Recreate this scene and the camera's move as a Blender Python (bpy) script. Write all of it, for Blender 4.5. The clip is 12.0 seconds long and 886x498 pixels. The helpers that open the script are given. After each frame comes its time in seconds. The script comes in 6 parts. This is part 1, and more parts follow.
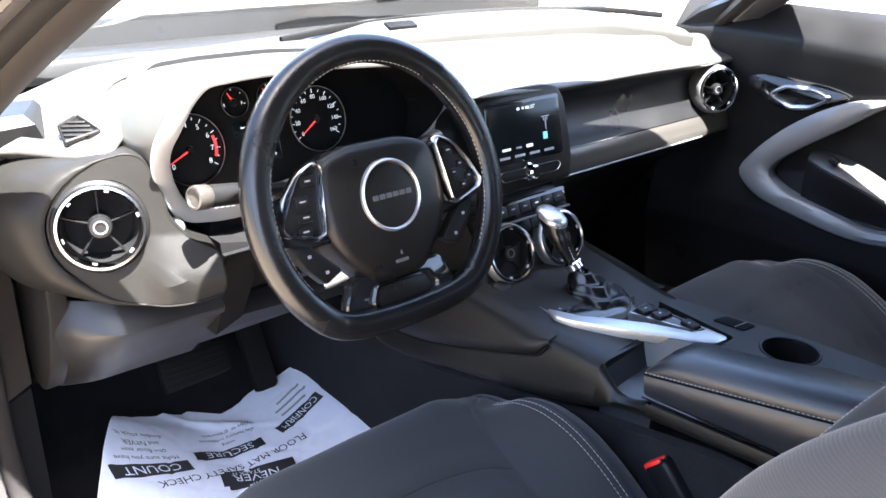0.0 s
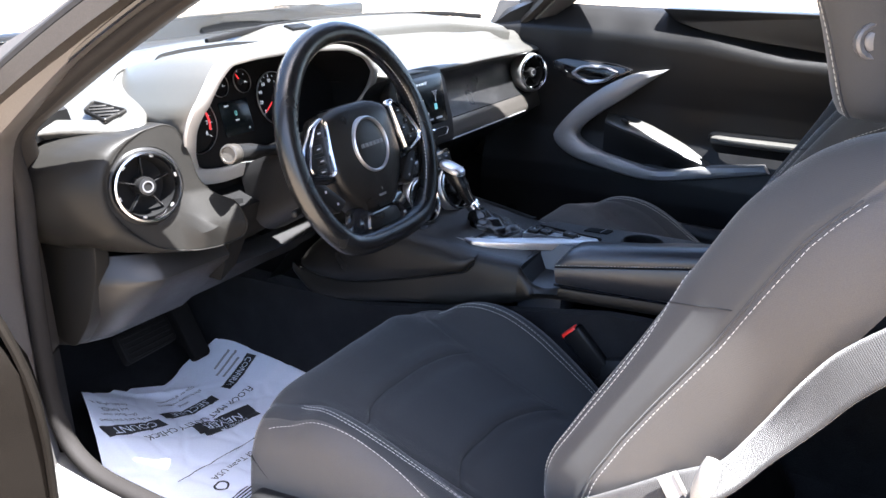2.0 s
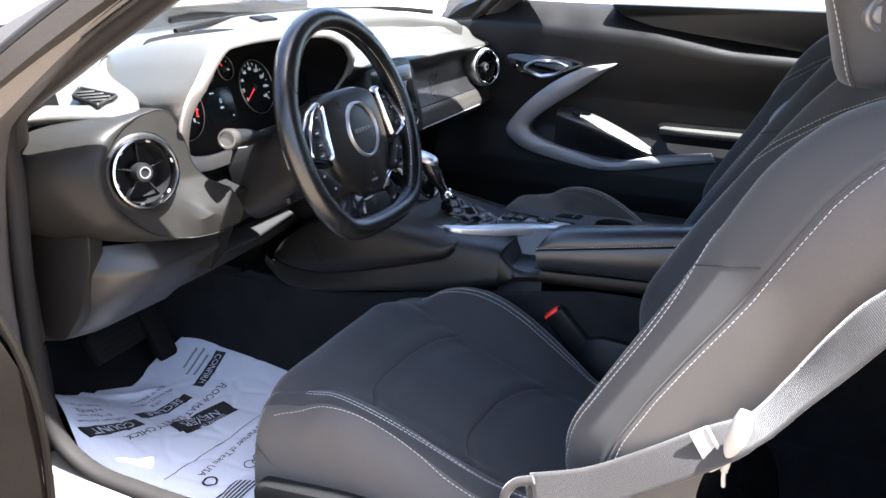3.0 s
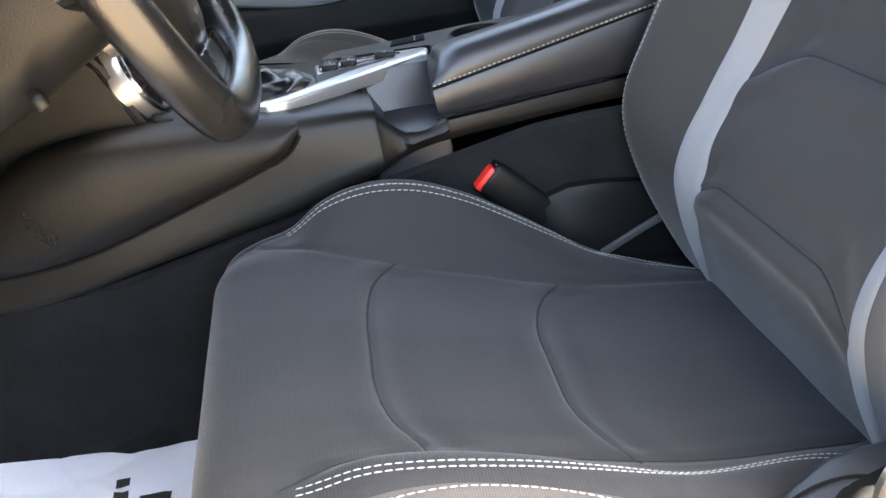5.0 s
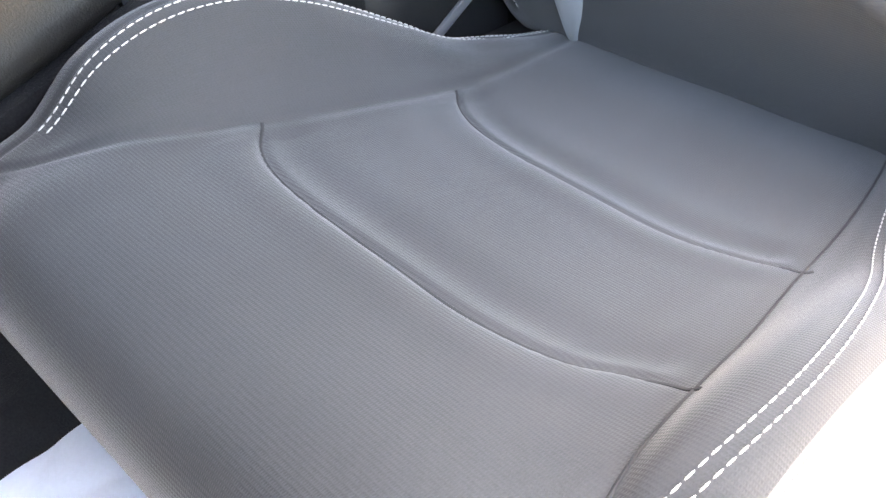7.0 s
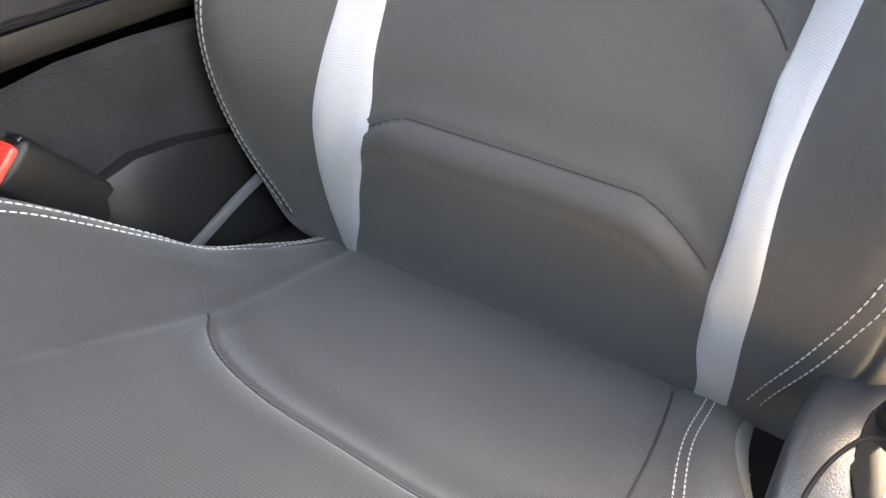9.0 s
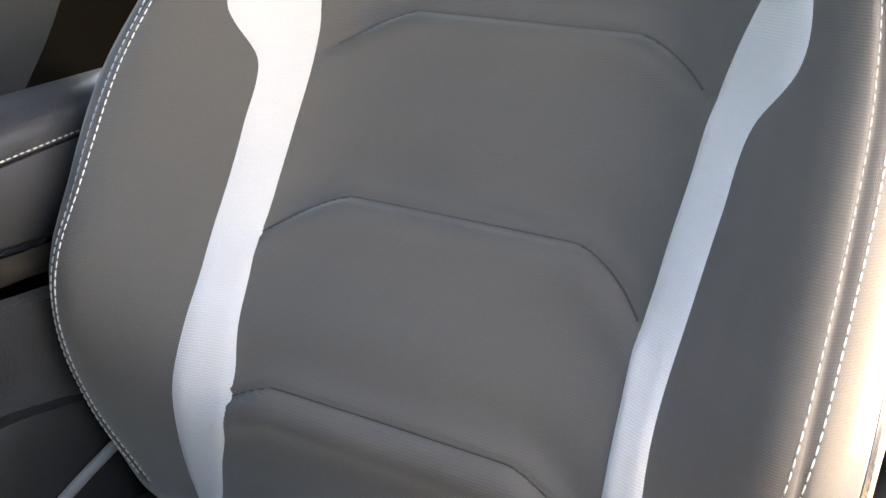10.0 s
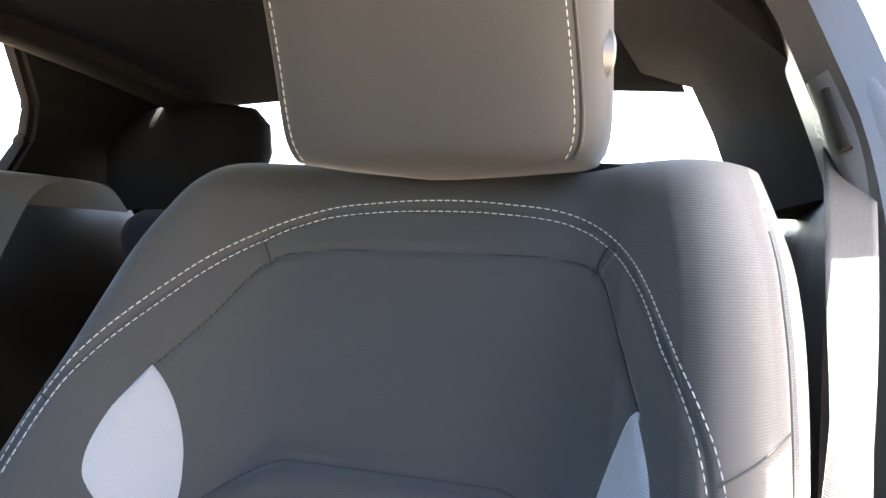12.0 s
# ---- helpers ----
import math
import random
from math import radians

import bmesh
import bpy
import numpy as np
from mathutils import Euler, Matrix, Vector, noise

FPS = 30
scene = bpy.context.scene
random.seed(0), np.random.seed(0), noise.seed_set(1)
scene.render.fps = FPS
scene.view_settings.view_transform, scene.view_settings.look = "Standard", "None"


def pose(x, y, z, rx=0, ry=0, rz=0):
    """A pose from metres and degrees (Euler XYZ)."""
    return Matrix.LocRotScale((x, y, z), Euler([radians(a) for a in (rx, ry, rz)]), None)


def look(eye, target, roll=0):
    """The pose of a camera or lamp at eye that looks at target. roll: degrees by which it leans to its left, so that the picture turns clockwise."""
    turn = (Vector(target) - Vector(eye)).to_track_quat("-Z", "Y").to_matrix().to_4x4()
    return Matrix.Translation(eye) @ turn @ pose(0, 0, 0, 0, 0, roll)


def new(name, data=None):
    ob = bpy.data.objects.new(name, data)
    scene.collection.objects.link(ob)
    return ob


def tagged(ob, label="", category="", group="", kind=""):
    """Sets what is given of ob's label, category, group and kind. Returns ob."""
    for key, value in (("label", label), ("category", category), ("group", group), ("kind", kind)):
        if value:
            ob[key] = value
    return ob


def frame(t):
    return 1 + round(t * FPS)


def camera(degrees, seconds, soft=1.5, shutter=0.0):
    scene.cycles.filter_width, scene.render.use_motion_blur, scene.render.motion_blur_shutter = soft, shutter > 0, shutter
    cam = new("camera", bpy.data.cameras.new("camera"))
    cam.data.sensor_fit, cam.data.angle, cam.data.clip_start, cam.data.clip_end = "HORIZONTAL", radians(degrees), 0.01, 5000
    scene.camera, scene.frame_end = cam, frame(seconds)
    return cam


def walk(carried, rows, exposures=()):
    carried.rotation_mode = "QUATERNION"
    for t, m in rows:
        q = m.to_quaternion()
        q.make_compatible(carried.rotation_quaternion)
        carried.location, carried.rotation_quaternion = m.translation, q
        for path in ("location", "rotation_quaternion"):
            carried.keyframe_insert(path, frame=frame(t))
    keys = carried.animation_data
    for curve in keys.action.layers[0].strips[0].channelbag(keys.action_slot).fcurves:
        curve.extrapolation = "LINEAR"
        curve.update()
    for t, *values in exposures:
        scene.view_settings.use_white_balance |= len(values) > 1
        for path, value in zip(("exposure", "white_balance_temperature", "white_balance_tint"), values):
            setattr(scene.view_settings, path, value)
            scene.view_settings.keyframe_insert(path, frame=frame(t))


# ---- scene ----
cam = camera(54.4, 12.0)
PATH = [
    (0, (-0.631, -0.324, 1.192), (0.626, 1.032, 0.428), 1.7),
    (0.5, (-0.751, -0.319, 1.184), (0.639, 0.909, 0.435), 1.7),
    (1, (-0.881, -0.328, 1.183), (0.608, 0.786, 0.447), 1.3),
    (1.5, (-1.023, -0.330, 1.182), (0.543, 0.690, 0.470), 0.9),
    (2, (-1.114, -0.300, 1.164), (0.529, 0.611, 0.477), 1.3),
    (2.5, (-1.194, -0.246, 1.147), (0.511, 0.559, 0.481), 1.7),
    (2.7, (-1.205, -0.226, 1.144), (0.517, 0.547, 0.483), 1.6),
    (4.3, (-0.945, 0.157, 0.949), (0.885, 0.411, 0.182), -2.9),
    (4.5, (-0.859, 0.246, 0.919), (0.973, 0.362, 0.124), -7.0),
    (5, (-0.678, 0.352, 0.882), (1.091, 0.144, -0.026), -8.2),
    (5.5, (-0.508, 0.440, 0.848), (1.100, -0.092, -0.215), -9.3),
    (6, (-0.387, 0.499, 0.818), (1.025, -0.204, -0.413), -8.5),
    (6.5, (-0.326, 0.531, 0.769), (0.922, -0.352, -0.521), -7.9),
    (6.7, (-0.317, 0.534, 0.774), (0.857, -0.382, -0.562), -7.8),
    (8.3, (-0.293, 0.502, 0.748), (0.667, -0.638, -0.582), -1.9),
    (8.5, (-0.287, 0.492, 0.741), (0.647, -0.764, -0.504), 0.7),
    (9, (-0.272, 0.445, 0.757), (0.639, -0.987, -0.301), 3.3),
    (9.5, (-0.268, 0.419, 0.764), (0.628, -1.182, -0.033), 4.6),
    (10, (-0.265, 0.421, 0.795), (0.532, -1.305, 0.175), 4.6),
    (10.5, (-0.283, 0.414, 0.820), (0.504, -1.357, 0.330), 3.5),
    (11, (-0.294, 0.389, 0.851), (0.483, -1.427, 0.539), 3.0),
    (11.2, (-0.290, 0.391, 0.861), (0.449, -1.453, 0.635), 2.9),
    (11.5, (-0.301, 0.379, 0.875), (0.454, -1.469, 0.775), 2.6),
    (12, (-0.298, 0.381, 0.922), (0.438, -1.479, 0.944), 2.1),
]
EXPOSURES = [(0, 4.60, 6100, 12), (1, 4.50, 6300, 12), (1.5, 4.20, 6100, 12), (2.0, 4.02, 5900, 12), (2.7, 3.95, 5900, 12), (4.3, 4.32, 6050, 8), (5, 5.22, 7300, 8), (5.5, 5.68, 7500, 10), (6, 6.02, 7600, 10), (6.7, 6.62, 7600, 10), (8.3, 6.05, 8600, 10), (9.0, 6.42, 9000, 10), (9.5, 6.62, 9300, 10), (10, 6.1, 8800, 10), (10.5, 5.70, 8400, 10), (11.2, 5.58, 7200, 10), (12, 5.28, 6600, 10)]
walk(cam, [(t, look(eye, target, roll)) for t, eye, target, roll in PATH], EXPOSURES)

# ---------------------------------------------------------------- light
SUN_DIR = Vector((-0.05, -0.42, 1.0)).normalized()
world = bpy.data.worlds.new("world")
scene.world = world
world.use_nodes = True
wn = world.node_tree.nodes
sky = wn.new("ShaderNodeTexSky")
sky.sky_type, sky.sun_disc = "NISHITA", False
sky.air_density, sky.dust_density, sky.ozone_density = 1.0, 3.0, 0.6
sky.sun_elevation = math.asin(SUN_DIR.z)
sky.sun_rotation = math.atan2(SUN_DIR.x, SUN_DIR.y)
wn["Background"].inputs["Strength"].default_value = 0.07
world.node_tree.links.new(sky.outputs[0], wn["Background"].inputs["Color"])
sun = new("sun", bpy.data.lights.new("sun", "SUN"))
sun.data.energy, sun.data.angle, sun.data.color = 5.0, radians(0.53), (1.0, 0.95, 0.87)
sun.matrix_world = look(SUN_DIR * 20, (0, 0, 0))

# ---------------------------------------------------------------- materials
def material(name, color, rough=0.5, metal=0.0, vary=0.25, grain=(400, 0.15), blotch=6, coat=0.0, spec=0.5, sheen=0.0, weave=0, emit=0.0, rvary=0.1):
    """Principled surface with colour blotches, fine grain relief and uneven gloss."""
    m = bpy.data.materials.new(name)
    m.use_nodes = True
    nt = m.node_tree
    n, link = nt.nodes, nt.links.new
    b = n["Principled BSDF"]
    tc = n.new("ShaderNodeTexCoord")
    big = n.new("ShaderNodeTexNoise")
    big.inputs["Scale"].default_value, big.inputs["Detail"].default_value = blotch, 6
    fine = n.new("ShaderNodeTexNoise")
    fine.inputs["Scale"].default_value, fine.inputs["Detail"].default_value = grain[0], 3
    for t in (big, fine):
        link(tc.outputs["Object"], t.inputs["Vector"])
    add = n.new("ShaderNodeMath")
    add.operation = "ADD"
    link(big.outputs["Fac"], add.inputs[0])
    link(fine.outputs["Fac"], add.inputs[1])
    ramp = n.new("ShaderNodeMapRange")
    ramp.inputs[1].default_value, ramp.inputs[2].default_value = 0.6, 1.4
    ramp.inputs[3].default_value, ramp.inputs[4].default_value = 1 - vary, 1 + vary
    link(add.outputs[0], ramp.inputs[0])
    mul = n.new("ShaderNodeVectorMath")
    mul.operation = "SCALE"
    mul.inputs[0].default_value = color
    link(ramp.outputs[0], mul.inputs["Scale"])
    link(mul.outputs[0], b.inputs["Base Color"])
    rr = n.new("ShaderNodeMapRange")
    rr.inputs[1].default_value, rr.inputs[2].default_value = 0.3, 0.7
    rr.inputs[3].default_value, rr.inputs[4].default_value = max(0.02, rough - rvary * rough), min(1, rough + rvary * rough)
    link(big.outputs["Fac"], rr.inputs[0])
    link(rr.outputs[0], b.inputs["Roughness"])
    b.inputs["Metallic"].default_value = metal
    b.inputs["Specular IOR Level"].default_value = spec
    b.inputs["Coat Weight"].default_value = coat
    b.inputs["Sheen Weight"].default_value = sheen
    b.inputs["Sheen Roughness"].default_value = 0.4
    height = fine.outputs["Fac"]
    if weave:
        w1, w2 = n.new("ShaderNodeTexWave"), n.new("ShaderNodeTexWave")
        for w, ax, s in ((w1, "X", weave), (w2, "Y", weave * 0.5)):
            w.bands_direction = ax
            w.inputs["Scale"].default_value = s
            w.inputs["Distortion"].default_value = 0.4
            link(tc.outputs["UV"], w.inputs["Vector"])
        mx = n.new("ShaderNodeMath")
        mx.operation = "MAXIMUM"
        link(w1.outputs["Fac"], mx.inputs[0])
        link(w2.outputs["Fac"], mx.inputs[1])
        ad = n.new("ShaderNodeMath")
        ad.operation = "MULTIPLY_ADD"
        ad.inputs[1].default_value = 0.6
        link(fine.outputs["Fac"], ad.inputs[0])
        link(mx.outputs[0], ad.inputs[2])
        height = ad.outputs[0]
    if grain[1]:
        bump = n.new("ShaderNodeBump")
        bump.inputs["Strength"].default_value, bump.inputs["Distance"].default_value = grain[1], 0.001
        link(height, bump.inputs["Height"])
        link(bump.outputs[0], b.inputs["Normal"])
    if emit:
        b.inputs["Emission Color"].default_value = (*color, 1)
        b.inputs["Emission Strength"].default_value = emit
    return m


def glass_material(name, tint, gloss=0.06):
    m = bpy.data.materials.new(name)
    m.use_nodes = True
    n, link = m.node_tree.nodes, m.node_tree.links.new
    n.remove(n["Principled BSDF"])
    tr, gl, mix, fr = (n.new("ShaderNode" + k) for k in ("BsdfTransparent", "BsdfGlossy", "MixShader", "Fresnel"))
    tr.inputs[0].default_value = (*tint, 1)
    gl.inputs["Roughness"].default_value = gloss
    fr.inputs[0].default_value = 1.45
    link(fr.outputs[0], mix.inputs[0])
    link(tr.outputs[0], mix.inputs[1])
    link(gl.outputs[0], mix.inputs[2])
    link(mix.outputs[0], n["Material Output"].inputs[0])
    return m


FABRIC = material("seat_fabric", (0.0235, 0.024, 0.0253), 0.85, vary=0.22, grain=(900, 0.25), blotch=9, sheen=0.15, weave=260, spec=0.2)
BOLSTER = material("bolster_cloth", (0.030, 0.0298, 0.0300), 0.78, vary=0.20, grain=(1100, 0.22), blotch=8, sheen=0.18, weave=330, spec=0.25)
# door-side cloth, paler and warmer: light from outside is put into its colour
LITSIDECLOTH = material("seat_side_lit_cloth", (0.038, 0.0345, 0.032), 0.55, vary=0.25, grain=(1000, 0.3), blotch=6, sheen=0.25, weave=330, spec=0.35)
STRIP = material("grey_insert_cloth", (0.205, 0.212, 0.226), 0.8, vary=0.1, grain=(1000, 0.3), blotch=12, sheen=0.2, weave=300)
# seam thread, near black so that it also holds the crease's shade
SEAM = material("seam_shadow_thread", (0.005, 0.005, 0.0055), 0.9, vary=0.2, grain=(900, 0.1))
THREAD = material("thread", (0.30, 0.292, 0.275), 0.7, vary=0.2, grain=(900, 0.2))
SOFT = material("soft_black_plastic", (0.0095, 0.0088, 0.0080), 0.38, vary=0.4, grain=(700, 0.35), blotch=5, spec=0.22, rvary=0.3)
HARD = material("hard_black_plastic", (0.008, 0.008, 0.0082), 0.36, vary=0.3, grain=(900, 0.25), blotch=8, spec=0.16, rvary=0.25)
# black vinyl made pale: the sunlight on it is put into the colour
SUNVINYL = material("sunlit_vinyl", (0.040, 0.0392, 0.0355), 0.36, vary=0.2, grain=(650, 0.35), blotch=4)
TRIM = material("door_frame_trim", (0.024, 0.0210, 0.0185), 0.42, vary=0.3, grain=(700, 0.2), blotch=5, spec=0.12)
LEATHER = material("wheel_leather", (0.006, 0.006, 0.0062), 0.24, vary=0.3, grain=(800, 0.22), blotch=10, spec=0.42, rvary=0.3)
VINYL = material("armrest_vinyl", (0.022, 0.023, 0.026), 0.30, vary=0.25, grain=(800, 0.35), blotch=6, spec=0.5)
GLOSS = material("gloss_black", (0.008, 0.008, 0.009), 0.1, vary=0.2, grain=(300, 0.02), blotch=8)
RINGMETAL = material("satin_chrome", (0.42, 0.42, 0.43), 0.20, metal=1.0, vary=0.06, grain=(700, 0.03), blotch=14)
SILVER = material("satin_silver", (0.46, 0.46, 0.465), 0.33, metal=0.85, vary=0.08, grain=(900, 0.05), blotch=12)
SATIN = material("satin_dash_trim", (0.030, 0.0275, 0.0245), 0.30, vary=0.15, grain=(900, 0.06), blotch=7)
DOORTRIM = material("door_trim_satin", (0.17, 0.17, 0.175), 0.40, metal=0.2, vary=0.12, grain=(900, 0.06), blotch=9)
RIMSATIN = material("satin_rim", (0.30, 0.295, 0.285), 0.38, metal=0.3, vary=0.1, grain=(900, 0.05), blotch=10)
PILLAR = material("pillar_paint", (0.052, 0.048, 0.046), 0.34, vary=0.2, grain=(500, 0.05), blotch=5, spec=0.4)
GREYTRIM = material("grey_satin_trim", (0.085, 0.085, 0.09), 0.42, metal=0.25, vary=0.12, grain=(900, 0.08), blotch=10)
CHROME = material("chrome", (0.82, 0.82, 0.83), 0.09, metal=1.0, vary=0.05, grain=(200, 0.01))
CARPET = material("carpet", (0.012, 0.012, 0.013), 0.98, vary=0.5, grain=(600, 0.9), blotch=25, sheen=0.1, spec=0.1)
LINER = material("headliner_cloth", (0.0065, 0.0062, 0.0060), 0.95, vary=0.2, grain=(900, 0.4), blotch=6, spec=0.05)
PAPER = material("mat_paper", (0.72, 0.76, 0.86), 0.75, vary=0.05, grain=(300, 0.15), blotch=9)
INK = material("ink", (0.02, 0.02, 0.022), 0.7, vary=0.3, grain=(400, 0.05))
INKGREY = material("faded_ink", (0.30, 0.30, 0.32), 0.7, vary=0.3, grain=(400, 0.05))
RED = material("red_plastic", (0.75, 0.03, 0.02), 0.4, vary=0.1, grain=(500, 0.05))
NEEDLE = material("lit_needle", (0.75, 0.04, 0.04), 0.5, emit=0.10, grain=(1, 0))
LIT = material("lit_marks", (0.60, 0.63, 0.66), 0.5, emit=0.05, grain=(1, 0))
SCREEN = material("screen_face", (0.005, 0.007, 0.008), 0.22, spec=0.25, vary=0.3, grain=(50, 0.0), blotch=12)
TEAL = material("screen_picture", (0.15, 0.40, 0.40), 0.3, emit=0.05, grain=(1, 0), vary=0.4, blotch=60)
BELT = material("belt_webbing", (0.0115, 0.0100, 0.0093), 0.7, vary=0.2, grain=(700, 0.5), blotch=14, weave=300, sheen=0.3)
TAG = material("belt_tag", (0.22, 0.21, 0.19), 0.6, vary=0.15, grain=(500, 0.2))
RUBBER = material("weatherstrip_rubber", (0.011, 0.010, 0.0095), 0.75, vary=0.35, grain=(600, 0.3), spec=0.1)
DOORCARD = material("door_card_vinyl", (0.0060, 0.0050, 0.0041), 0.85, vary=0.4, grain=(700, 0.4), blotch=7, spec=0.03)
# same dash vinyl kept darker: shade round the vent is in the colour
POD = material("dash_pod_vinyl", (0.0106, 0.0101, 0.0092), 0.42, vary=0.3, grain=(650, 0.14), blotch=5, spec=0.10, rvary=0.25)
KNEE = material("knee_panel_plastic", (0.0115, 0.0112, 0.0112), 0.42, vary=0.3, grain=(700, 0.3), blotch=6, spec=0.35, rvary=0.25)
MATTE = material("matte_black", (0.005, 0.005, 0.0052), 0.85, vary=0.3, grain=(600, 0.2), spec=0.12)
PAINT = material("dark_body_paint", (0.030, 0.031, 0.034), 0.12, vary=0.15, grain=(500, 0.02), coat=1.0)
SILL = material("sill_plate_plastic", (0.11, 0.105, 0.10), 0.45, vary=0.2, grain=(700, 0.2), blotch=7)
CONCRETE = material("lot_concrete", (0.27, 0.21, 0.15), 0.9, vary=0.3, grain=(90, 0.6), blotch=0.8)
LEAF = material("leaf", (0.07, 0.11, 0.03), 0.6, vary=0.5, grain=(40, 0.1), blotch=3)
BARK = material("bark", (0.10, 0.08, 0.06), 0.9, vary=0.4, grain=(40, 0.8))
GLASS = glass_material("window_glass", (0.93, 0.95, 0.94))
TINTED = glass_material("tinted_glass", (0.88, 0.91, 0.90))

# ---------------------------------------------------------------- mesh helpers
XC = 0.385          # centre line of the car


def finish(name, me, mat, parent=None, label="", angle=40):
    me.polygons.foreach_set("use_smooth", [True] * len(me.polygons))
    if angle:
        me.set_sharp_from_angle(angle=radians(angle))
    for m in (mat if isinstance(mat, (list, tuple)) else (mat,)):
        me.materials.append(m)
    ob = new(name, me)
    if parent:
        ob.parent = parent
        ob.matrix_parent_inverse = parent.matrix_world.inverted()
    if label:
        tagged(ob, label)
    return ob


def part(name, bm, mat, parent, label="", angle=40):
    me = bpy.data.meshes.new(name)
    bmesh.ops.recalc_face_normals(bm, faces=bm.faces)
    bm.to_mesh(me)
    bm.free()
    return finish(name, me, mat, parent, label, angle)


def raw(name, verts, faces, mat, parent=None, label="", angle=40):
    me = bpy.data.meshes.new(name)
    me.from_pydata([tuple(map(float, v)) for v in verts], [], faces)
    me.validate()
    return finish(name, me, mat, parent, label, angle)


def thing(name, label, category, at=(0, 0, 0), group="", kind=""):
    ob = new(name)
    ob.location = at
    ob.matrix_world = Matrix.Translation(at)
    ob.empty_display_size = 0.05
    return tagged(ob, label, category, group, kind)


def rbox(size, r=0.004, seg=3, m=None):
    bm = bmesh.new()
    bmesh.ops.create_cube(bm, size=1)
    bmesh.ops.scale(bm, vec=size, verts=bm.verts)
    if r:
        bmesh.ops.bevel(bm, geom=bm.edges[:], offset=min(r, min(size) * 0.49), segments=seg, affect="EDGES", profile=0.5)
    if m:
        bm.transform(m)
    return bm


def join(*bms):
    out = bms[0]
    for b in bms[1:]:
        me = bpy.data.meshes.new("tmp")
        b.to_mesh(me)
        b.free()
        out.from_mesh(me)
        bpy.data.meshes.remove(me)
    return out


def lathe(profile, n=48, m=None, close=False):
    """Profile of (radius, height) turned round z."""
    bm = bmesh.new()
    rings = []
    for r, z in profile:
        if r < 1e-6:
            rings.append([bm.verts.new((0, 0, z))])
        else:
            rings.append([bm.verts.new((r * math.cos(2 * math.pi * i / n), r * math.sin(2 * math.pi * i / n), z)) for i in range(n)])
    pairs = list(zip(rings, rings[1:])) + ([(rings[-1], rings[0])] if close else [])
    for a, b in pairs:
        for i in range(n):
            j = (i + 1) % n
            if len(a) == 1 and len(b) == 1:
                continue
            if len(a) == 1:
                bm.faces.new((a[0], b[i], b[j]))
            elif len(b) == 1:
                bm.faces.new((a[i], a[j], b[0]))
            else:
                bm.faces.new((a[i], a[j], b[j], b[i]))
    if m:
        bm.transform(m)
    return bm


def loft(rings, closed=True, caps=True, m=None):
    """Rings of equal point counts, joined in turn."""
    bm = bmesh.new()
    vs = [[bm.verts.new(p) for p in r] for r in rings]
    k = len(vs[0])
    for a, b in zip(vs, vs[1:]):
        for i in range(k if closed else k - 1):
            j = (i + 1) % k
            bm.faces.new((a[i], a[j], b[j], b[i]))
    if caps and closed:
        bm.faces.new(vs[0][::-1])
        bm.faces.new(vs[-1])
    if m:
        bm.transform(m)
    return bm


def spl(xs, ys, q):
    """Smooth curve through (xs, ys) at q."""
    xs, ys, q = np.asarray(xs, float), np.asarray(ys, float), np.asarray(q, float)
    d = np.diff(ys) / np.diff(xs)
    s = np.concatenate(([d[0]], (d[1:] + d[:-1]) / 2, [d[-1]]))
    i = np.clip(np.searchsorted(xs, q) - 1, 0, len(xs) - 2)
    h = xs[i + 1] - xs[i]
    t = np.clip((q - xs[i]) / h, 0, 1)
    return (2 * t**3 - 3 * t**2 + 1) * ys[i] + (t**3 - 2 * t**2 + t) * h * s[i] + (3 * t**2 - 2 * t**3) * ys[i + 1] + (t**3 - t**2) * h * s[i + 1]


def curve3(points, n):
    """n points along a smooth line through the points, evenly spaced."""
    p = np.asarray(points, float)
    s = np.concatenate(([0], np.cumsum(np.linalg.norm(np.diff(p, axis=0), axis=1))))
    fine = np.stack([spl(s, p[:, k], np.linspace(0, s[-1], n * 6)) for k in range(p.shape[1])], 1)
    a = np.concatenate(([0], np.cumsum(np.linalg.norm(np.diff(fine, axis=0), axis=1))))
    return np.stack([np.interp(np.linspace(0, a[-1], n), a, fine[:, k]) for k in range(p.shape[1])], 1)


def sweep(points, section, n=40, up=(0, 0, 1), closed=False, scale=None, twist=0, caps=True):
    """A section of (side, up) offsets drawn along a line."""
    c = curve3(points, n) if n else np.asarray(points, float)
    if closed:
        tang = np.roll(c, -1, 0) - np.roll(c, 1, 0)
    else:
        tang = np.gradient(c, axis=0)
    rings = []
    for i, (p, t) in enumerate(zip(c, tang)):
        t = Vector(t).normalized()
        s = t.cross(Vector(up)).normalized()
        w = s.cross(t).normalized()
        k = 1 if scale is None else (scale(i / (len(c) - 1)))
        rings.append([Vector(p) + s * a * k + w * b * k for a, b in section])
    if closed:
        rings.append(rings[0])
    bm = loft(rings, True, caps and not closed)
    if closed:
        bmesh.ops.remove_doubles(bm, verts=bm.verts, dist=1e-6)
    return bm


def oval(a, b, n=14, power=2.0):
    out = []
    for i in range(n):
        c, s = math.cos(2 * math.pi * i / n), math.sin(2 * math.pi * i / n)
        out.append((a * math.copysign(abs(c) ** (2 / power), c), b * math.copysign(abs(s) ** (2 / power), s)))
    return out


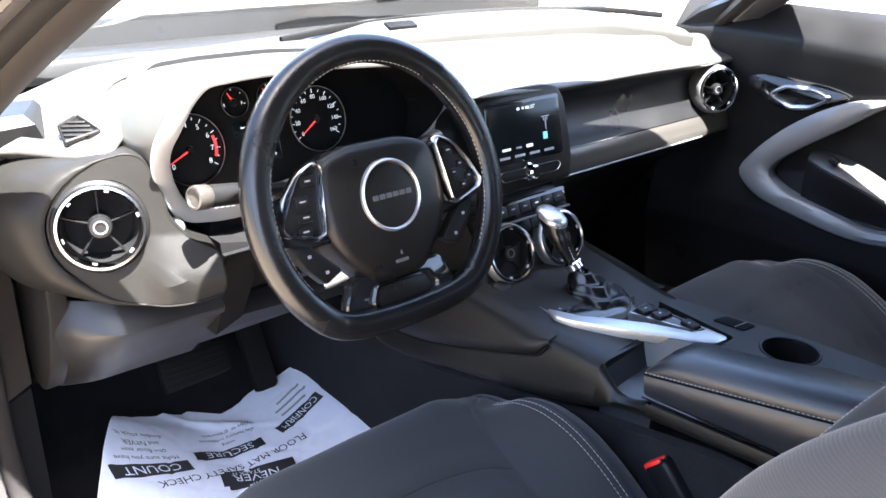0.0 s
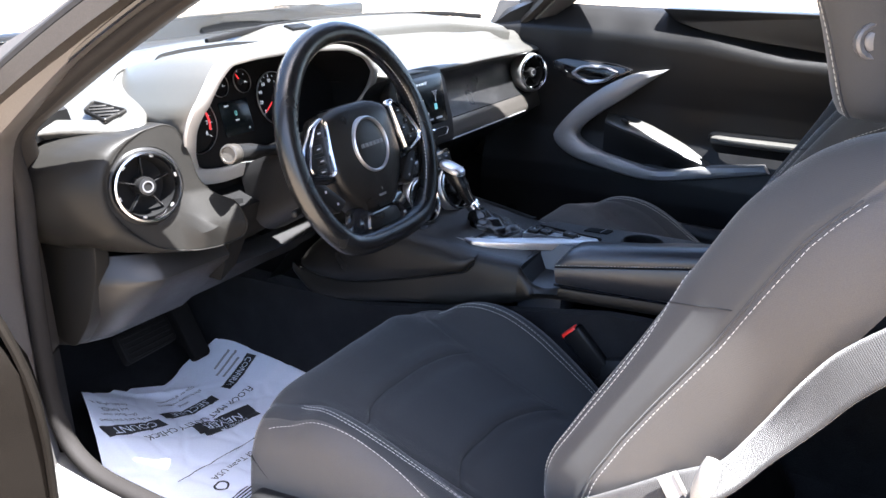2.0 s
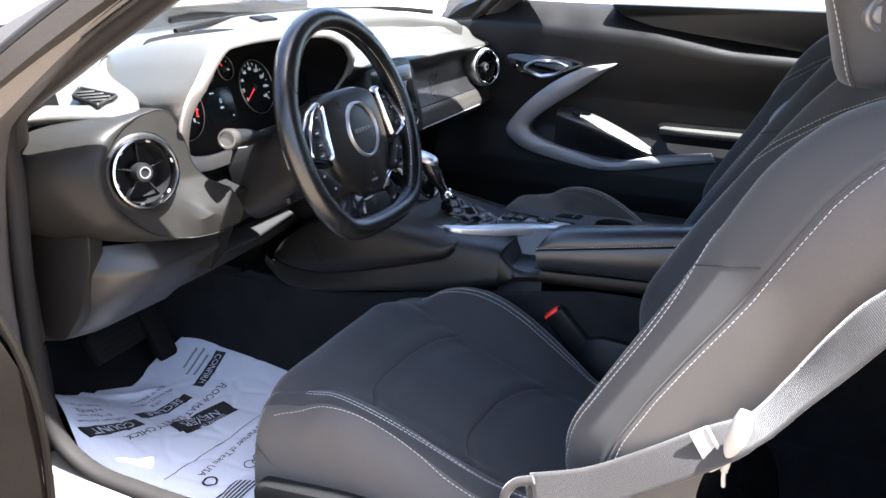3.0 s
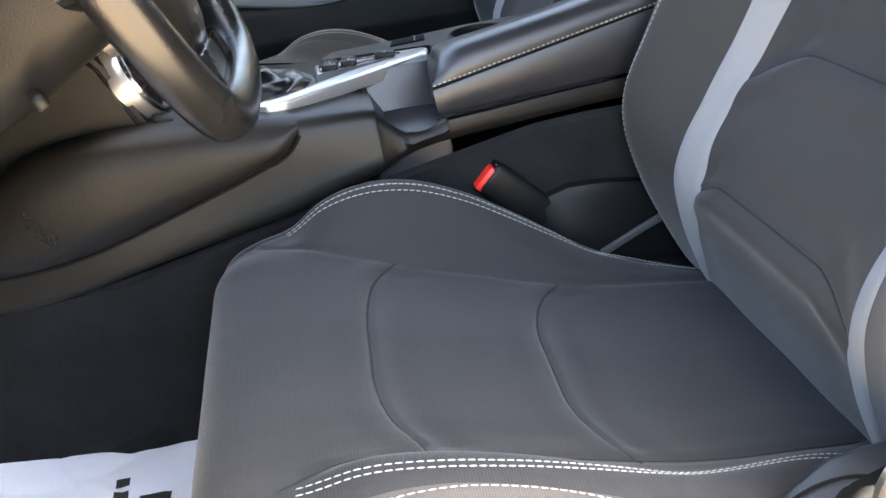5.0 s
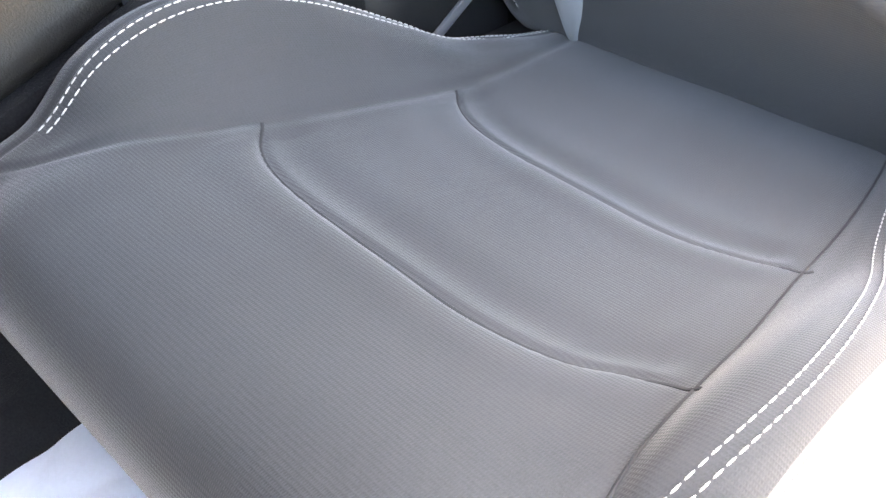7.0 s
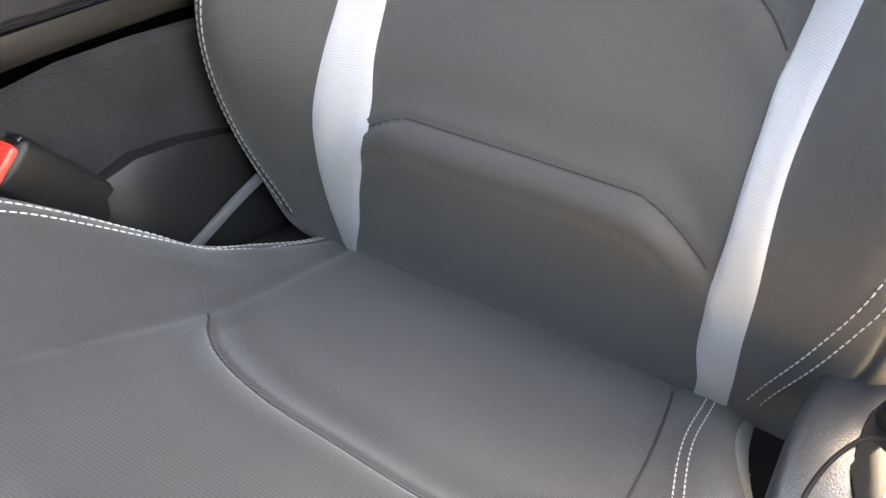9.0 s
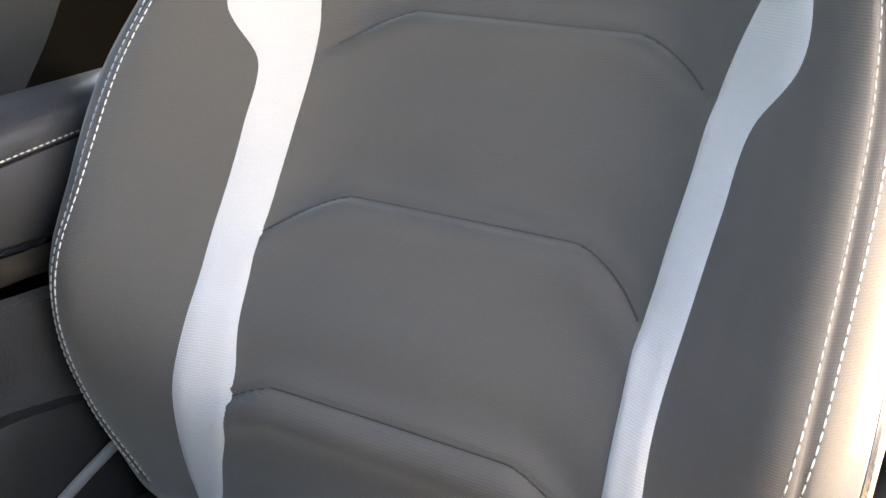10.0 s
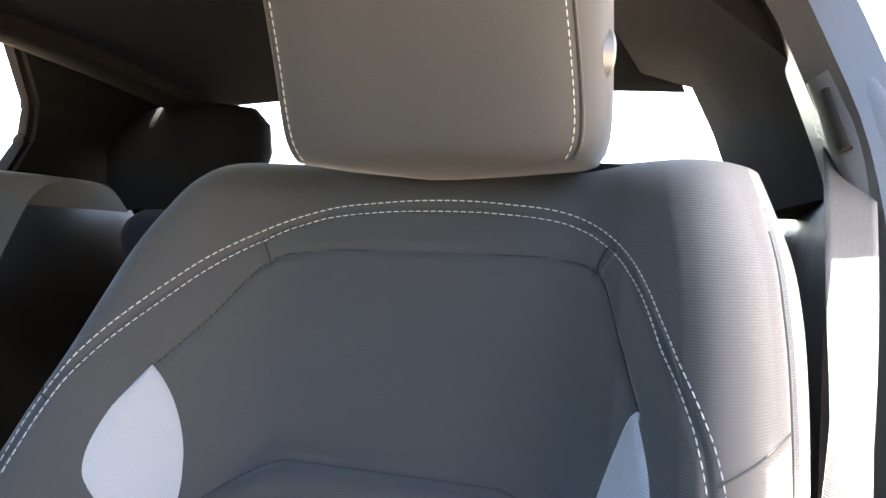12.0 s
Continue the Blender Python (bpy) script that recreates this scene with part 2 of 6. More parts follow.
def smooth_poly(pts, r=0.01, seg=5):
    """2D polygon with rounded corners."""
    out, k = [], len(pts)
    for i in range(k):
        a, b, c = Vector(pts[i - 1]), Vector(pts[i]), Vector(pts[(i + 1) % k])
        d1, d2 = (a - b), (c - b)
        q = min(r, d1.length * 0.45, d2.length * 0.45)
        p1, p2 = b + d1.normalized() * q, b + d2.normalized() * q
        for j in range(seg + 1):
            t = j / seg
            out.append(tuple(p1 * (1 - t) ** 2 + b * 2 * t * (1 - t) + p2 * t * t))
    return out


def inset_poly(pts, d):
    c = Vector((sum(p[0] for p in pts) / len(pts), sum(p[1] for p in pts) / len(pts)))
    out = []
    for p in pts:
        v = Vector(p) - c
        out.append(tuple(c + v * max(0.05, 1 - d / max(v.length, 1e-4))))
    return out


def slab(pts, lo, hi, bevel=0.002, m=None, dome=0.0):
    """A plate of the 2D outline between two heights, with a rounded upper edge."""
    rings = [[(x, y, lo) for x, y in pts]]
    for t in (0, 0.5, 1):
        a = t * math.pi / 2
        q = inset_poly(pts, bevel * (1 - math.cos(a)))
        rings.append([(x, y, hi - bevel + bevel * math.sin(a)) for x, y in q])
    if dome:
        for k in (0.75, 0.5, 0.25):
            cx, cy = sum(p[0] for p in pts) / len(pts), sum(p[1] for p in pts) / len(pts)
            rings.append([(cx + (x - cx) * k, cy + (y - cy) * k, hi + dome * (1 - k * k)) for x, y in q])
    return loft(rings, True, True, m)


def frame_plate(pts, width, lo, hi, m=None):
    """A frame of the outline, open in the middle."""
    inner = inset_poly(pts, width)
    mid = inset_poly(pts, width * 0.5)
    rings = [[(x, y, lo) for x, y in pts], [(x, y, lo + (hi - lo) * 0.7) for x, y in pts], [(x, y, hi) for x, y in mid],
             [(x, y, lo + (hi - lo) * 0.7) for x, y in inner], [(x, y, lo) for x, y in inner], [(x, y, lo) for x, y in pts]]
    bm = loft(rings, True, False, m)
    bmesh.ops.remove_doubles(bm, verts=bm.verts, dist=1e-6)
    return bm


def frame_m(origin, xaxis, zaxis):
    z = Vector(zaxis).normalized()
    x = Vector(xaxis)
    x = (x - z * x.dot(z)).normalized()
    y = z.cross(x)
    return Matrix(((x.x, y.x, z.x, origin[0]), (x.y, y.y, z.y, origin[1]), (x.z, y.z, z.z, origin[2]), (0, 0, 0, 1)))


def words(text, size, m, mat, parent, name="lettering", flat=0.0002, align="CENTER", label="", stretch=1.0, shear=0.0):
    cu = bpy.data.curves.new(name, "FONT")
    cu.body, cu.size, cu.align_x, cu.align_y, cu.extrude, cu.shear = text, size, align, "CENTER", flat, shear
    cu.resolution_u = 2
    tmp = bpy.data.objects.new("tmp", cu)
    scene.collection.objects.link(tmp)
    me = bpy.data.meshes.new_from_object(tmp.evaluated_get(bpy.context.evaluated_depsgraph_get()))
    bpy.data.objects.remove(tmp)
    me.materials.clear()
    me.transform(m @ Matrix.Diagonal((stretch, 1, 1, 1)))
    return finish(name, me, mat, parent, label, 0)


def stitches(name, pts, nrm, parent, length=0.0052, gap=0.0016, width=0.00048, lift=0.0006, mat=None, label=""):
    """Short thread dashes along a line that lies on a surface."""
    pts, nrm = np.asarray(pts, float), np.asarray(nrm, float)
    s = np.concatenate(([0], np.cumsum(np.linalg.norm(np.diff(pts, axis=0), axis=1))))
    pos = np.arange(0.001, s[-1] - length, length + gap)
    verts, faces = [], []
    for a in pos:
        ring = []
        for t, k in ((0, 0.35), (0.25, 1), (0.75, 1), (1, 0.35)):
            q = a + t * length
            p = np.array([np.interp(q, s, pts[:, j]) for j in range(3)])
            p2 = np.array([np.interp(q + 0.001, s, pts[:, j]) for j in range(3)])
            n = np.array([np.interp(q, s, nrm[:, j]) for j in range(3)])
            n /= np.linalg.norm(n)
            side = np.cross(p2 - p, n)
            side /= np.linalg.norm(side) + 1e-9
            ring.append((p - side * width * k, p + n * (lift * k + 0.0003), p + side * width * k))
        base = len(verts)
        for r in ring:
            verts.extend(r)
        for j in range(3):
            o = base + 3 * j
            faces += [(o, o + 1, o + 4, o + 3), (o + 1, o + 2, o + 5, o + 4)]
    return raw(name, verts, faces, mat or THREAD, parent, label, 0)

# ---------------------------------------------------------------- seats
def grid_raw(name, P, uv, mat, parent, label=""):
    """A sheet from an array of points (rows, columns, 3), with a metric UV."""
    r, c = P.shape[:2]
    idx = np.arange(r * c).reshape(r, c)
    f = np.stack([idx[:-1, :-1], idx[:-1, 1:], idx[1:, 1:], idx[1:, :-1]], -1).reshape(-1, 4)
    me = bpy.data.meshes.new(name)
    me.from_pydata(P.reshape(-1, 3).tolist(), [], f.tolist())
    lay = me.uv_layers.new(name="UVMap")
    lay.data.foreach_set("uv", uv.reshape(-1, 2)[f.reshape(-1)].astype(np.float32).ravel())
    return finish(name, me, mat, parent, label, 0)


def line_dist(U, V, line):
    """Distance in the sheet to a 2D line."""
    best = np.full(U.shape, 9.0)
    for (a, b), (c, d) in zip(line, line[1:]):
        t = np.clip(((U - a) * (c - a) + (V - b) * (d - b)) / ((c - a) ** 2 + (d - b) ** 2 + 1e-12), 0, 1)
        best = np.minimum(best, np.hypot(U - a - t * (c - a), V - b - t * (d - b)))
    return best


G = np.array([0, .25, .35, .45, .55, .65, .72, .80, .88, .94, 1.0])
BACK_LAT = [0, .09, .13, .165, .20, .232, .252, .270, .284, .288, .283]
BACK_K = [0, 0, .06, .30, .70, 1, 1, 1, 1, 1, 1]
BACK_OFF = [0, .001, .0, 0, 0, 0, -.006, -.034, -.078, -.12, -.165]
#            z     y     bolster  width
BACK_ROWS = [(.270, -.090, .000, .90), (.330, -.066, .000, .94), (.360, -.046, .002, .96), (.400, -.030, .006, .97), (.450, -.016, .014, .99),
             (.500, -.012, .026, 1.0), (.540, -.030, .050, 1.0), (.580, -.064, .078, 1.0), (.630, -.107, .096, 1.0), (.700, -.157, .107, 1.0),
             (.762, -.197, .109, 1.0), (.830, -.232, .102, .995), (.885, -.256, .090, .98), (.925, -.273, .080, .955), (.955, -.287, .070, .92),
             (.981, -.302, .060, .885), (.999, -.325, .048, .86), (1.007, -.355, .030, .85), (1.002, -.390, .012, .85), (.970, -.415, .000, .86)]
CUSH_LAT = [0, .09, .125, .15, .178, .205, .228, .248, .261, .266, .262]
CUSH_K = [0, 0, .05, .30, .75, 1, 1, 1, 1, 1, 1]
CUSH_K_DOOR = [0, 0, 0, .02, .20, .80, 1, 1, 1, 1, 1]              # the door side bolster rises later
CUSH_OFF = [0, -.001, .0, 0, 0, 0, -.006, -.024, -.058, -.10, -.15]
#            y     z    hump inboard, outboard
CUSH_ROWS = [(-.130, .345, .000, .000), (-.050, .358, .000, .004), (.030, .380, .006, .012), (.080, .393, .014, .018), (.130, .408, .034, .023), (.175, .425, .050, .028),
             (.222, .444, .062, .033), (.273, .462, .067, .038), (.325, .480, .056, .036), (.373, .497, .028, .021), (.413, .508, -.008, -.004),
             (.447, .512, -.020, -.014), (.474, .506, -.024, -.018), (.491, .488, -.020, -.016), (.498, .455, -.010, -.010), (.492, .405, .0, .0), (.482, .350, .0, .0)]


def taper(u, y):
    """The cushion narrows towards the backrest, most on the door side."""
    t = np.clip((.17 - y) / .21, 0, 1)
    return 1 - np.where(u < 0, .22, .10) * t * t * (3 - 2 * t)


def seat_sheet(lat, kk, off, rows, mir, cx, is_back):
    """A function (g, v) -> points; g from -1 (door side) to 1 (console side), v along the rows."""
    rows = np.array(rows)
    ss = np.concatenate(([0], np.cumsum(np.hypot(np.diff(rows[:, 0]), np.diff(rows[:, 1])))))
    total = ss[-1]

    def f(g, s):
        a = np.abs(g)
        la, k, o = spl(G, lat, a), spl(G, kk, a), spl(G, off, a)
        c0, c1, c2, c3 = (spl(ss, rows[:, j], s) for j in range(4))
        if is_back:
            fuller = np.where(g > 0, spl([.20, .45, .60, .70, .78, .85, 1.02], [0, .006, .018, .028, .014, .0, .0], c0), 0) * np.clip((la - .18) / .08, 0, 1)
            x = np.sign(g) * (la * c3 + fuller)
            ahead = np.where(g < 0, spl([.27, .62, .75, .85, .92, .97, 1.02], [0, 0, .006, .022, .031, .022, 0], c0), 0) * np.clip((la - .165) / .05, 0, 1) * (1 - .75 * np.clip((la - .218) / .05, 0, 1))
            return np.stack([cx + mir * x, c1 + k * c2 + o + ahead, c0], -1)
        hump = np.where(g > 0, c2, c3 if mir > 0 else c2 * .9)
        if mir > 0:
            k = np.where(g > 0, k, spl(G, CUSH_K_DOOR, a))
        y = c0
        z = c1 + k * hump + o
        roll = np.clip((s - total + 0.17) / 0.17, 0, 1)       # the front face tucks in at the sides
        y = c0 - roll * np.where(g < 0, np.clip((np.abs(la) - .15) / .115, 0, 1) ** 2 * .100, np.clip((np.abs(la) - .16) / .10, 0, 1) ** 2 * .03)
        z = np.where(s > total - .13, c1 + (k * hump + np.maximum(o, -.03)) * np.clip((total - s) / .13, 0, 1), z)
        return np.stack([cx + mir * np.sign(g) * la * taper(g, y), y, z], -1)

    def s_of(first):
        """Arc length where the first coordinate of the rows has this value, on the main face."""
        j = int(np.argmax(rows[:, 0])) + 1
        return np.interp(first, rows[:j, 0], ss[:j])

    return f, total, s_of


def g_of(lat, u):
    u = np.asarray(u, float)
    return np.sign(u) * np.interp(np.abs(u), lat[:10], G[:10])


def normals(f, g, s, flip):
    e = 0.002
    a = f(np.clip(g + e * 2, -1, 1), s) - f(np.clip(g - e * 2, -1, 1), s)
    b = f(g, s + e) - f(g, s - e)
    n = np.cross(a, b) * flip
    return n / (np.linalg.norm(n, axis=-1, keepdims=True) + 1e-12)


def groove(d, depth, width):
    return -depth * np.exp(-(d / width) ** 2)


def build_seat(name, cx, mir, fine, label):
    seat = thing(name, label, "car seat", (cx, 0.1, 0.2), "front seats")
    nrmsign = -mir
    ng, nv = (190, 280) if fine else (60, 90)
    # ---- backrest
    fb, tb, sb = seat_sheet(BACK_LAT, BACK_K, BACK_OFF, BACK_ROWS, mir, cx, True)
    ss = np.linspace(0, tb, nv)
    zz = fb(np.zeros(nv), ss)[:, 2]
    seams = [(.511, .035), (.631, .035), (.763, .035)]

    def lean_in(z):
        """The door side of the pattern sits slightly further in near the top."""
        return .009 * np.exp(-((z - .86) / .075) ** 2)

    def side_a(z):
        return np.interp(z, [.42, .55, .65, .79, .86, .90, .93, .97], [.852, .850, .845, .852, .845, .842, .848, .860])

    def relief_back(g, s):
        P = fb(g, s)
        u = np.interp(np.abs(g), G[:10], BACK_LAT[:10])
        z = P[..., 2]
        d = np.zeros_like(z)
        face = (s < tb - .10)
        for z0, drop in seams:
            line = z0 - drop * np.clip((u - .085) / .06, 0, 1) ** 1.6
            q = z - line
            inside = np.clip((.158 - u) / .05, 0, 1) * face
            d += inside * (groove(q, .0036, .0034) + .0062 * np.exp(-((q + .016) / .014) ** 2) - .0058 * np.exp(-((q - .020) / .019) ** 2))
        u = u + lean_in(z) * (g < 0)
        for lines, dep, wid in (([(.0, .928), (.06, .928), (.118, .925), (.145, .918), (.155, .907), (.174, .865), (.192, .829)], .0035, .0026), ([(.148, .915), (.162, .936)], .003, .0024),
                                ([(.0, .966), (.06, .964), (.118, .957), (.148, .945), (.180, .920), (.214, .872), (.238, .822), (.245, .74), (.247, .66), (.247, .54), (.243, .46), (.230, .38)], .0028, .0030)):
            d += groove(line_dist(u, z, lines), dep, wid) * face
        gs = np.abs(g)
        for gl in (side_a,):
            d += groove((gs - gl(z)) * .26, .0030, .0028) * (z < .97) * (s < tb - .06)
        out = P + normals(fb, g, s, nrmsign)[...] * d[..., None]
        return out

    cols = {"backrest_insert": np.linspace(-.43, .43, ng), "backrest_bolster_in": np.linspace(.43, 1, ng // 2), "backrest_bolster_out": np.linspace(-.848, -.43, ng // 2), "backrest_side": np.linspace(-1, -.848, ng // 4)}
    for nm, gs in cols.items():
        g, s = np.meshgrid(gs, ss)
        P = relief_back(g, s)
        uv = np.stack([np.interp(np.abs(g), G, np.cumsum(np.concatenate(([0], np.hypot(np.diff(BACK_LAT), np.diff(BACK_OFF)))))) * np.sign(g), s], -1)
        grid_raw({"backrest_insert": nm, "backrest_side": nm}.get(nm, "backrest_bolster"), P, uv, LITSIDECLOTH if "side" in nm else BOLSTER, seat)
    # light strips that run up both sides of the insert
    zs = [.345, .365, .40, .44, .48, .52, .56, .61, .67, .72, .755, .797, .818, .830]
    ui = [.172, .162, .146, .138, .132, .133, .137, .141, .146, .150, .155, .171, .183, .192]
    uo = [.178, .177, .177, .173, .170, .167, .167, .172, .177, .183, .204, .205, .198, .193]
    zq = np.linspace(.345, .830, 120 if fine else 40)
    for side in (-1, 1):
        t = np.linspace(0, 1, 9)
        low, tip = np.exp(-((zq - .50) / .07) ** 2), lean_in(zq) / .010
        u0 = (spl(zs, ui, zq) + (.014 * low - .010 * tip - .020 * np.exp(-((zq - .345) / .030) ** 2) if side < 0 else -.014 * low))[:, None]
        u1 = (spl(zs, uo, zq) + (.006 * low - .010 * tip if side < 0 else 0))[:, None]
        u = (u0 + (u1 - u0) * t[None, :]) * side
        s = np.repeat(sb(zq)[:, None], 9, 1)
        g = g_of(BACK_LAT, u)
        P = relief_back(g, s)
        lift = np.where((t < .01) | (t > .99), -.0012, np.where((t < .2) | (t > .8), .0017, .0024))[None, :]
        P = P + normals(fb, g, s, nrmsign) * lift[..., None]
        grid_raw("backrest_strip", P, np.stack([u, s], -1), STRIP, seat, "light grey cloth strip")
    # double stitching
    def back_line(us, zl, n):
        c = curve3(np.stack([us, zl], 1), n)
        g, s = g_of(BACK_LAT, c[:, 0]), sb(c[:, 1])
        return relief_back(g, s), normals(fb, g, s, nrmsign)
    arch_u = np.array([.230, .243, .247, .247, .245, .238, .214, .180, .148, .118, .06, 0])
    arch_z = np.array([.38, .46, .54, .66, .74, .822, .872, .920, .945, .957, .964, .966])
    for dd in (-.0045, .0045):
        tuck = spl([.30, .38, .46, .54, .62, 1.0], [.048, .038, .025, .006, .0, .0], arch_z)
        us = np.concatenate((-(arch_u + dd - lean_in(arch_z) - tuck), (arch_u + dd - .006 * np.exp(-((arch_z - .66) / .10) ** 2))[::-1][1:]))
        zl = np.concatenate((arch_z + dd * np.linspace(0, 1, 12) ** 2, (arch_z + dd * np.linspace(0, 1, 12) ** 2)[::-1][1:]))
        p, n = back_line(us, zl, 500)
        stitches("stitching", p, n, seat, label="white double stitching")
    for side in (-1, 1):
        zl = np.linspace(.42, .95, 160)
        for gl, off in ((side_a, .013),):
            g = (gl(zl) + off) * side
            p, n = relief_back(g, sb(zl)), normals(fb, g, sb(zl), nrmsign)
            stitches("stitching", p, n, seat, label="white side stitching")
    for z0, drop in seams:
        us = np.linspace(-.140, .140, 120)
        zl = z0 - drop * np.clip((np.abs(us) - .085) / .06, 0, 1) ** 1.6
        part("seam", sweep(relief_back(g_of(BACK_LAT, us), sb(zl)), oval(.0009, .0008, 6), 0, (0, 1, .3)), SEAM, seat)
    tu, tz = np.array([.192, .174, .155, .145, .118, .06, .0]), np.array([.829, .865, .907, .918, .925, .928, .928])
    tl = tu - lean_in(tz)
    cl = curve3(np.stack([np.concatenate((-tl, tu[::-1][1:])), np.concatenate((tz, tz[::-1][1:]))], 1), 160)
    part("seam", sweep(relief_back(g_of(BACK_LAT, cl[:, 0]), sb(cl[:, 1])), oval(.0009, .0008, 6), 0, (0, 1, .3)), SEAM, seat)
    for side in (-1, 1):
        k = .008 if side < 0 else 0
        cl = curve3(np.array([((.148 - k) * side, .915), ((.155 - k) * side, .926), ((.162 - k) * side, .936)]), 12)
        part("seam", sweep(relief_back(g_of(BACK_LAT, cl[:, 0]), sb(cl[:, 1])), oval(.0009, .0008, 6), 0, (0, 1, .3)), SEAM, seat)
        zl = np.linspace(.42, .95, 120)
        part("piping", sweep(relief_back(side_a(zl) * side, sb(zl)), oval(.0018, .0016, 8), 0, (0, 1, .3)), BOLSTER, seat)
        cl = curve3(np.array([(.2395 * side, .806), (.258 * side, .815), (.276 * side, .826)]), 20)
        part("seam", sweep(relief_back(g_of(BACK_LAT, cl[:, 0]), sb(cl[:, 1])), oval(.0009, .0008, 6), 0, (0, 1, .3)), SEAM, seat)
    # rear shell
    rings = []
    for z, y, h, w in BACK_ROWS[1:-1]:
        k = .276 * w
        yb = y + h - .15
        rings.append([(cx + k * math.cos(a), yb + .02 - .055 * math.sin(a) ** .6 if a not in (0,) else yb + .02, z) for a in np.linspace(0, math.pi, 17)])
    bm = loft(rings, False, False)
    bmesh.ops.solidify(bm, geom=bm.faces[:], thickness=0.006)
    part("back_shell", bm, HARD, seat, "black plastic seat back shell")
    # ---- cushion
    fc, tc_, sc = seat_sheet(CUSH_LAT, CUSH_K, CUSH_OFF, CUSH_ROWS, mir, cx, False)
    ss = np.linspace(0, tc_, nv)

    S1 = ([-.190, -.161, -.134, -.094, -.034, .03, .087, .108, .128], [.325, .330, .345, .353, .352, .348, .337, .327, .311])
    S2 = ([-.172, -.162, -.129, -.104, -.035, .026, .089, .112, .128], [.165, .172, .191, .199, .198, .193, .173, .158, .143])
    OUT = ([-.06, -.014, .065, .182, .262, .324, .39, .44], [-.128, -.138, -.151, -.165, -.177, -.183, -.192, -.205])
    IN = ([-.06, .045, .15, .234, .318, .384, .43, .455], [.170, .146, .131, .127, .131, .143, .170, .205])

    def relief_cush(g, s):
        P = fc(g, s)
        u = (P[..., 0] - cx) * mir
        y = P[..., 1]
        d = np.zeros_like(y)
        main = np.clip((tc_ - .17 - s) / .02, 0, 1)
        inside = np.clip((u - spl(*OUT, y)) / .02, 0, 1) * np.clip((spl(*IN, y) - u) / .02, 0, 1) * main
        for S in (S1, S2):
            q = y - spl(*S, u)
            d += inside * (groove(q, .0030, .0034) + .0022 * np.exp(-((q - .016) / .015) ** 2) - .0030 * np.exp(-((q + .020) / .016) ** 2))
        for E in (OUT, IN):
            d += groove(u - spl(*E, y), .0024, .0065) * np.clip((tc_ - .13 - s) / .03, 0, 1)
        d += groove((np.abs(g) - .665) * .30, .0022, .0026) * main * (g > 0)
        return P + normals(fc, g, s, mir) * d[..., None]

    def cush_g(u, y):
        return g_of(CUSH_LAT, np.asarray(u) / taper(np.asarray(u), np.asarray(y)))

    cols = {"cushion_insert": np.linspace(-.37, .37, ng), "in": np.linspace(.37, 1, ng // 2), "out": np.linspace(-.74, -.37, ng // 2), "cushion_side": np.linspace(-1, -.74, ng // 4)}
    for nm, gs in cols.items():
        g, s = np.meshgrid(gs, ss)
        uv = np.stack([np.interp(np.abs(g), G, np.cumsum(np.concatenate(([0], np.hypot(np.diff(CUSH_LAT), np.diff(CUSH_OFF)))))) * np.sign(g), s], -1)
        grid_raw(nm if "cushion" in nm else "cushion_bolster", relief_cush(g, s), uv, LITSIDECLOTH if "side" in nm else FABRIC, seat)
    for S in (S1, S2):
        us = np.linspace(S[0][0] + .004, S[0][-1], 120)
        yl = spl(*S, us)
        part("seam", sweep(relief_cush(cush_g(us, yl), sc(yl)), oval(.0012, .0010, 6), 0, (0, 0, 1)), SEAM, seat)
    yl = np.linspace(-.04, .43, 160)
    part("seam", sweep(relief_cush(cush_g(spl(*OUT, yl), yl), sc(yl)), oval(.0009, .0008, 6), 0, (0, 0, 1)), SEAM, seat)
    rows_in = ([-.05, .418], [.194, .194]), ([-.05, .418], [.2025, .2025])
    out_y, out_u = [-.04, .042, .107, .17, .22, .275, .32, .37, .418], np.array([-.156, -.164, -.179, -.197, -.207, -.214, -.216, -.212, -.204])
    rows_out = (out_y, list(out_u)), (out_y, list(out_u - .0058))
    low_seam = ([-.036, .056, .112, .17, .23, .297, .352, .409, .452], [-.195, -.210, -.228, -.237, -.234, -.234, -.236, -.239, -.246])
    if mir < 0:
        rows_out = tuple((list(E[0]), [-u for u in E[1]]) for E in rows_in)
    for E in (*rows_in, *rows_out, low_seam):
        yl = np.linspace(E[0][0], E[0][-1], 240)
        g = cush_g(spl(*E, yl), yl)
        stitches("stitching", relief_cush(g, sc(yl)), normals(fc, g, sc(yl), mir), seat, label="white double stitching")
    # base below the cushion
    rings = [[(cx + x * .92, y, .215) for x, y in ((-.24, -.12), (.24, -.12), (.24, .40), (-.24, .40))],
             [(cx + x, y, .30) for x, y in ((-.255, -.14), (.255, -.14), (.255, .44), (-.255, .44))],
             [(cx + x, y, z) for x, y, z in ((-.262, -.14, .335), (.262, -.14, .335), (.262, .46, .40), (-.262, .46, .40))]]
    bm = loft(rings)
    bmesh.ops.bevel(bm, geom=bm.edges[:], offset=.012, segments=2, affect="EDGES")
    part("seat_base", bm, HARD, seat, "black plastic seat base")
    for side in (-1, 1):
        part("seat_rail", rbox((.035, .62, .022), .004, 2, pose(cx + side * .19, .14, .213)), HARD, seat, "dark metal seat rail")
    # door side lower valance with the recliner cover
    sx = cx - mir * .268
    prof = smooth_poly([(-.20, .30), (.46, .335), (.465, .385), (.30, .40), (.14, .385), (.10, .345), (.02, .375), (-.09, .375), (-.20, .36)], .03)
    m = Matrix(((0, 0, -mir, sx), (1, 0, 0, 0), (0, 1, 0, 0), (0, 0, 0, 1)))
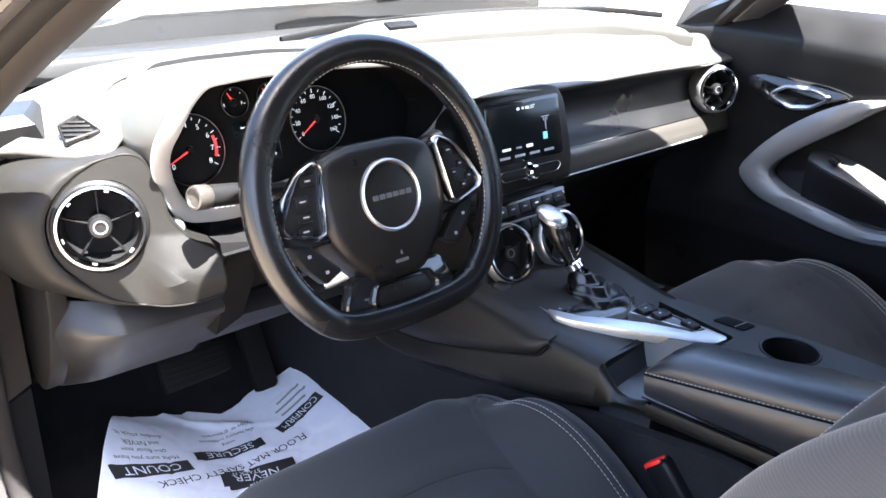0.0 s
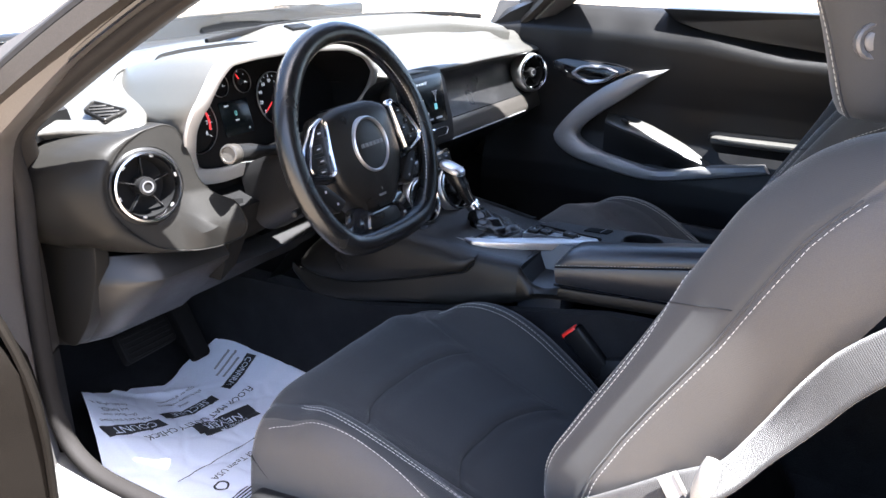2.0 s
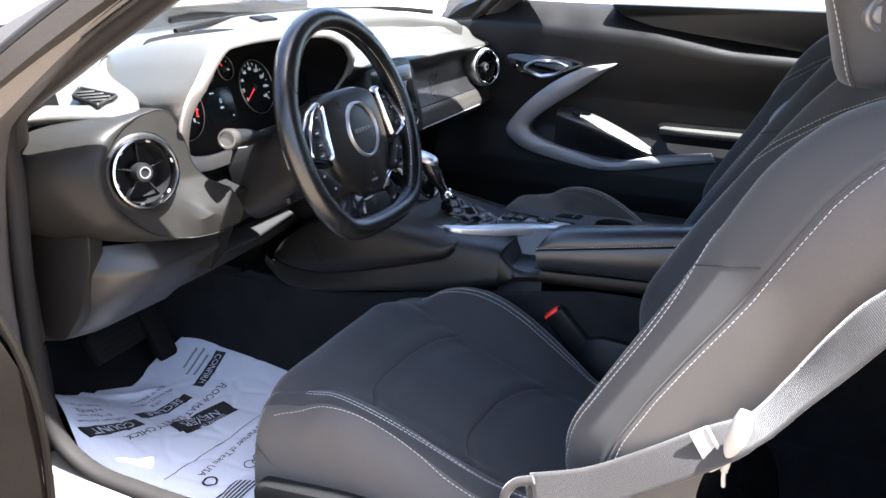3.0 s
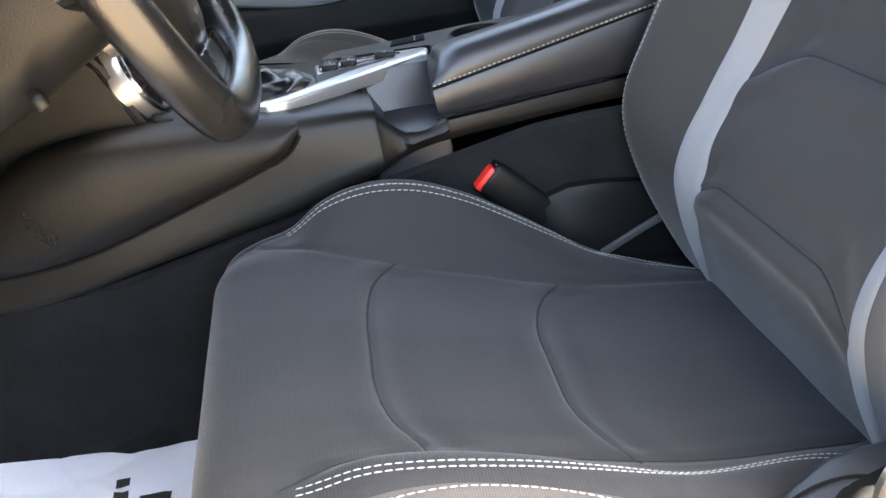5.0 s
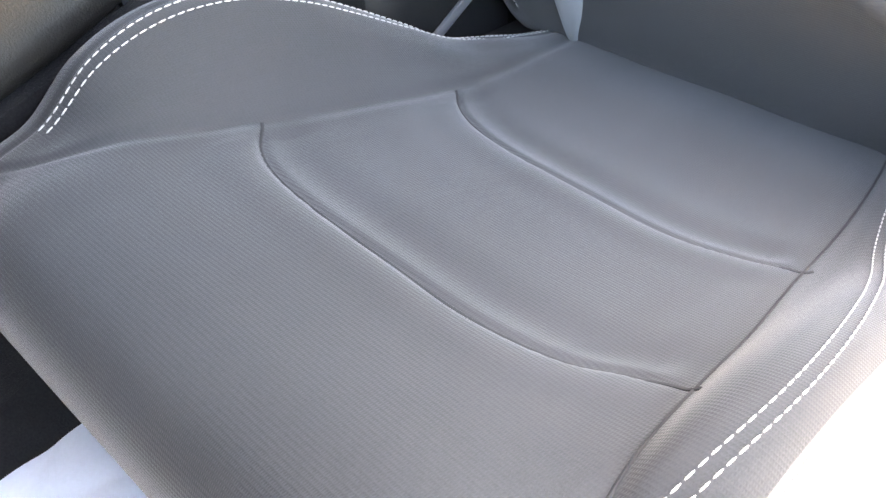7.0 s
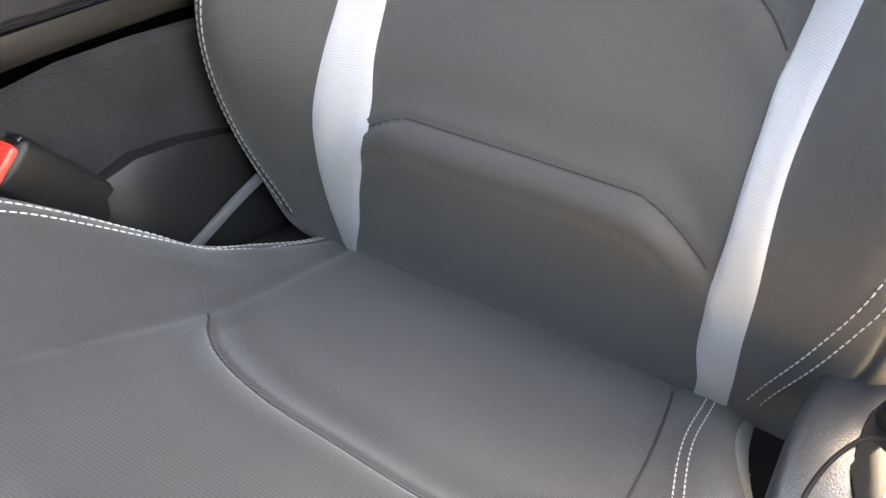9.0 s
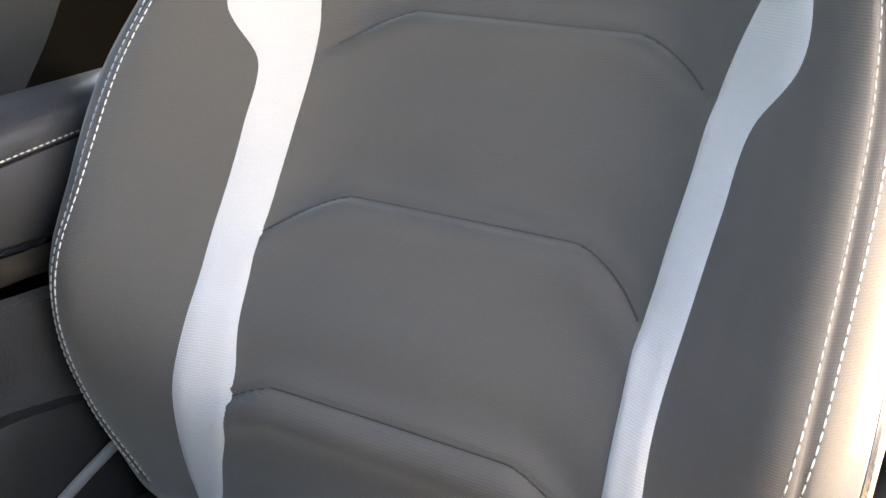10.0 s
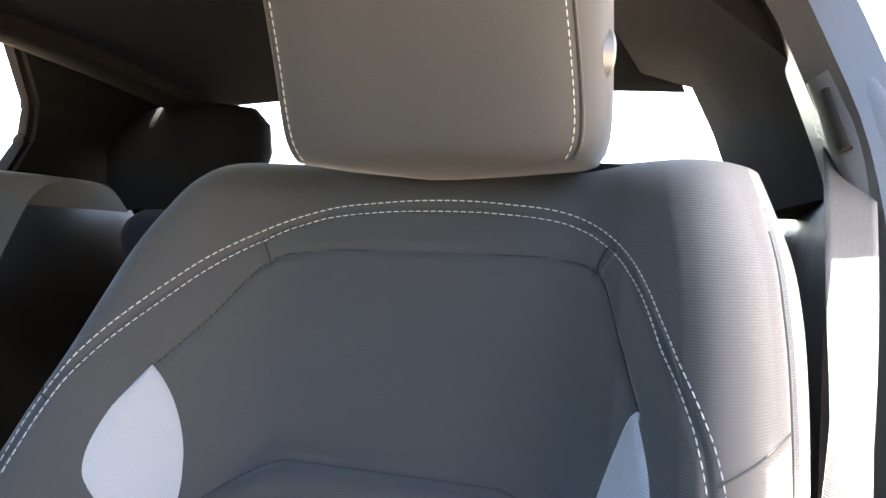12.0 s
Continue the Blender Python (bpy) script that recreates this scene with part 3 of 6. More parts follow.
    part("side_cover", slab(prof, -.02, .022, .008, m), HARD, seat, "black plastic side cover with recliner")
    # recliner housing between cushion and backrest
    def out(p, y, z):
        return (cx - mir * (p - .030), y + .030, z + .022)
    rings = [[out(pi, y, z - .045), out(pi, y, z - .012), out(pi + .004, y, z - .003), out(pi + .010, y, z), out(.294, y, z), out(.302, y, z - .004), out(.304, y, z - .014), out(.304, y, z - .045)]
             for y, z, pi in ((-.10, .418, .250), (-.05, .424, .248), (-.005, .425, .247), (.025, .420, .247), (.055, .402, .250), (.085, .378, .257), (.110, .345, .263), (.120, .270, .266))]
    rec = part("recliner_cover", loft(rings), VINYL, seat, "grey plastic recliner cover", 50)
    part("cover_groove", sweep([out(*q) for q in ((.300, .004, .4255), (.284, .010, .4255), (.272, .028, .4185), (.266, .050, .4060), (.267, .075, .3870), (.270, .095, .3660))], oval(.0014, .0014, 8), 30), MATTE, rec, "dark seam of the cover")
    # raised black plate stands in for the shade of a recess
    part("recess_plate", slab(smooth_poly([(.280, -.010), (.298, -.012), (.299, .045), (.290, .052), (.279, .030)], .006), -.004, .003, .002, Matrix(((-mir, 0, 0, cx + mir * .030), (0, .93, .36, .030), (0, -.36, .93, .4485), (0, 0, 0, 1)))), MATTE, rec, "dark plate standing in for a recess in the cover")
    part("adjuster_knob", lathe([(0, .020), (.010, .019), (.0135, .014), (.0145, .002), (.0145, -.01)], 28, frame_m(out(.296, -.008, .428), (1, 0, 0), (-.25 * mir, .35, .9))), SOFT, rec, "black adjuster knob")
    # ---- head restraint, fuller on the door side and narrower at the back
    nh, na = 26, 64

    def head_at(t, a):
        n = 14 if t > 0 else 8
        k = (1 - abs(t) ** n) ** (1 / n) if abs(t) < 1 else 0
        wide = (.128 + .004 * t) * (0.12 + .88 * k)
        deep = .066 * (0.10 + .90 * k) * (1 - .08 * t)
        c, q = math.cos(a), math.sin(a)
        px = wide * math.copysign(abs(c) ** (2 / 4.2), c)
        py = deep * math.copysign(abs(q) ** (2 / 4.2), q)
        if px * mir < 0:
            px *= 1.15 * (1 + .50 * min(0, py) / .132)
        else:
            px *= 1 + .21 * min(0, py - .03) / .132
        return cx + px, -.245 + .052 * t + .012 * t * t + py, 1.112 + .124 * t

    hr = [[head_at(-1 + 2 * j / nh, 2 * math.pi * i / na) for i in range(na)] for j in range(nh + 1)]
    head = part("headrest", loft(hr), BOLSTER, seat, "dark grey cloth head restraint", 60)
    for side in (-1, 1):
        outer = side * mir < 0
        ts = np.linspace(-.93, .92, 120)
        pts = []
        for t in ts:
            a = math.radians((46 + 10 * t) if outer else 44)
            pts.append(head_at(t, a if side > 0 else math.pi - a))
        pts, nr = np.array(pts), np.tile((side * .45, .88, 0), (120, 1))
        stitches("stitching", pts, nr, head, label="white stitching")
        part("piping", sweep(pts - nr * .0006 + np.array((side * .006, -.002, 0)), oval(.0014, .0014, 6), 60), BOLSTER, head)
    ring = frame_m((cx - mir * .1425, -.2485, 1.076), (mir * -.5, 1, 0), (-mir, -.5, 0))
    part("release_button", lathe([(0, .0015), (.0085, .002), (.0110, .0005), (.0120, -.001), (.0128, .001), (.0165, .0025), (.0190, .000), (.0198, -.010)], 40, ring), GREYTRIM, head, "round grey release button")
    # shoulder trim and easy-entry handle on the door side
    sx = cx - mir * .175
    part("shoulder_trim", slab(smooth_poly([(-.075, -.03), (.030, -.028), (.045, .012), (.01, .030), (-.075, .028)], .02), 0, .012, .005,
                               pose(sx, -.345, .992, -4, mir * -3, 0) @ Matrix.Diagonal((-mir, 1, 1, 1))), HARD, seat, "black plastic shoulder trim")
    return seat


driver_seat = build_seat("driver_seat", -0.03, 1, True, "dark grey cloth driver seat with light grey strips and white stitching")
passenger_seat = build_seat("passenger_seat", 0.80, -1, False, "dark grey cloth passenger seat with light grey strips")

# ---------------------------------------------------------------- shell of the car
def mirror_bm(bm):
    bmesh.ops.transform(bm, matrix=Matrix(((-1, 0, 0, 2 * XC), (0, 1, 0, 0), (0, 0, 1, 0), (0, 0, 0, 1))), verts=bm.verts)
    bmesh.ops.reverse_faces(bm, faces=bm.faces)
    return bm


def setting(name, bm, mat, label, angle=40, category="car body"):
    ob = part(name, bm, mat, None, label, angle)
    return tagged(ob, label, category, kind="structure")


# floor pan with raised tunnel and toe board
ys = np.array([-1.25, -.95, -.55, -.45, .2, .6, .95, 1.10, 1.20, 1.30])
zf = np.array([.42, .40, .38, .225, .212, .215, .216, .218, .320, .520])
xs = np.concatenate((np.linspace(-.385, .20, 14), np.linspace(.235, .535, 9), np.linspace(.57, 1.155, 14)))
yy = np.linspace(-1.25, 1.30, 60)
P = np.zeros((len(yy), len(xs), 3))
for j, x in enumerate(xs):
    tun = max(0.0, 1 - (abs(x - XC) / .17) ** 6) if abs(x - XC) < .17 else 0
    side = max(0.0, (abs(x - XC) - .72) / .05)
    P[:, j, 0], P[:, j, 1] = x, yy
    P[:, j, 2] = np.maximum(np.interp(yy, ys, zf), .20 + tun * .24) + min(side, 1) * .035
fl = grid_raw("floor", P, P[..., :2].copy(), CARPET, None)
tagged(fl, "black carpeted car floor", "floor", kind="structure")

# door sills
for mir in (0, 1):
    rings = []
    for y in np.linspace(-.50, .80, 14):
        up = .020 * max(0, (y - .45) / .35) ** 2
        rings.append([(-.345, y, .215), (-.352, y, .30), (-.362, y, .352 + up), (-.378, y, .370 + up), (-.40, y, .376 + up), (-.425, y, .370 + up), (-.437, y, .345), (-.45, y, .335), (-.49, y, .33), (-.515, y, .30), (-.52, y, .20), (-.50, y, .16), (-.36, y, .16)])
    bm = loft(rings)
    setting("sill", mirror_bm(bm) if mir else bm, SILL, "grey plastic covered door sill", category="door sill")

# weatherstrip round the door opening, and the pillars
APATH_DOOR = [(-.205, .222, 1.255), (-.245, .342, 1.188), (-.310, .502, 1.087), (-.373, .660, .968), (-.384, .745, .905)]
APATH = [(-.165, .23, 1.268), (-.205, .35, 1.200), (-.272, .509, 1.098), (-.345, .665, .975), (-.376, .745, .905)]
for mir in (0, 1):
    bms = {}
    sec_in = [(-.004, -.030), (.020, -.020), (.040, -.002), (.044, .020), (.030, .030), (.0, .026), (-.014, .0)]
    fan = [0] * 5 if mir else [1, 1, .9, .6, .25]                   # the bands spread out towards the roof

    def band(dx, wide, dy, dz, rest=()):
        return [(p[0] + dx + wide * k, p[1] + dy, p[2] + dz) for p, k in zip(APATH if mir else APATH_DOOR, fan)] + list(rest)

    bms["a_pillar_trim"] = (sweep(band(-.020, -.006, .012, -.004, [(-.372, .80, .84)]), [(a * .42, b * .95) for a, b in sec_in], 28, (1, 0, .3)), TRIM, "dark grey plastic windscreen pillar trim")
    # filler added to stop sunlight leaking between the pillar bands
    bms["pillar_filler"] = (sweep(band(-.062, -.025, .010, .004, [(-.432, .81, .84)]), [(-.012, -.052), (.010, -.055), (.012, .0), (.010, .052), (-.012, .052)], 28, (1, 0, .2)), TRIM, "dark filler added in the windscreen pillar to block sunlight")
    strip = band(-.030, -.042, -.012, -.006, [(-.402, .757, .82), (-.404, .762, .70), (-.404, .764, .585), (-.404, .758, .49), (-.403, .735, .425), (-.402, .685, .392), (-.401, .60, .382), (-.400, .45, .380), (-.398, .2, .380), (-.398, -.3, .380), (-.398, -.42, .40)])
    bms["weatherstrip"] = (sweep(strip, oval(.011, .013, 14, 2.6), 160, (1, 0, 0)), RUBBER, "black rubber door weatherstrip")
    body = band(-.062, -.030, .012, .008, [(-.440, .800, .84), (-.447, .815, .70), (-.447, .812, .55), (-.445, .805, .43), (-.44, .79, .33)])
    bms["body_pillar"] = (sweep(body, [(-.05, -.046), (-.045, .030), (-.012, .046), (.03, .046), (.052, .016), (.052, -.022), (.02, -.050)], 60, (1, 0, 0), scale=lambda f: 1 if mir else float(np.interp(f, [0, .35, .55, 1], [.48, .48, 1, 1]))), PILLAR, "dark painted front door pillar")
    outer = band(-.098, -.030 if not mir else -.112, .018 if not mir else .030, .010, [(-.486, .812, .84), (-.494, .826, .70), (-.494, .822, .55), (-.490, .812, .43), (-.484, .80, .33)])
    bms["door_seal"] = (sweep(outer, oval(.009, .011, 10), 60, (1, 0, 0)), RUBBER, "black rubber outer door seal")
    groove_path = band(-.050, -.050, -.016, .002, [(-.424, .764, .84), (-.430, .776, .70), (-.430, .772, .55), (-.428, .764, .43)])
    bms["pillar_channel"] = (sweep(groove_path, oval(.005, .005, 8), 60, (1, 0, 0)), GLOSS, "dark channel beside the weatherstrip")
    low = [[(-.352, y0, z), (-.392, y1, z), (-.440, y2, z), (-.44, 1.15, z), (-.35, 1.2, z)] for z, y0, y1, y2 in ((.19, .80, .775, .80), (.40, .79, .77, .80), (.548, .80, .775, .81))]
    bms["kick_panel"] = (loft(low), MATTE, "black carpeted kick panel")
    low = [[(-.350, y0, z), (-.392, y1, z), (-.440, y2, z), (-.44, 1.15, z), (-.35, 1.2, z)] for z, y0, y1, y2 in ((.555, .80, .770, .81), (.72, .81, .780, .82), (.90, .80, .775, .81))]
    bms["hinge_pillar"] = (loft(low), TRIM, "dark grey plastic trim on the hinge pillar")
    for nm, (bm, mat, lab) in bms.items():
        setting(nm, mirror_bm(bm) if mir else bm, mat, lab, category="car pillar")
    # B pillar, roof rail and rear quarter trim
    b = sweep([(-.40, -.47, .36), (-.405, -.50, .62), (-.402, -.52, .85), (-.378, -.545, 1.02), (-.345, -.56, 1.12), (-.312, -.565, 1.20), (-.272, -.565, 1.262)], [(-.055, -.035), (-.055, .03), (-.02, .045), (.04, .040), (.058, .01), (.05, -.03)], 30, (1, 0, .2))
    setting("b_pillar", mirror_bm(b) if mir else b, VINYL, "dark blue-grey plastic centre pillar trim", category="car pillar")
    rail = sweep([(-.10, .16, 1.272), (-.135, -.1, 1.288), (-.14, -.4, 1.290), (-.125, -.8, 1.268 if mir else 1.284), (-.10, -1.12, 1.225 if mir else 1.272)], oval(.045, .026, 12, 2.6), 30, (0, 0, 1))
    setting("roof_rail", mirror_bm(rail) if mir else rail, LINER, "dark cloth covered roof rail", category="car roof")
    # quarter trim below the rear side window
    rings = []
    for y in np.linspace(-.52, -1.35, 12):
        t = (-.52 - y) / .83
        rings.append([(-.33 + .10 * t, y, .36), (-.335 + .08 * t, y, .70), (-.335 + .06 * t, y, .95), (-.345 + .05 * t, y, 1.00 + .03 * t), (-.395 + .05 * t, y, 1.02 + .05 * t), (-.46 + .05 * t, y, .98), (-.47 + .05 * t, y, .40)])
    bm = loft(rings)
    setting("quarter_panel", mirror_bm(bm) if mir else bm, SOFT, "black plastic rear quarter panel", category="car body")
    # C pillar, with the small rear side window in front of it
    fw = .33 if not mir else 0
    rings = [[(-.36, -.865, 1.03), (-.42, -.86, 1.03), (-.42, -1.5, 1.03), (-.30, -1.5, 1.03)],
             [(-.325, -.90, 1.13), (-.375, -.90, 1.13), (-.36, -1.45, 1.13), (-.25, -1.42, 1.12)],
             [(-.275, -.86, 1.19), (-.32, -.86, 1.19), (-.30, -1.35, 1.19), (-.205, -1.28, 1.18)],
             [(-.17, -.72, 1.262), (-.20, -.70, 1.285), (-.18, -1.18, 1.25), (-.155, -1.13, 1.235)]]
    rings = [[(x, y + (fw if i < 2 else 0), z) for i, (x, y, z) in enumerate(r)] for r in rings]
    bm = loft(rings)
    bmesh.ops.bevel(bm, geom=bm.edges[:], offset=.01, segments=2, affect="EDGES")
    setting("c_pillar", mirror_bm(bm) if mir else bm, LINER, "dark rear roof pillar trim", category="car pillar")

# upper trim that closes the driver's side behind the centre pillar
rows = [[(-.355 + .12 * t, y, 1.00), (-.300 + .11 * t, y, 1.13), (-.215 + .06 * t, y, 1.205), (-.085 + .01 * t, y, 1.232), (-.10 + .01 * t, y, 1.262), (-.20 + .02 * t, y, 1.275), (-.345 + .03 * t, y, 1.14), (-.40 + .03 * t, y, 1.0)] for t, y in zip(np.linspace(0, 1, 8), np.linspace(-.545, -1.02, 8))]
setting("upper_quarter_trim", loft(rows), LINER, "dark cloth covered rear quarter trim", category="car pillar")

# outer roof edge above the door openings, out of view; its wavy outline shapes the sun patches
for mir in (0, 1):
    if mir:
        rim, half = ((.30, -.335, 1.244), (.20, -.325, 1.258), (.12, -.312, 1.266), (.06, -.302, 1.270), (-.05, -.296, 1.271), (-.17, -.290, 1.272), (-.30, -.290, 1.269), (-.42, -.300, 1.252), (-.64, -.315, 1.245)), .075
    else:
        rim, half = ((.300, -.350, 1.244), (.20, -.362, 1.258), (.12, -.360, 1.266), (.05, -.352, 1.270), (-.05, -.350, 1.271), (-.15, -.356, 1.272), (-.22, -.352, 1.272), (-.265, -.336, 1.271), (-.30, -.302, 1.269), (-.33, -.305, 1.266), (-.36, -.318, 1.262), (-.385, -.334, 1.257), (-.42, -.343, 1.252), (-.52, -.350, 1.248), (-.64, -.360, 1.245)), .115
    edge = sweep([(x + half, y, z) for y, x, z in rim], oval(half, .016, 14, 2.6), 44, (0, 0, 1))
    setting("roof_edge", mirror_bm(edge) if mir else edge, PAINT, "roof edge over the door, outline set to shape the sunlight", category="car roof")

# roof
xs, yy = np.linspace(-.13, .90, 20), np.linspace(.28, -1.16, 26)
P = np.zeros((26, 20, 3))
for i, y in enumerate(yy):
    for j, x in enumerate(xs):
        P[i, j] = (x, y, np.interp(y, [-1.16, -.8, -.4, 0, .28], [1.225, 1.275, 1.295, 1.29, 1.256]) + .018 * (1 - ((x - XC) / .52) ** 2))
n = len(xs)
bm = bmesh.new()
lower = [[bm.verts.new(P[i, j]) for j in range(20)] for i in range(26)]
for i in range(25):
    for j in range(19):
        bm.faces.new((lower[i][j], lower[i][j + 1], lower[i + 1][j + 1], lower[i + 1][j]))
bmesh.ops.solidify(bm, geom=bm.faces[:], thickness=-0.035)
setting("roof", bm, LINER, "dark headliner under the car roof", category="car roof")
# unseen header, made wide enough to keep sun off wheel and footwell
setting("header", sweep([(-.215, .250, 1.244), (-.14, .300, 1.247), (.0, .335, 1.246), (.18, .352, 1.250), (XC, .362, 1.252), (.59, .352, 1.250), (.77, .325, 1.246), (.90, .250, 1.248)], oval(.100, .014, 12, 2.6), 40, (0, 0, 1)), LINER, "dark windscreen header, widened out of view to shade the cabin", category="car roof")


def pane(name, pts, mat, label, bulge=0.0, nu=14, nv=10, toward=(0, 0, 1)):
    """A thin curved pane between four corners."""
    a, b, c, d = (np.array(p, float) for p in pts)
    verts = []
    for i in range(nv + 1):
        for j in range(nu + 1):
            u, v = j / nu, i / nv
            p = (a * (1 - u) + b * u) * (1 - v) + (d * (1 - u) + c * u) * v
            verts.append(p + np.array(toward) * bulge * 4 * u * (1 - u))
    faces = [(i * (nu + 1) + j, i * (nu + 1) + j + 1, (i + 1) * (nu + 1) + j + 1, (i + 1) * (nu + 1) + j) for i in range(nv) for j in range(nu)]
    ob = raw(name, verts, faces, mat, None, label, 0)
    ob.visible_shadow = False
    return tagged(ob, label, "car window", kind="structure")


pane("windscreen", [(-.41, .88, .925), (1.18, .88, .925), (.93, .26, 1.27), (-.16, .26, 1.27)], GLASS, "clear curved windscreen", .14, toward=(0, .95, .1))
pane("rear_window", [(1.01, -1.60, 1.03), (-.24, -1.60, 1.03), (-.17, -1.14, 1.235), (.94, -1.14, 1.235)], TINTED, "tinted rear window", .05, toward=(0, -.6, .4))
pane("side_window", [(1.215, .62, .985), (1.21, -.50, 1.01), (.98, -.50, 1.255), (.985, .22, 1.255)], GLASS, "clear passenger door window", .0)
pane("quarter_window", [(1.19, -.58, 1.025), (1.16, -.92, 1.07), (1.085, -.90, 1.17), (.97, -.60, 1.26)], TINTED, "small tinted rear quarter window", .0)
setting("parcel_shelf", rbox((1.24, .55, .03), .01, 2, pose(XC, -1.36, 1.005)), LINER, "dark rear parcel shelf", category="shelf")
setting("bulkhead", join(rbox((1.50, .04, .80), .005, 2, pose(XC, -1.60, .62)), rbox((1.60, .05, .72), .01, 2, pose(XC, 1.30, .60))), HARD, "black front and rear bulkhead panels", category="bulkhead")
# the windscreen's lower shelf and the bonnet in front of it
setting("cowl", rbox((1.56, .14, .03), .012, 3, pose(XC, 1.10, .925, -4)), HARD, "black plastic cowl below the windscreen", category="cowl")
rows = []
for i in range(13):
    y = 1.16 + .085 * i
    rows.append([(XC + x * (1 - .02 * i / 12), y, .935 - .012 * i - .0016 * i * i * .6 + .045 * (1 - (x / .86) ** 2) + (.012 if abs(x) < .42 else 0)) for x in np.linspace(-.84, .84, 25)])
bm = loft(rows, False, False)
bmesh.ops.solidify(bm, geom=bm.faces[:], thickness=.02)
setting("bonnet", bm, PAINT, "glossy dark painted bonnet", category="car body")
setting("wing", join(rbox((.10, 1.2, .55), .05, 4, pose(-.47, 1.46, .60)), rbox((.10, 1.2, .55), .05, 4, pose(1.24, 1.46, .60))), PAINT, "glossy dark painted front wings", category="car body")

# rear bench
def rear_bench():
    t = thing("rear_bench", "rear bench seat, blackened for deep shade", "car seat", (XC, -.8, .38))
    # carpet and liner black put the deep shade of the rear into the bench
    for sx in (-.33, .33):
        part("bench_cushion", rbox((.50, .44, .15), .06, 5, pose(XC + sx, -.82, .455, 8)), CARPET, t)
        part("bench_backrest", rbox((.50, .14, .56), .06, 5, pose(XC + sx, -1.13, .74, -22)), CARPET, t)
    # headrests are added; this one hides the rear window's corner
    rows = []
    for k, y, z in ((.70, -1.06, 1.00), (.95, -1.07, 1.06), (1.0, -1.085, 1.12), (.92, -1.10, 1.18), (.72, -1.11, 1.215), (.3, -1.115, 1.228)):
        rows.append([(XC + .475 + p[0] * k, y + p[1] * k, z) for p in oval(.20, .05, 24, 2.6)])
    part("added_headrest", loft(rows), LINER, t)
    part("added_headrest", rbox((.34, .10, .12), .04, 4, pose(XC - .40, -1.16, 1.035, -15)), CARPET, t)
    part("bench_tunnel", rbox((.16, .46, .10), .02, 3, pose(XC, -.80, .44)), HARD, t)
    return t


rear_bench()

# carpeted sides of the centre tunnel
for mir in (0, 1):
    rows = [[(.275, y, .20), (.275, y, .44), (.262 - .034 * max(0, (y - .30) / .5), y, .452 + .09 * max(0, min(1, (.60 - y) / .5))), (.248 - .034 * max(0, (y - .30) / .5), y, .448 + .09 * max(0, min(1, (.60 - y) / .5))), (.242 - .034 * max(0, (y - .30) / .5), y, .40), (.232 - .03 * max(0, (y - .30) / .5), y, .21)] for y in np.linspace(-.62, 1.16, 30)]
    bm = loft(rows)
    setting("tunnel_carpet", mirror_bm(bm) if mir else bm, CARPET, "black carpeted side of the centre tunnel", category="floor")

# ---------------------------------------------------------------- dashboard
dash = thing("dashboard", "black moulded dashboard with round chrome-ringed vents", "dashboard", (XC, .8, .6))


def brow(x):
    """Depth and height of the dash top's rear edge."""
    return (float(spl([-.40, -.33, -.30, -.27, -.215, -.10, .10, .215, .30, .48, .75, 1.04, 1.16], [.815, .770, .722, .686, .662, .655, .640, .612, .606, .601, .622, .646, .665], x)),
            float(spl([-.40, -.33, -.27, -.215, 0, .215, .30, .48, .75, 1.04, 1.16], [.883, .889, .890, .894, .905, .905, .905, .900, .892, .879, .872], x)))


xs, tt = np.linspace(-.385, 1.155, 110), np.linspace(0, 1, 40)
P = np.zeros((40, 110, 3))
for j, x in enumerate(xs):
    y0, z0 = brow(x)
    k = float(np.clip((x - .20) / .12, 0, 1))                       # the raised rear ledge of the passenger side
    edge = .93 - .22 * (abs(x - XC) / .77) ** 2.2                    # foot of the windscreen
    inside = math.exp(-((x - .01) / .245) ** 12)                      # the instrument hood takes the pad's place here
    y0, z0 = y0 + (.735 - y0) * inside, z0 + .02 * inside
    drop = float(np.clip((x + .30) / .12, .15, 1))                   # flatter at the driver's corner
    py = np.array([y0 + .012, y0 - .004, y0 + .004, y0 + .03, .700 + .0 * k, .716, .735, .80, edge + .12])
    py[4:8] = np.clip(py[4:8], y0 + .045 + np.arange(4) * .012, None)
    pz = np.array([z0 - .014, z0 - .004, z0 + .005, z0 + .012, z0 + .020 * drop, z0 + .024 * drop + .010 * k, z0 + .034 * drop + .010 * k, z0 + .040 * drop, .945 - .02 * (1 - drop)])
    s = np.linspace(0, 1, 9)
    P[:, j, 0] = x
    P[:, j, 1], P[:, j, 2] = spl(s, py, tt), spl(s, pz, tt)
grid_raw("dash_top", P, P[..., :2].copy(), SUNVINYL, dash, "black grained dash top pad")

# passenger side face: dark recess, satin strip and lower shelf
prof = [(.612, .893), (.630, .878), (.640, .862), (.638, .835), (.622, .803), (.606, .786), (.6035, .783), (.603, .780), (.600, .777), (.594, .757), (.590, .744), (.594, .738), (.602, .735), (.640, .703), (.690, .675), (.760, .62), (.83, .52), (.93, .40), (1.02, .30)]
pr = curve3(prof, 90)
xs = np.linspace(.22, 1.13, 60)
P = np.zeros((90, 60, 3))
for j, x in enumerate(xs):
    k = (x - .48) / .56
    P[:, j] = np.stack([np.full(90, x), pr[:, 0] + .045 * k, pr[:, 1] - .019 * k], 1)
P = P[::-1]
cut_hi = int(np.argmin(np.abs(pr[:, 1] - .783)))
cut_lo = int(np.argmin(np.abs(pr[:, 1] - .742)))
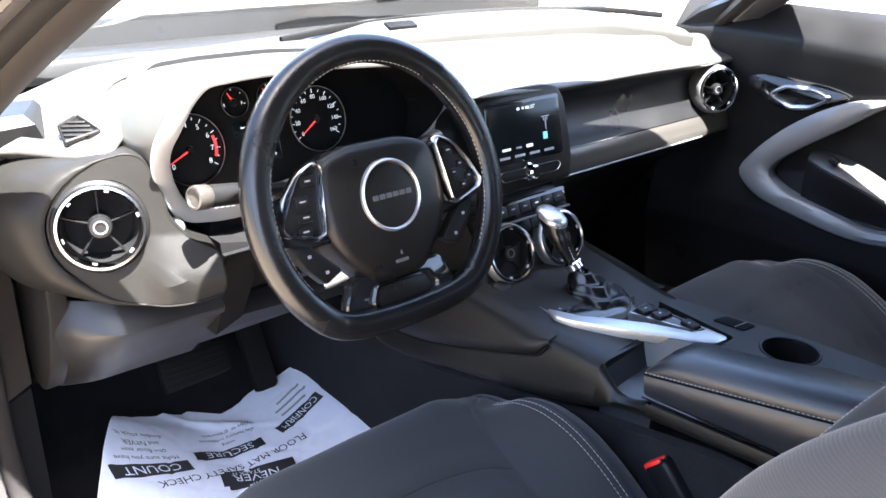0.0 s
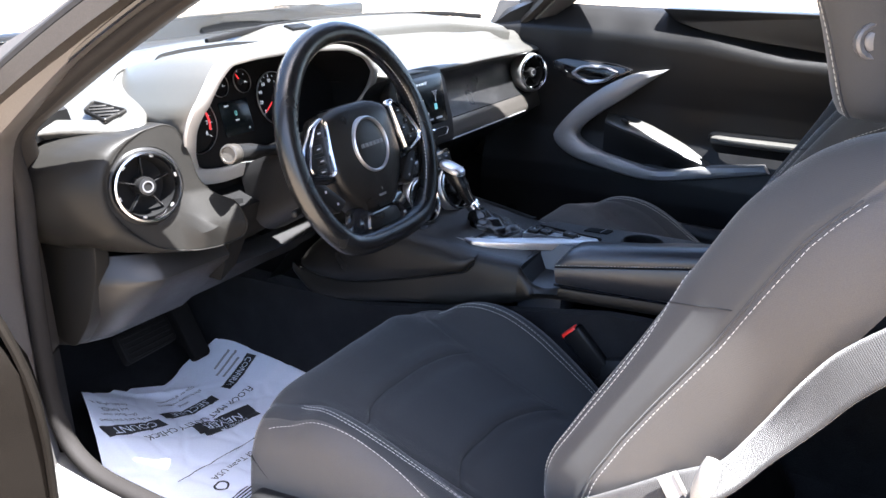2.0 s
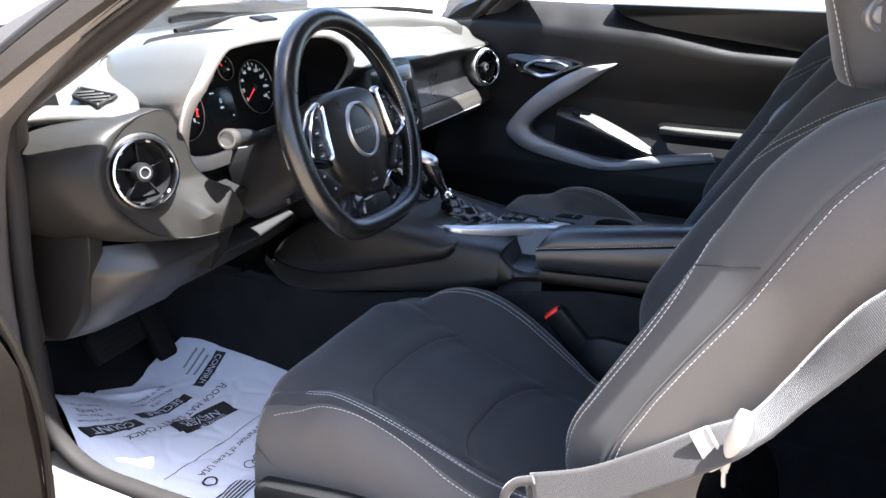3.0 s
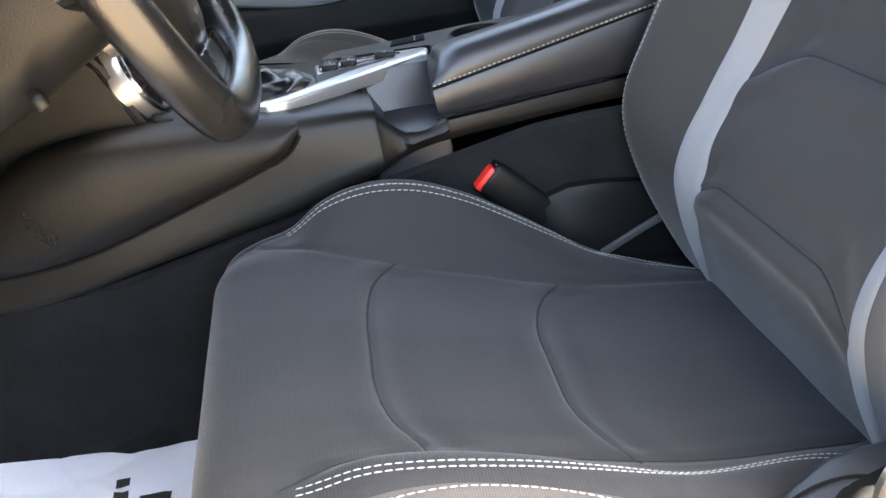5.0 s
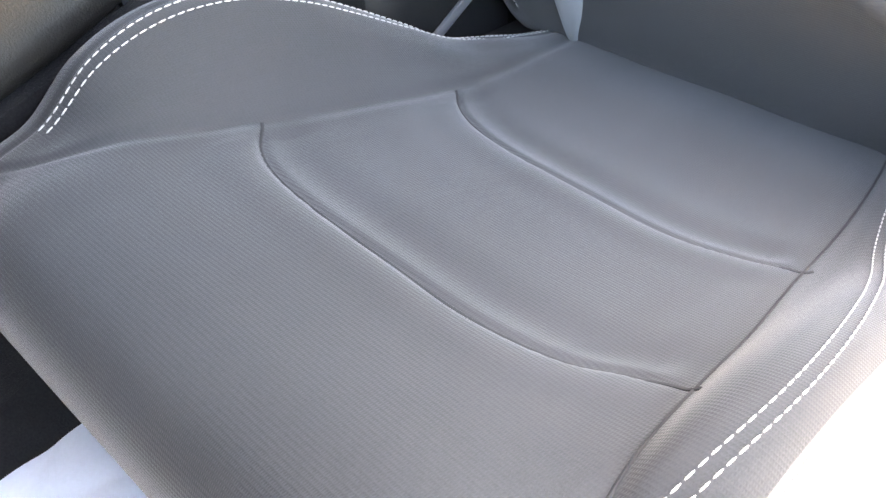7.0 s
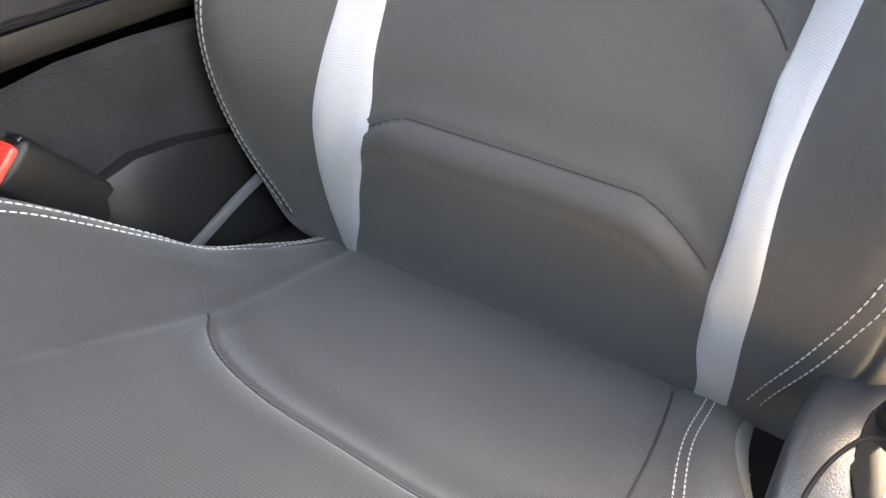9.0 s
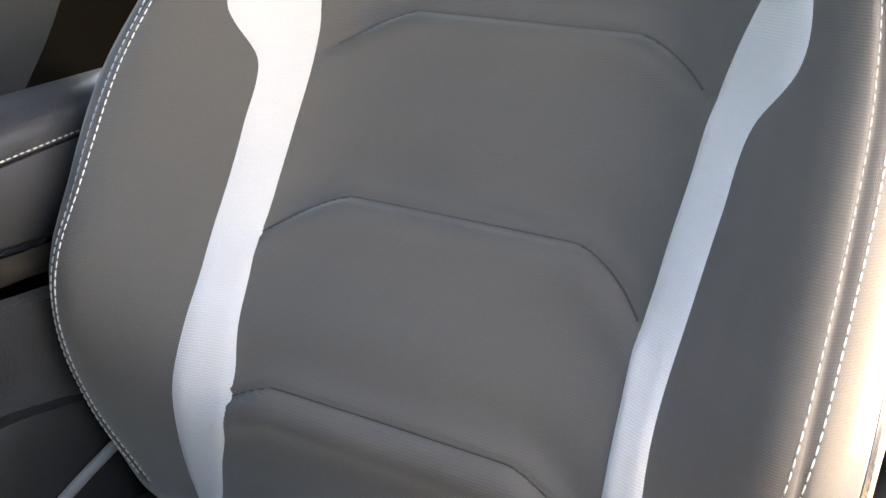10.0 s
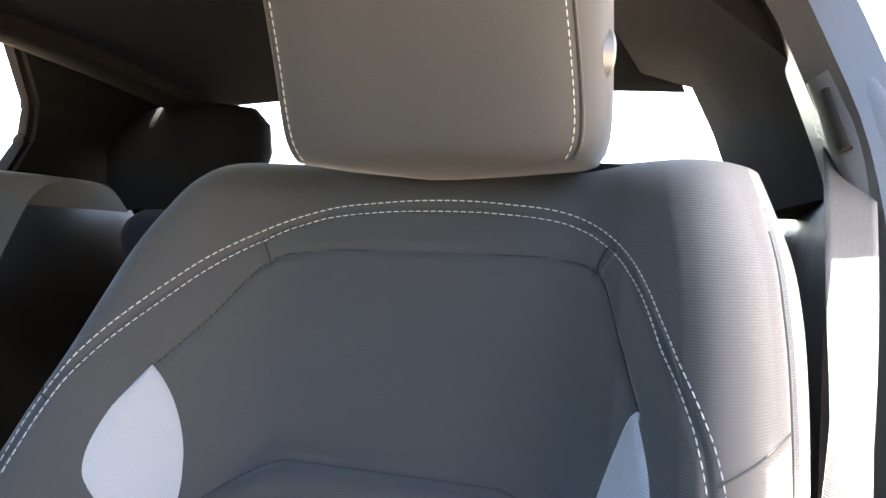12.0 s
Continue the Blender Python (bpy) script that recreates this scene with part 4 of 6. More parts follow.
for nm, a, b, mat, lab in (("dash_face", 0, cut_hi, GLOSS, "dark recessed dash face"), ("dash_strip", cut_hi, cut_lo, GREYTRIM, "satin grey dash strip"), ("glovebox_panel", cut_lo, 89, HARD, "black glovebox panel")):
    q = P[::-1][a:b + 1][::-1]
    grid_raw(nm, q, q[..., :2].copy(), HARD if nm == "dash_face" else (SATIN if nm == "dash_strip" else mat), dash, lab)
line = [(x, .5885 + .045 * (x - .48) / .56, .741 - .019 * (x - .48) / .56) for x in np.linspace(.50, 1.0, 8)]
part("dash_accent", sweep(line, oval(.0020, .0020, 8), 30), SILVER, dash, "thin bright accent line")
line = [(x, .6045 + .045 * (x - .48) / .56, .783 - .019 * (x - .48) / .56) for x in np.linspace(.50, 1.0, 8)]
part("dash_seam", sweep(line, oval(.0012, .0012, 6), 30), GLOSS, dash)


def vent(parent, at, out, up=(0, 0, 1), r=.054, name="air_vent", sleeve=False):
    """Round vent: bright ring, dark bowl, blades and a centre knob."""
    m = frame_m(at, Vector(up).cross(Vector(out)), out)
    bowl = part(name, lathe([(r * .86, .0), (r * .84, -.006), (r * .80, -.020), (r * .74, -.034), (0, -.036)], 56, m), MATTE, parent, "round air vent with dark bowl")
    part("vent_ring", lathe([(r * .84, -.004), (r * .86, .006), (r * .91, .0105), (r * .97, .010), (r * 1.0, .004), (r * 1.0, -.010)], 64, m), RINGMETAL, bowl, "chrome vent ring")
    if sleeve:
        part("vent_sleeve", lathe([(r * 1.0, .006), (r * 1.04, .004), (r * 1.08, -.004), (r * 1.10, -.018), (r * 1.10, -.034)], 64, m), SILVER, bowl, "satin silver vent sleeve")
    else:
        part("vent_bezel", lathe([(r * 1.0, .001), (r * 1.05, .000), (r * 1.12, -.006), (r * 1.14, -.014)], 64, m), HARD, bowl)
    for k in range(5):
        a = math.radians(90 + 72 * k)
        part("vent_blade", rbox((r * .62, .0020, .010), .0008, 2, m @ pose(0, 0, -.014, 0, 0, math.degrees(a)) @ pose(r * .50, 0, 0)), HARD, bowl)
    part("vent_knob", lathe([(r * .27, -.024), (r * .27, -.002), (r * .24, .003), (r * .16, .004), (r * .15, .0025), (0, .002)], 32, m), HARD, bowl, "black vent knob")
    part("knob_ring", lathe([(r * .125, .0025), (r * .125, .0042), (r * .165, .0042), (r * .165, .0025)], 32, m), GREYTRIM, bowl)
    for k in range(6):
        a = math.radians(15 + 60 * k)
        part("vent_notch", rbox((.003, .006, .002), .0006, 1, m @ pose(0, 0, .0045, 0, 0, math.degrees(a)) @ pose(r * .845, 0, 0)), SILVER, bowl)
    return bowl


# left pod round the outer vent
VL = Vector((-.285, .645, .816))
vout = Vector((-.34, -1, .16)).normalized()
pm = frame_m(VL, Vector((0, 0, 1)).cross(vout), vout)
shape = [(.033, .084), (-.018, .066), (-.048, .036), (-.059, .004), (-.054, -.030), (-.030, -.062), (.000, -.088), (.030, -.100), (.062, -.105), (.131, -.099), (.136, -.075), (.130, -.042), (.098, -.026), (.078, .000), (.066, .050), (.055, .078)]
shape = smooth_poly(shape, .010, 4)
ang = np.array([math.atan2(p[1], p[0]) for p in shape])
rad = np.array([math.hypot(*p) for p in shape])
o = np.argsort(ang)
th = np.linspace(-math.pi, math.pi, 160, endpoint=False)
rt = np.interp(th, ang[o], rad[o], period=2 * math.pi)
spread = np.interp(np.degrees(th), [-180, -135, -100, -75, -55, 0, 80, 100, 135, 160, 180], [1, 1, .55, .22, .12, .10, .10, .30, .85, 1, 1])


def facet(x, y):
    """The flat shelf on the column side of the vent, tilted up, with a crease along its foot."""
    k = min(1, max(0, (x - .040) / .030))
    up = min(1, max(0, (-.018 - y) / .058)) if y > -.076 else max(0, 1 - (-.076 - y) / .070)
    return .024 * k * up


rings = [[pm @ Vector((.054 * math.cos(a), .054 * math.sin(a), -.004)) for a in th]]
for f in (.10, .25, .42, .60, .78, .92, 1.0):
    ring = []
    for a, r in zip(th, rt):
        q = .054 + (max(r, .058) - .054) * f
        x, y = q * math.cos(a), q * math.sin(a)
        ring.append(pm @ Vector((x, y, -.002 + facet(x, y))))
    rings.append(ring)
part("vent_face", loft(rings, True, False), POD, dash, "black flat panel round the outer vent", 25)
rings = []
for off, dep in ((.0, -.003), (.002, .004), (.008, .006), (.016, .003), (.026, -.008), (.036, -.028), (.043, -.058), (.046, -.10), (.044, -.15), (.036, -.20)):
    ring = []
    for a, r, w in zip(th, rt, spread):
        r = max(r, .058)
        q = r + off * w
        x, y = q * math.cos(a), q * math.sin(a)
        left = max(0, -math.cos(a))
        dz = dep * w - .002 * (1 - w) if dep > 0 else dep
        ring.append(pm @ Vector((x + .40 * min(0, dep) * left, y, dz + facet(r * math.cos(a), r * math.sin(a)) * max(0, 1 + dep / .03))))
    rings.append(ring)
part("vent_pod", loft(rings, True, False), POD, dash, "black rounded dash end pod", 60)
vent(dash, tuple(VL), vout, r=.052)
vent(dash, (1.040, .632, .820), (-.45, -1, .12), r=.047, sleeve=True)
# side demister grille on the dash corner
gm = frame_m((-.263, .749, .9085), (1, 0, 0), (-.14, -.07, 1))
kite = smooth_poly([(-.013, .025), (-.027, -.037), (.021, -.031), (.020, .043)], .005)
# black plate on the dash stands in for shade inside the grille
part("demister_plate", slab(kite, -.003, .0, .0003, gm), GLOSS, dash, "dark plate standing in for the demister grille opening")
part("demister_frame", frame_plate(kite, .0040, -.002, .0040, gm), POD, dash, "black demister grille")
for h, wide in ((.10, .030), (.33, .040), (.56, .036), (.78, .024)):
    part("demister_slat", rbox((wide, .0035, .003), .0008, 2, gm @ pose(-.010 + .024 * h, -.030 + .062 * h, .0016, 24, 0, -42)), POD, dash)
# corner sail piece at the pillar foot
part("corner_trim", loft([[(-.352, .785, .872), (-.289, .783, .890), (-.264, .855, .900), (-.345, .880, .880)], [(-.350, .778, .912), (-.300, .777, .915), (-.266, .856, .920), (-.345, .880, .915)], [(-.345, .790, .926), (-.309, .788, .926), (-.275, .852, .929), (-.340, .872, .926)]]), HARD, dash, "grey plastic cover at the pillar foot")

# knee panel under the column, with a crease and a rounded end, and the dark recess beside it
ridge = [(.668, .706), (.652, .690), (.643, .679), (.6385, .671), (.642, .663), (.690, .614), (.737, .569), (.757, .551), (.775, .541), (.86, .535)]
rows = []
for x, back, fall in ((-.340, .110, 0), (-.328, .070, 0), (-.312, .034, 0), (-.277, .002, 0), (-.270, 0, 0), (-.21, 0, .001), (-.136, 0, .003), (-.132, .012, .003)):
    rows.append([(x, y + back * (1 - .6 * i / 9), z - fall + .005 * (i > 5) * (x + .278)) for i, (y, z) in enumerate(ridge)])
part("knee_panel", loft(rows, False, False), KNEE, dash, "dark plastic lower dash panel", 30)
rows = []
for x, z1 in ((-.130, .619), (-.06, .616), (.02, .612), (.11, .612), (.20, .616)):
    rows.append([(x, .74, z1 + .012), (x, .715, z1), (x, .708, z1 - .008), (x, .730, z1 - .034), (x, .757, .557 + .06 * max(0, x)), (x, .775, .549), (x, .86, .545)])
part("knee_rail", loft(rows, False, False), KNEE, dash, "dark plastic lower rail of the dash", 30)
# panel added in the dark behind the wheel, keeps sun off the mat
part("column_filler", loft([[(x, .745, .628), (x, .650, .690), (x, .628, .742), (x, .70, .760), (x, .765, .650)] for x in (-.135, -.08, -.02, .04)]), MATTE, dash, "dark panel added under the steering column to block a sun spot")
part("column_bracket", loft([[(-.136, .640, .760), (-.096, .640, .752), (-.096, .70, .752), (-.136, .70, .760)], [(-.132, .636, .70), (-.090, .636, .70), (-.090, .70, .70), (-.132, .70, .70)], [(-.146, .652, .622), (-.100, .660, .634), (-.100, .71, .634), (-.146, .71, .622)]]), MATTE, dash, "black bracket beside the column")
m = Matrix(((0, 0, -1, -.338), (1, 0, 0, 0), (0, 1, 0, 0), (0, 0, 0, 1)))
part("dash_end_cap", slab(smooth_poly([(.70, .74), (.82, .74), (.83, .60), (.815, .552), (.775, .548), (.735, .60), (.705, .68)], .02), -.02, .004, .004, m), POD, dash, "black recessed dash end panel")
part("ignition_knob", lathe([(0, .016), (.007, .0155), (.0095, .012), (.0100, .0), (.0125, -.004), (.013, -.01)], 28, frame_m((-.190, .650, .792), (1, 0, 0), (-.2, -1, .2))), SILVER, dash, "small silver dash knob")

# ---------------------------------------------------------------- instrument binnacle
hood_pts = [(.20, .812), (.238, .846), (.252, .885), (.236, .925), (.190, .962), (.115, .985), (.0, .994), (-.115, .994), (-.172, .990), (-.193, .966), (-.214, .915), (-.214, .885), (-.196, .838), (-.168, .800), (-.11, .790), (.10, .796)]
HP = smooth_poly(hood_pts, .022, 4)


def lean(z):
    return .585 + (z - .90) * (-.30 if z > .90 else -.25)


rings = []
for grow, dy in ((.92, .115), (.93, .06), (.95, .030), (.985, .008), (1.0, .0), (1.018, .002), (1.035, .012), (1.05, .04), (1.05, .09), (1.0, .17), (.94, .215), (.86, .25)):
    ring = []
    for x, z in HP:
        cx, cz = .01, .895
        zz = cz + (z - cz) * grow
        fwd = .055 * max(0, min(1, (.93 - z) / .12))
        ring.append((cx + (x - cx) * grow, lean(z) + .025 + dy + fwd * .6, zz - .10 * dy * (1 if z > .9 else 0)))
    rings.append(ring)
low_side = {i for i, (x, z) in enumerate(HP) if z < .846}
start = next(i for i in low_side if i - 1 not in low_side and i)
chin = [(start + j) % len(HP) for j in range(len(low_side))]
keep = [(chin[-1] + j) % len(HP) for j in range(len(HP) - len(chin) + 2)]
hood = part("binnacle_hood", loft([[r[i] for i in keep] for r in rings[4:]], False, False), SUNVINYL, dash, "black instrument hood with satin edge", 50)
# chin and lining are blackened to stand in for shade under the hood
part("hood_chin", loft([[r[i] for i in chin] for r in rings[4:]], False, False), MATTE, hood, "hood underside, blackened for shade", 50)
part("hood_lining", loft(rings[:5], True, False), MATTE, hood, "hood lining, blackened for shade", 50)
rim = []
for x, z in HP:
    fwd = .055 * max(0, min(1, (.93 - z) / .12))
    rim.append((.01 + (x - .01) * 1.004, lean(z) + .0225 + fwd * .6, .895 + (z - .895) * 1.004))
part("binnacle_rim", sweep(rim, [(a, b) for a, b in oval(.0125, .0055, 12, 2.6)], 0, (0, 1, 0), True), RIMSATIN, hood, "satin silver binnacle rim")
cm = frame_m((.0, .700, .885), (1, 0, 0), (0, -1, .28))
part("cluster_face", slab([(x * .97, (z - .885) * .97) for x, z in HP], -.004, .0, .001, cm), MATTE, hood, "dark instrument face")


def gauge(cx, cy, r, nums, start, sweep_deg, size, needle):
    g = part("gauge", lathe([(0, .001), (r * .94, .001), (r * .955, .006), (r * .985, .0085), (r, .006), (r, 0)], 56, cm @ pose(cx, cy, .0)), MATTE, dash, "round instrument with lit figures")
    part("gauge_ring", lathe([(r * .965, .006), (r * .985, .0088), (r * 1.0, .0064)], 56, cm @ pose(cx, cy, .0003)), SILVER, g, "silver gauge ring")
    k = len(nums)
    for i, t in enumerate(nums):
        a = math.radians(start - sweep_deg * i / (k - 1))
        words(t, size, cm @ pose(cx + math.cos(a) * r * .68, cy + math.sin(a) * r * .68, .0015), LIT, g, "figure", .0001)
    for i in range(2 * k - 1):
        a = math.degrees(math.radians(start - sweep_deg * i / (2 * k - 2)))
        part("tick", rbox((r * (.12 if i % 2 == 0 else .07), .0009, .0004), 0, 1, cm @ pose(cx, cy, .0014, 0, 0, a) @ pose(r * .86, 0, 0)), LIT, g)
    part("needle", loft([[(-.004, -.0013, .003), (-.004, .0013, .003), (-.004, .0013, .0042), (-.004, -.0013, .0042)], [(r * .74, -.0004, .003), (r * .74, .0004, .003), (r * .74, .0004, .0038), (r * .74, -.0004, .0038)]], m=cm @ pose(cx, cy, 0, 0, 0, needle)), NEEDLE, g, "red needle")
    part("needle_cap", lathe([(0, .006), (.0045, .0055), (.006, .002)], 20, cm @ pose(cx, cy, 0)), HARD, g)
    return g


tach = gauge(-.140, -.012, .047, ["0", "1", "2", "3", "4", "5", "6", "7", "8"], 215, 250, .010, 205)
for i in range(12):
    a = -20 + 3.6 * i
    part("red_zone", rbox((.004, .0019, .0004), 0, 1, cm @ pose(-.140, -.012, .0016, 0, 0, a) @ pose(.0375, 0, 0)), NEEDLE, tach)
speedo = gauge(.060, .000, .047, ["0", "20", "40", "60", "80", "100", "120", "140", "160"], 215, 250, .0085, 215)
for cx, nums in ((-.066, ["E", "", "F"]), (-.012, ["C", "", "H"])):
    g = gauge(cx, .040, .020, nums, 190, 200, .006, 118)
disp = part("driver_display", slab(smooth_poly([(-.052, -.045), (.016, -.045), (.016, .012), (-.052, .012)], .003), 0, .002, .0005, cm @ pose(-.022, 0, 0)), SCREEN, dash, "small lit driver display")
words("0", .012, cm @ pose(-.040, -.010, .0024), TEAL, disp, "figure")
words("MPH", .004, cm @ pose(-.040, -.021, .0024), LIT, disp, "lettering")
words("P", .0055, cm @ pose(-.016, -.038, .0024), LIT, disp, "lettering")
words("Speed", .004, cm @ pose(-.058, .005, .0024), LIT, disp, "lettering")

# ---------------------------------------------------------------- centre stack
sm = frame_m((XC, .590, .838), (1, 0, 0), (-.06, -1, .22))
so = smooth_poly([(-.098, -.092), (.100, -.092), (.106, -.05), (.100, .040), (.085, .066), (.055, .072), (-.055, .074), (-.088, .066), (-.102, .040)], .012, 5)
stack = part("screen_housing", slab(so, -.07, .004, .008, sm), SOFT, dash, "black screen housing with rounded top")
part("screen_surround", slab(smooth_poly([(-.082, -.046), (.082, -.046), (.082, .054), (-.082, .054)], .008), .003, .0055, .0012, sm), GLOSS, stack)
scr = part("screen", slab(smooth_poly([(-.074, -.040), (.074, -.040), (.074, .047), (-.074, .047)], .003), .0055, .0062, .0003, sm), SCREEN, stack, "dark touch screen with small lit figures")
for x, y, w, h, mt in ((.046, .008, .0018, .020, INKGREY), (.041, .020, .009, .0016, INKGREY), (.051, .020, .009, .0016, INKGREY), (.042, .0165, .0016, .007, INKGREY), (.050, .0165, .0016, .007, INKGREY), (.043, -.011, .010, .012, TEAL), (-.045, -.022, .018, .004, LIT), (-.018, -.022, .012, .003, INKGREY), (.006, -.022, .014, .005, LIT)):
    part("screen_mark", rbox((w, h, .0004), 0, 1, sm @ pose(x, y, .0064)), mt, scr)
for k in range(4):
    part("screen_mark", rbox((.022, .004, .0004), 0, 1, sm @ pose(-.050 + .033 * k, -.035, .0064)), INKGREY, scr)
words("50°", .008, sm @ pose(.020, .039, .0064), LIT, scr, "lettering")
for k, w in enumerate((.006, .004, .008)):
    part("screen_mark", rbox((w, .004, .0004), 0, 1, sm @ pose(-.012 + .010 * k, .039, .0064)), LIT, scr)
# radio bar with the knob below the screen
rb = sm @ pose(.0, -.066, .004)
part("radio_bar", slab(smooth_poly([(-.060, -.006), (.060, -.006), (.070, .004), (.064, .010), (-.064, .010), (-.070, .004)], .004), 0, .006, .002, rb), HARD, stack, "black radio button bar")
part("bar_edge", frame_plate(smooth_poly([(-.060, -.006), (.060, -.006), (.070, .004), (.064, .010), (-.064, .010), (-.070, .004)], .004), .0014, .005, .0072, rb), SILVER, stack, "thin silver bar edge")
part("radio_knob", lathe([(0, .020), (.009, .0195), (.0115, .017), (.012, .004), (.0145, .002)], 36, rb @ pose(0, .002, .0)), CHROME, stack, "chrome radio knob")
part("knob_face", lathe([(0, .0203), (.0085, .0202)], 28, rb @ pose(0, .002, .0002)), HARD, stack)
# climate key row and its ledge
km = frame_m((XC, .575, .715), (1, 0, 0), (0, -1, .55))
keys = part("climate_panel", slab(smooth_poly([(-.10, -.020), (.10, -.020), (.108, .016), (-.108, .016)], .006), -.03, .0, .003, km), GLOSS, dash, "gloss black climate key panel")
for k in range(7):
    part("climate_key", rbox((.0265, .018, .002), .0006, 2, km @ pose(-.084 + .028 * k, .0, .0)), HARD, keys)
    part("key_mark", rbox((.008, .0022, .0004), 0, 1, km @ pose(-.084 + .028 * k, .001, .0012)), LIT if k in (1, 4) else INKGREY, keys)
part("key_ledge", rbox((.205, .004, .006), .0015, 2, km @ pose(0, -.019, .001)), GREYTRIM, keys, "thin silver ledge")
st = loft([[(XC - .115, .62, .74), (XC + .115, .62, .74), (XC + .12, .80, .74), (XC - .12, .80, .74)], [(XC - .112, .575, .69), (XC + .112, .575, .69), (XC + .12, .80, .69), (XC - .12, .80, .69)],
           [(XC - .118, .545, .62), (XC + .118, .545, .62), (XC + .125, .80, .62), (XC - .125, .80, .62)], [(XC - .12, .53, .585), (XC + .12, .53, .585), (XC + .125, .80, .585), (XC - .125, .80, .585)]])
bmesh.ops.bevel(st, geom=st.edges[:], offset=.008, segments=3, affect="EDGES")
part("stack_base", st, HARD, dash, "black lower centre stack")
vent(dash, (XC - .060, .548, .655), (-.08, -1, .42), r=.047, sleeve=True)
vent(dash, (XC + .060, .544, .655), (-.08, -1, .42), r=.047, sleeve=True)
for k in (-1, 1):
    part("stack_button", rbox((.016, .022, .006), .002, 2, frame_m((XC + k * .009, .562, .690), (1, 0, 0), (0, -1, .45))), HARD, dash)

# hidden box added to keep sunlight from passing through the dash
part("dash_light_block", rbox((1.44, .34, .22), .02, 2, pose(XC, .920, .772)), MATTE, dash, "unseen dark box that blocks sunlight inside the dashboard")

# raised shelf under the windscreen, with a step towards the cabin
led = curve3([(.20, .868, .938), (.30, .858, .942), (.40, .850, .943), (.52, .845, .942), (.652, .832, .941), (.80, .818, .939), (.869, .796, .937), (.93, .750, .929), (.985, .708, .922), (1.03, .70, .918)], 40)
rows = []
for x, y, z in led:
    h = .022 * min(1, max(0.05, (x - .20) / .14)) * min(1, max(.2, (1.05 - x) / .05))
    f = .958 - .20 * max(0, (x - .70) / .35) ** 2
    rows.append([(x, y + .004, z - .03), (x, y, z + h * .2), (x, y + .002, z + h * .75), (x, y + .008, z + h), (x, y + .030, z + h + .004), (x, max(y + .05, f), z + h + .010), (x, max(y + .06, f + .02), z - .03)])
shelf = part("dash_shelf", loft(rows), SUNVINYL, dash, "pale sunlit upper dash shelf", 50)
part("shelf_edge", sweep([(.16, .945, .956), (.315, .944, .969), (.588, .951, .972), (.758, .931, .970), (.958, .862, .964), (1.05, .80, .955)], oval(.005, .006, 8, 3), 40), MATTE, dash, "black strip at the windscreen foot")
for k in range(5):
    part("defrost_slat", rbox((.062, .003, .006), .001, 2, pose(.368 + .004 * k, .874 + .0085 * k, .9705 + .0006 * k, 10, 0, -3)), HARD, shelf)

# ---------------------------------------------------------------- steering wheel and column
wheel = thing("steering_wheel", "black leather flat-bottomed steering wheel with chrome ringed hub", "steering wheel", (0, .466, .849))
wm = frame_m((0, .4655, .849), (1, 0, 0), (0, -.94, .342))


def rim_point(a):
    x, y = .1765 * math.cos(a), .1765 * math.sin(a)
    lo = -.158
    if y < lo + .03:
        t = (lo + .03 - y)
        y = lo + .03 - .03 * (1 - math.exp(-t / .03))
    return Vector((x, y, 0))


def rim_part(a0, a1, n, name, mat, k=1.0, label=""):
    rings = []
    for i in range(n + 1):
        a = math.radians(a0 + (a1 - a0) * i / n)
        p = rim_point(a)
        d = (rim_point(a + .01) - rim_point(a - .01)).normalized()
        out = Vector((d.y, -d.x, 0))
        # thicker, thumb-shaped grips near ten and two
        deg = math.degrees(a)
        g = 1 + .10 * math.exp(-((deg - 38) / 14) ** 2) + .10 * math.exp(-((deg - 142) / 14) ** 2)
        rings.append([wm @ (p + out * u * k * g + Vector((0, 0, v * k * g))) for u, v in oval(.0175, .0165, 18, 2.3)])
    return part(name, loft(rings, True, abs(a1 - a0) < 359), mat, wheel, label, 60)


for a0, a1 in ((49, 131), (131.6, 219), (219.6, 320.4), (321, 408.4)):
    rim_part(a0, a1, 50, "rim_section", LEATHER if not 219 < a0 < 300 else LEATHER, 1.0, "black leather rim section")
for a in (48.7, 131.3, 219.3, 320.7):
    rim_part(a - .30, a + .30, 2, "rim_seam", GLOSS, 1.002)
# baseball stitching along the inner edge of the rim
pts, nr = [], []
for i in range(240):
    a = math.radians(-35 + 250 * i / 239)
    p = rim_point(a)
    inw = -p.normalized()
    pts.append(wm @ (p + inw * .0160 + Vector((0, 0, .0045))))
    nr.append((wm.to_3x3() @ (inw + Vector((0, 0, .35)))).normalized())
for k, ln in ((-.0026, .0042), (.0026, .0042)):
    off = np.array([tuple(wm.to_3x3() @ Vector((0, 0, k))) for _ in pts])
    stitches("rim_stitching", np.array([tuple(p) for p in pts]) + off, np.array([tuple(q) for q in nr]), wheel, ln, .0022, .0007, .0005, label="grey rim stitching")
# hub pad
pad_o = smooth_poly([(-.088, .052), (-.045, .066), (.045, .066), (.088, .052), (.096, .015), (.094, -.036), (.078, -.066), (.038, -.110), (-.038, -.110), (-.078, -.066), (-.094, -.036), (-.096, .015)], .02, 5)
pad = part("airbag_pad", slab(pad_o, -.040, .004, .014, wm, .010), SOFT, wheel, "black soft airbag pad", 60)
part("emblem_ring", lathe([(.0395, .010), (.0405, .0165), (.0425, .0182), (.0445, .0165), (.0455, .010)], 64, wm @ pose(0, -.004, -.002)), SILVER, pad, "satin chrome hub ring")
part("emblem_face", lathe([(0, .0150), (.030, .0140), (.040, .0120)], 48, wm @ pose(0, -.004, -.001)), SOFT, pad)
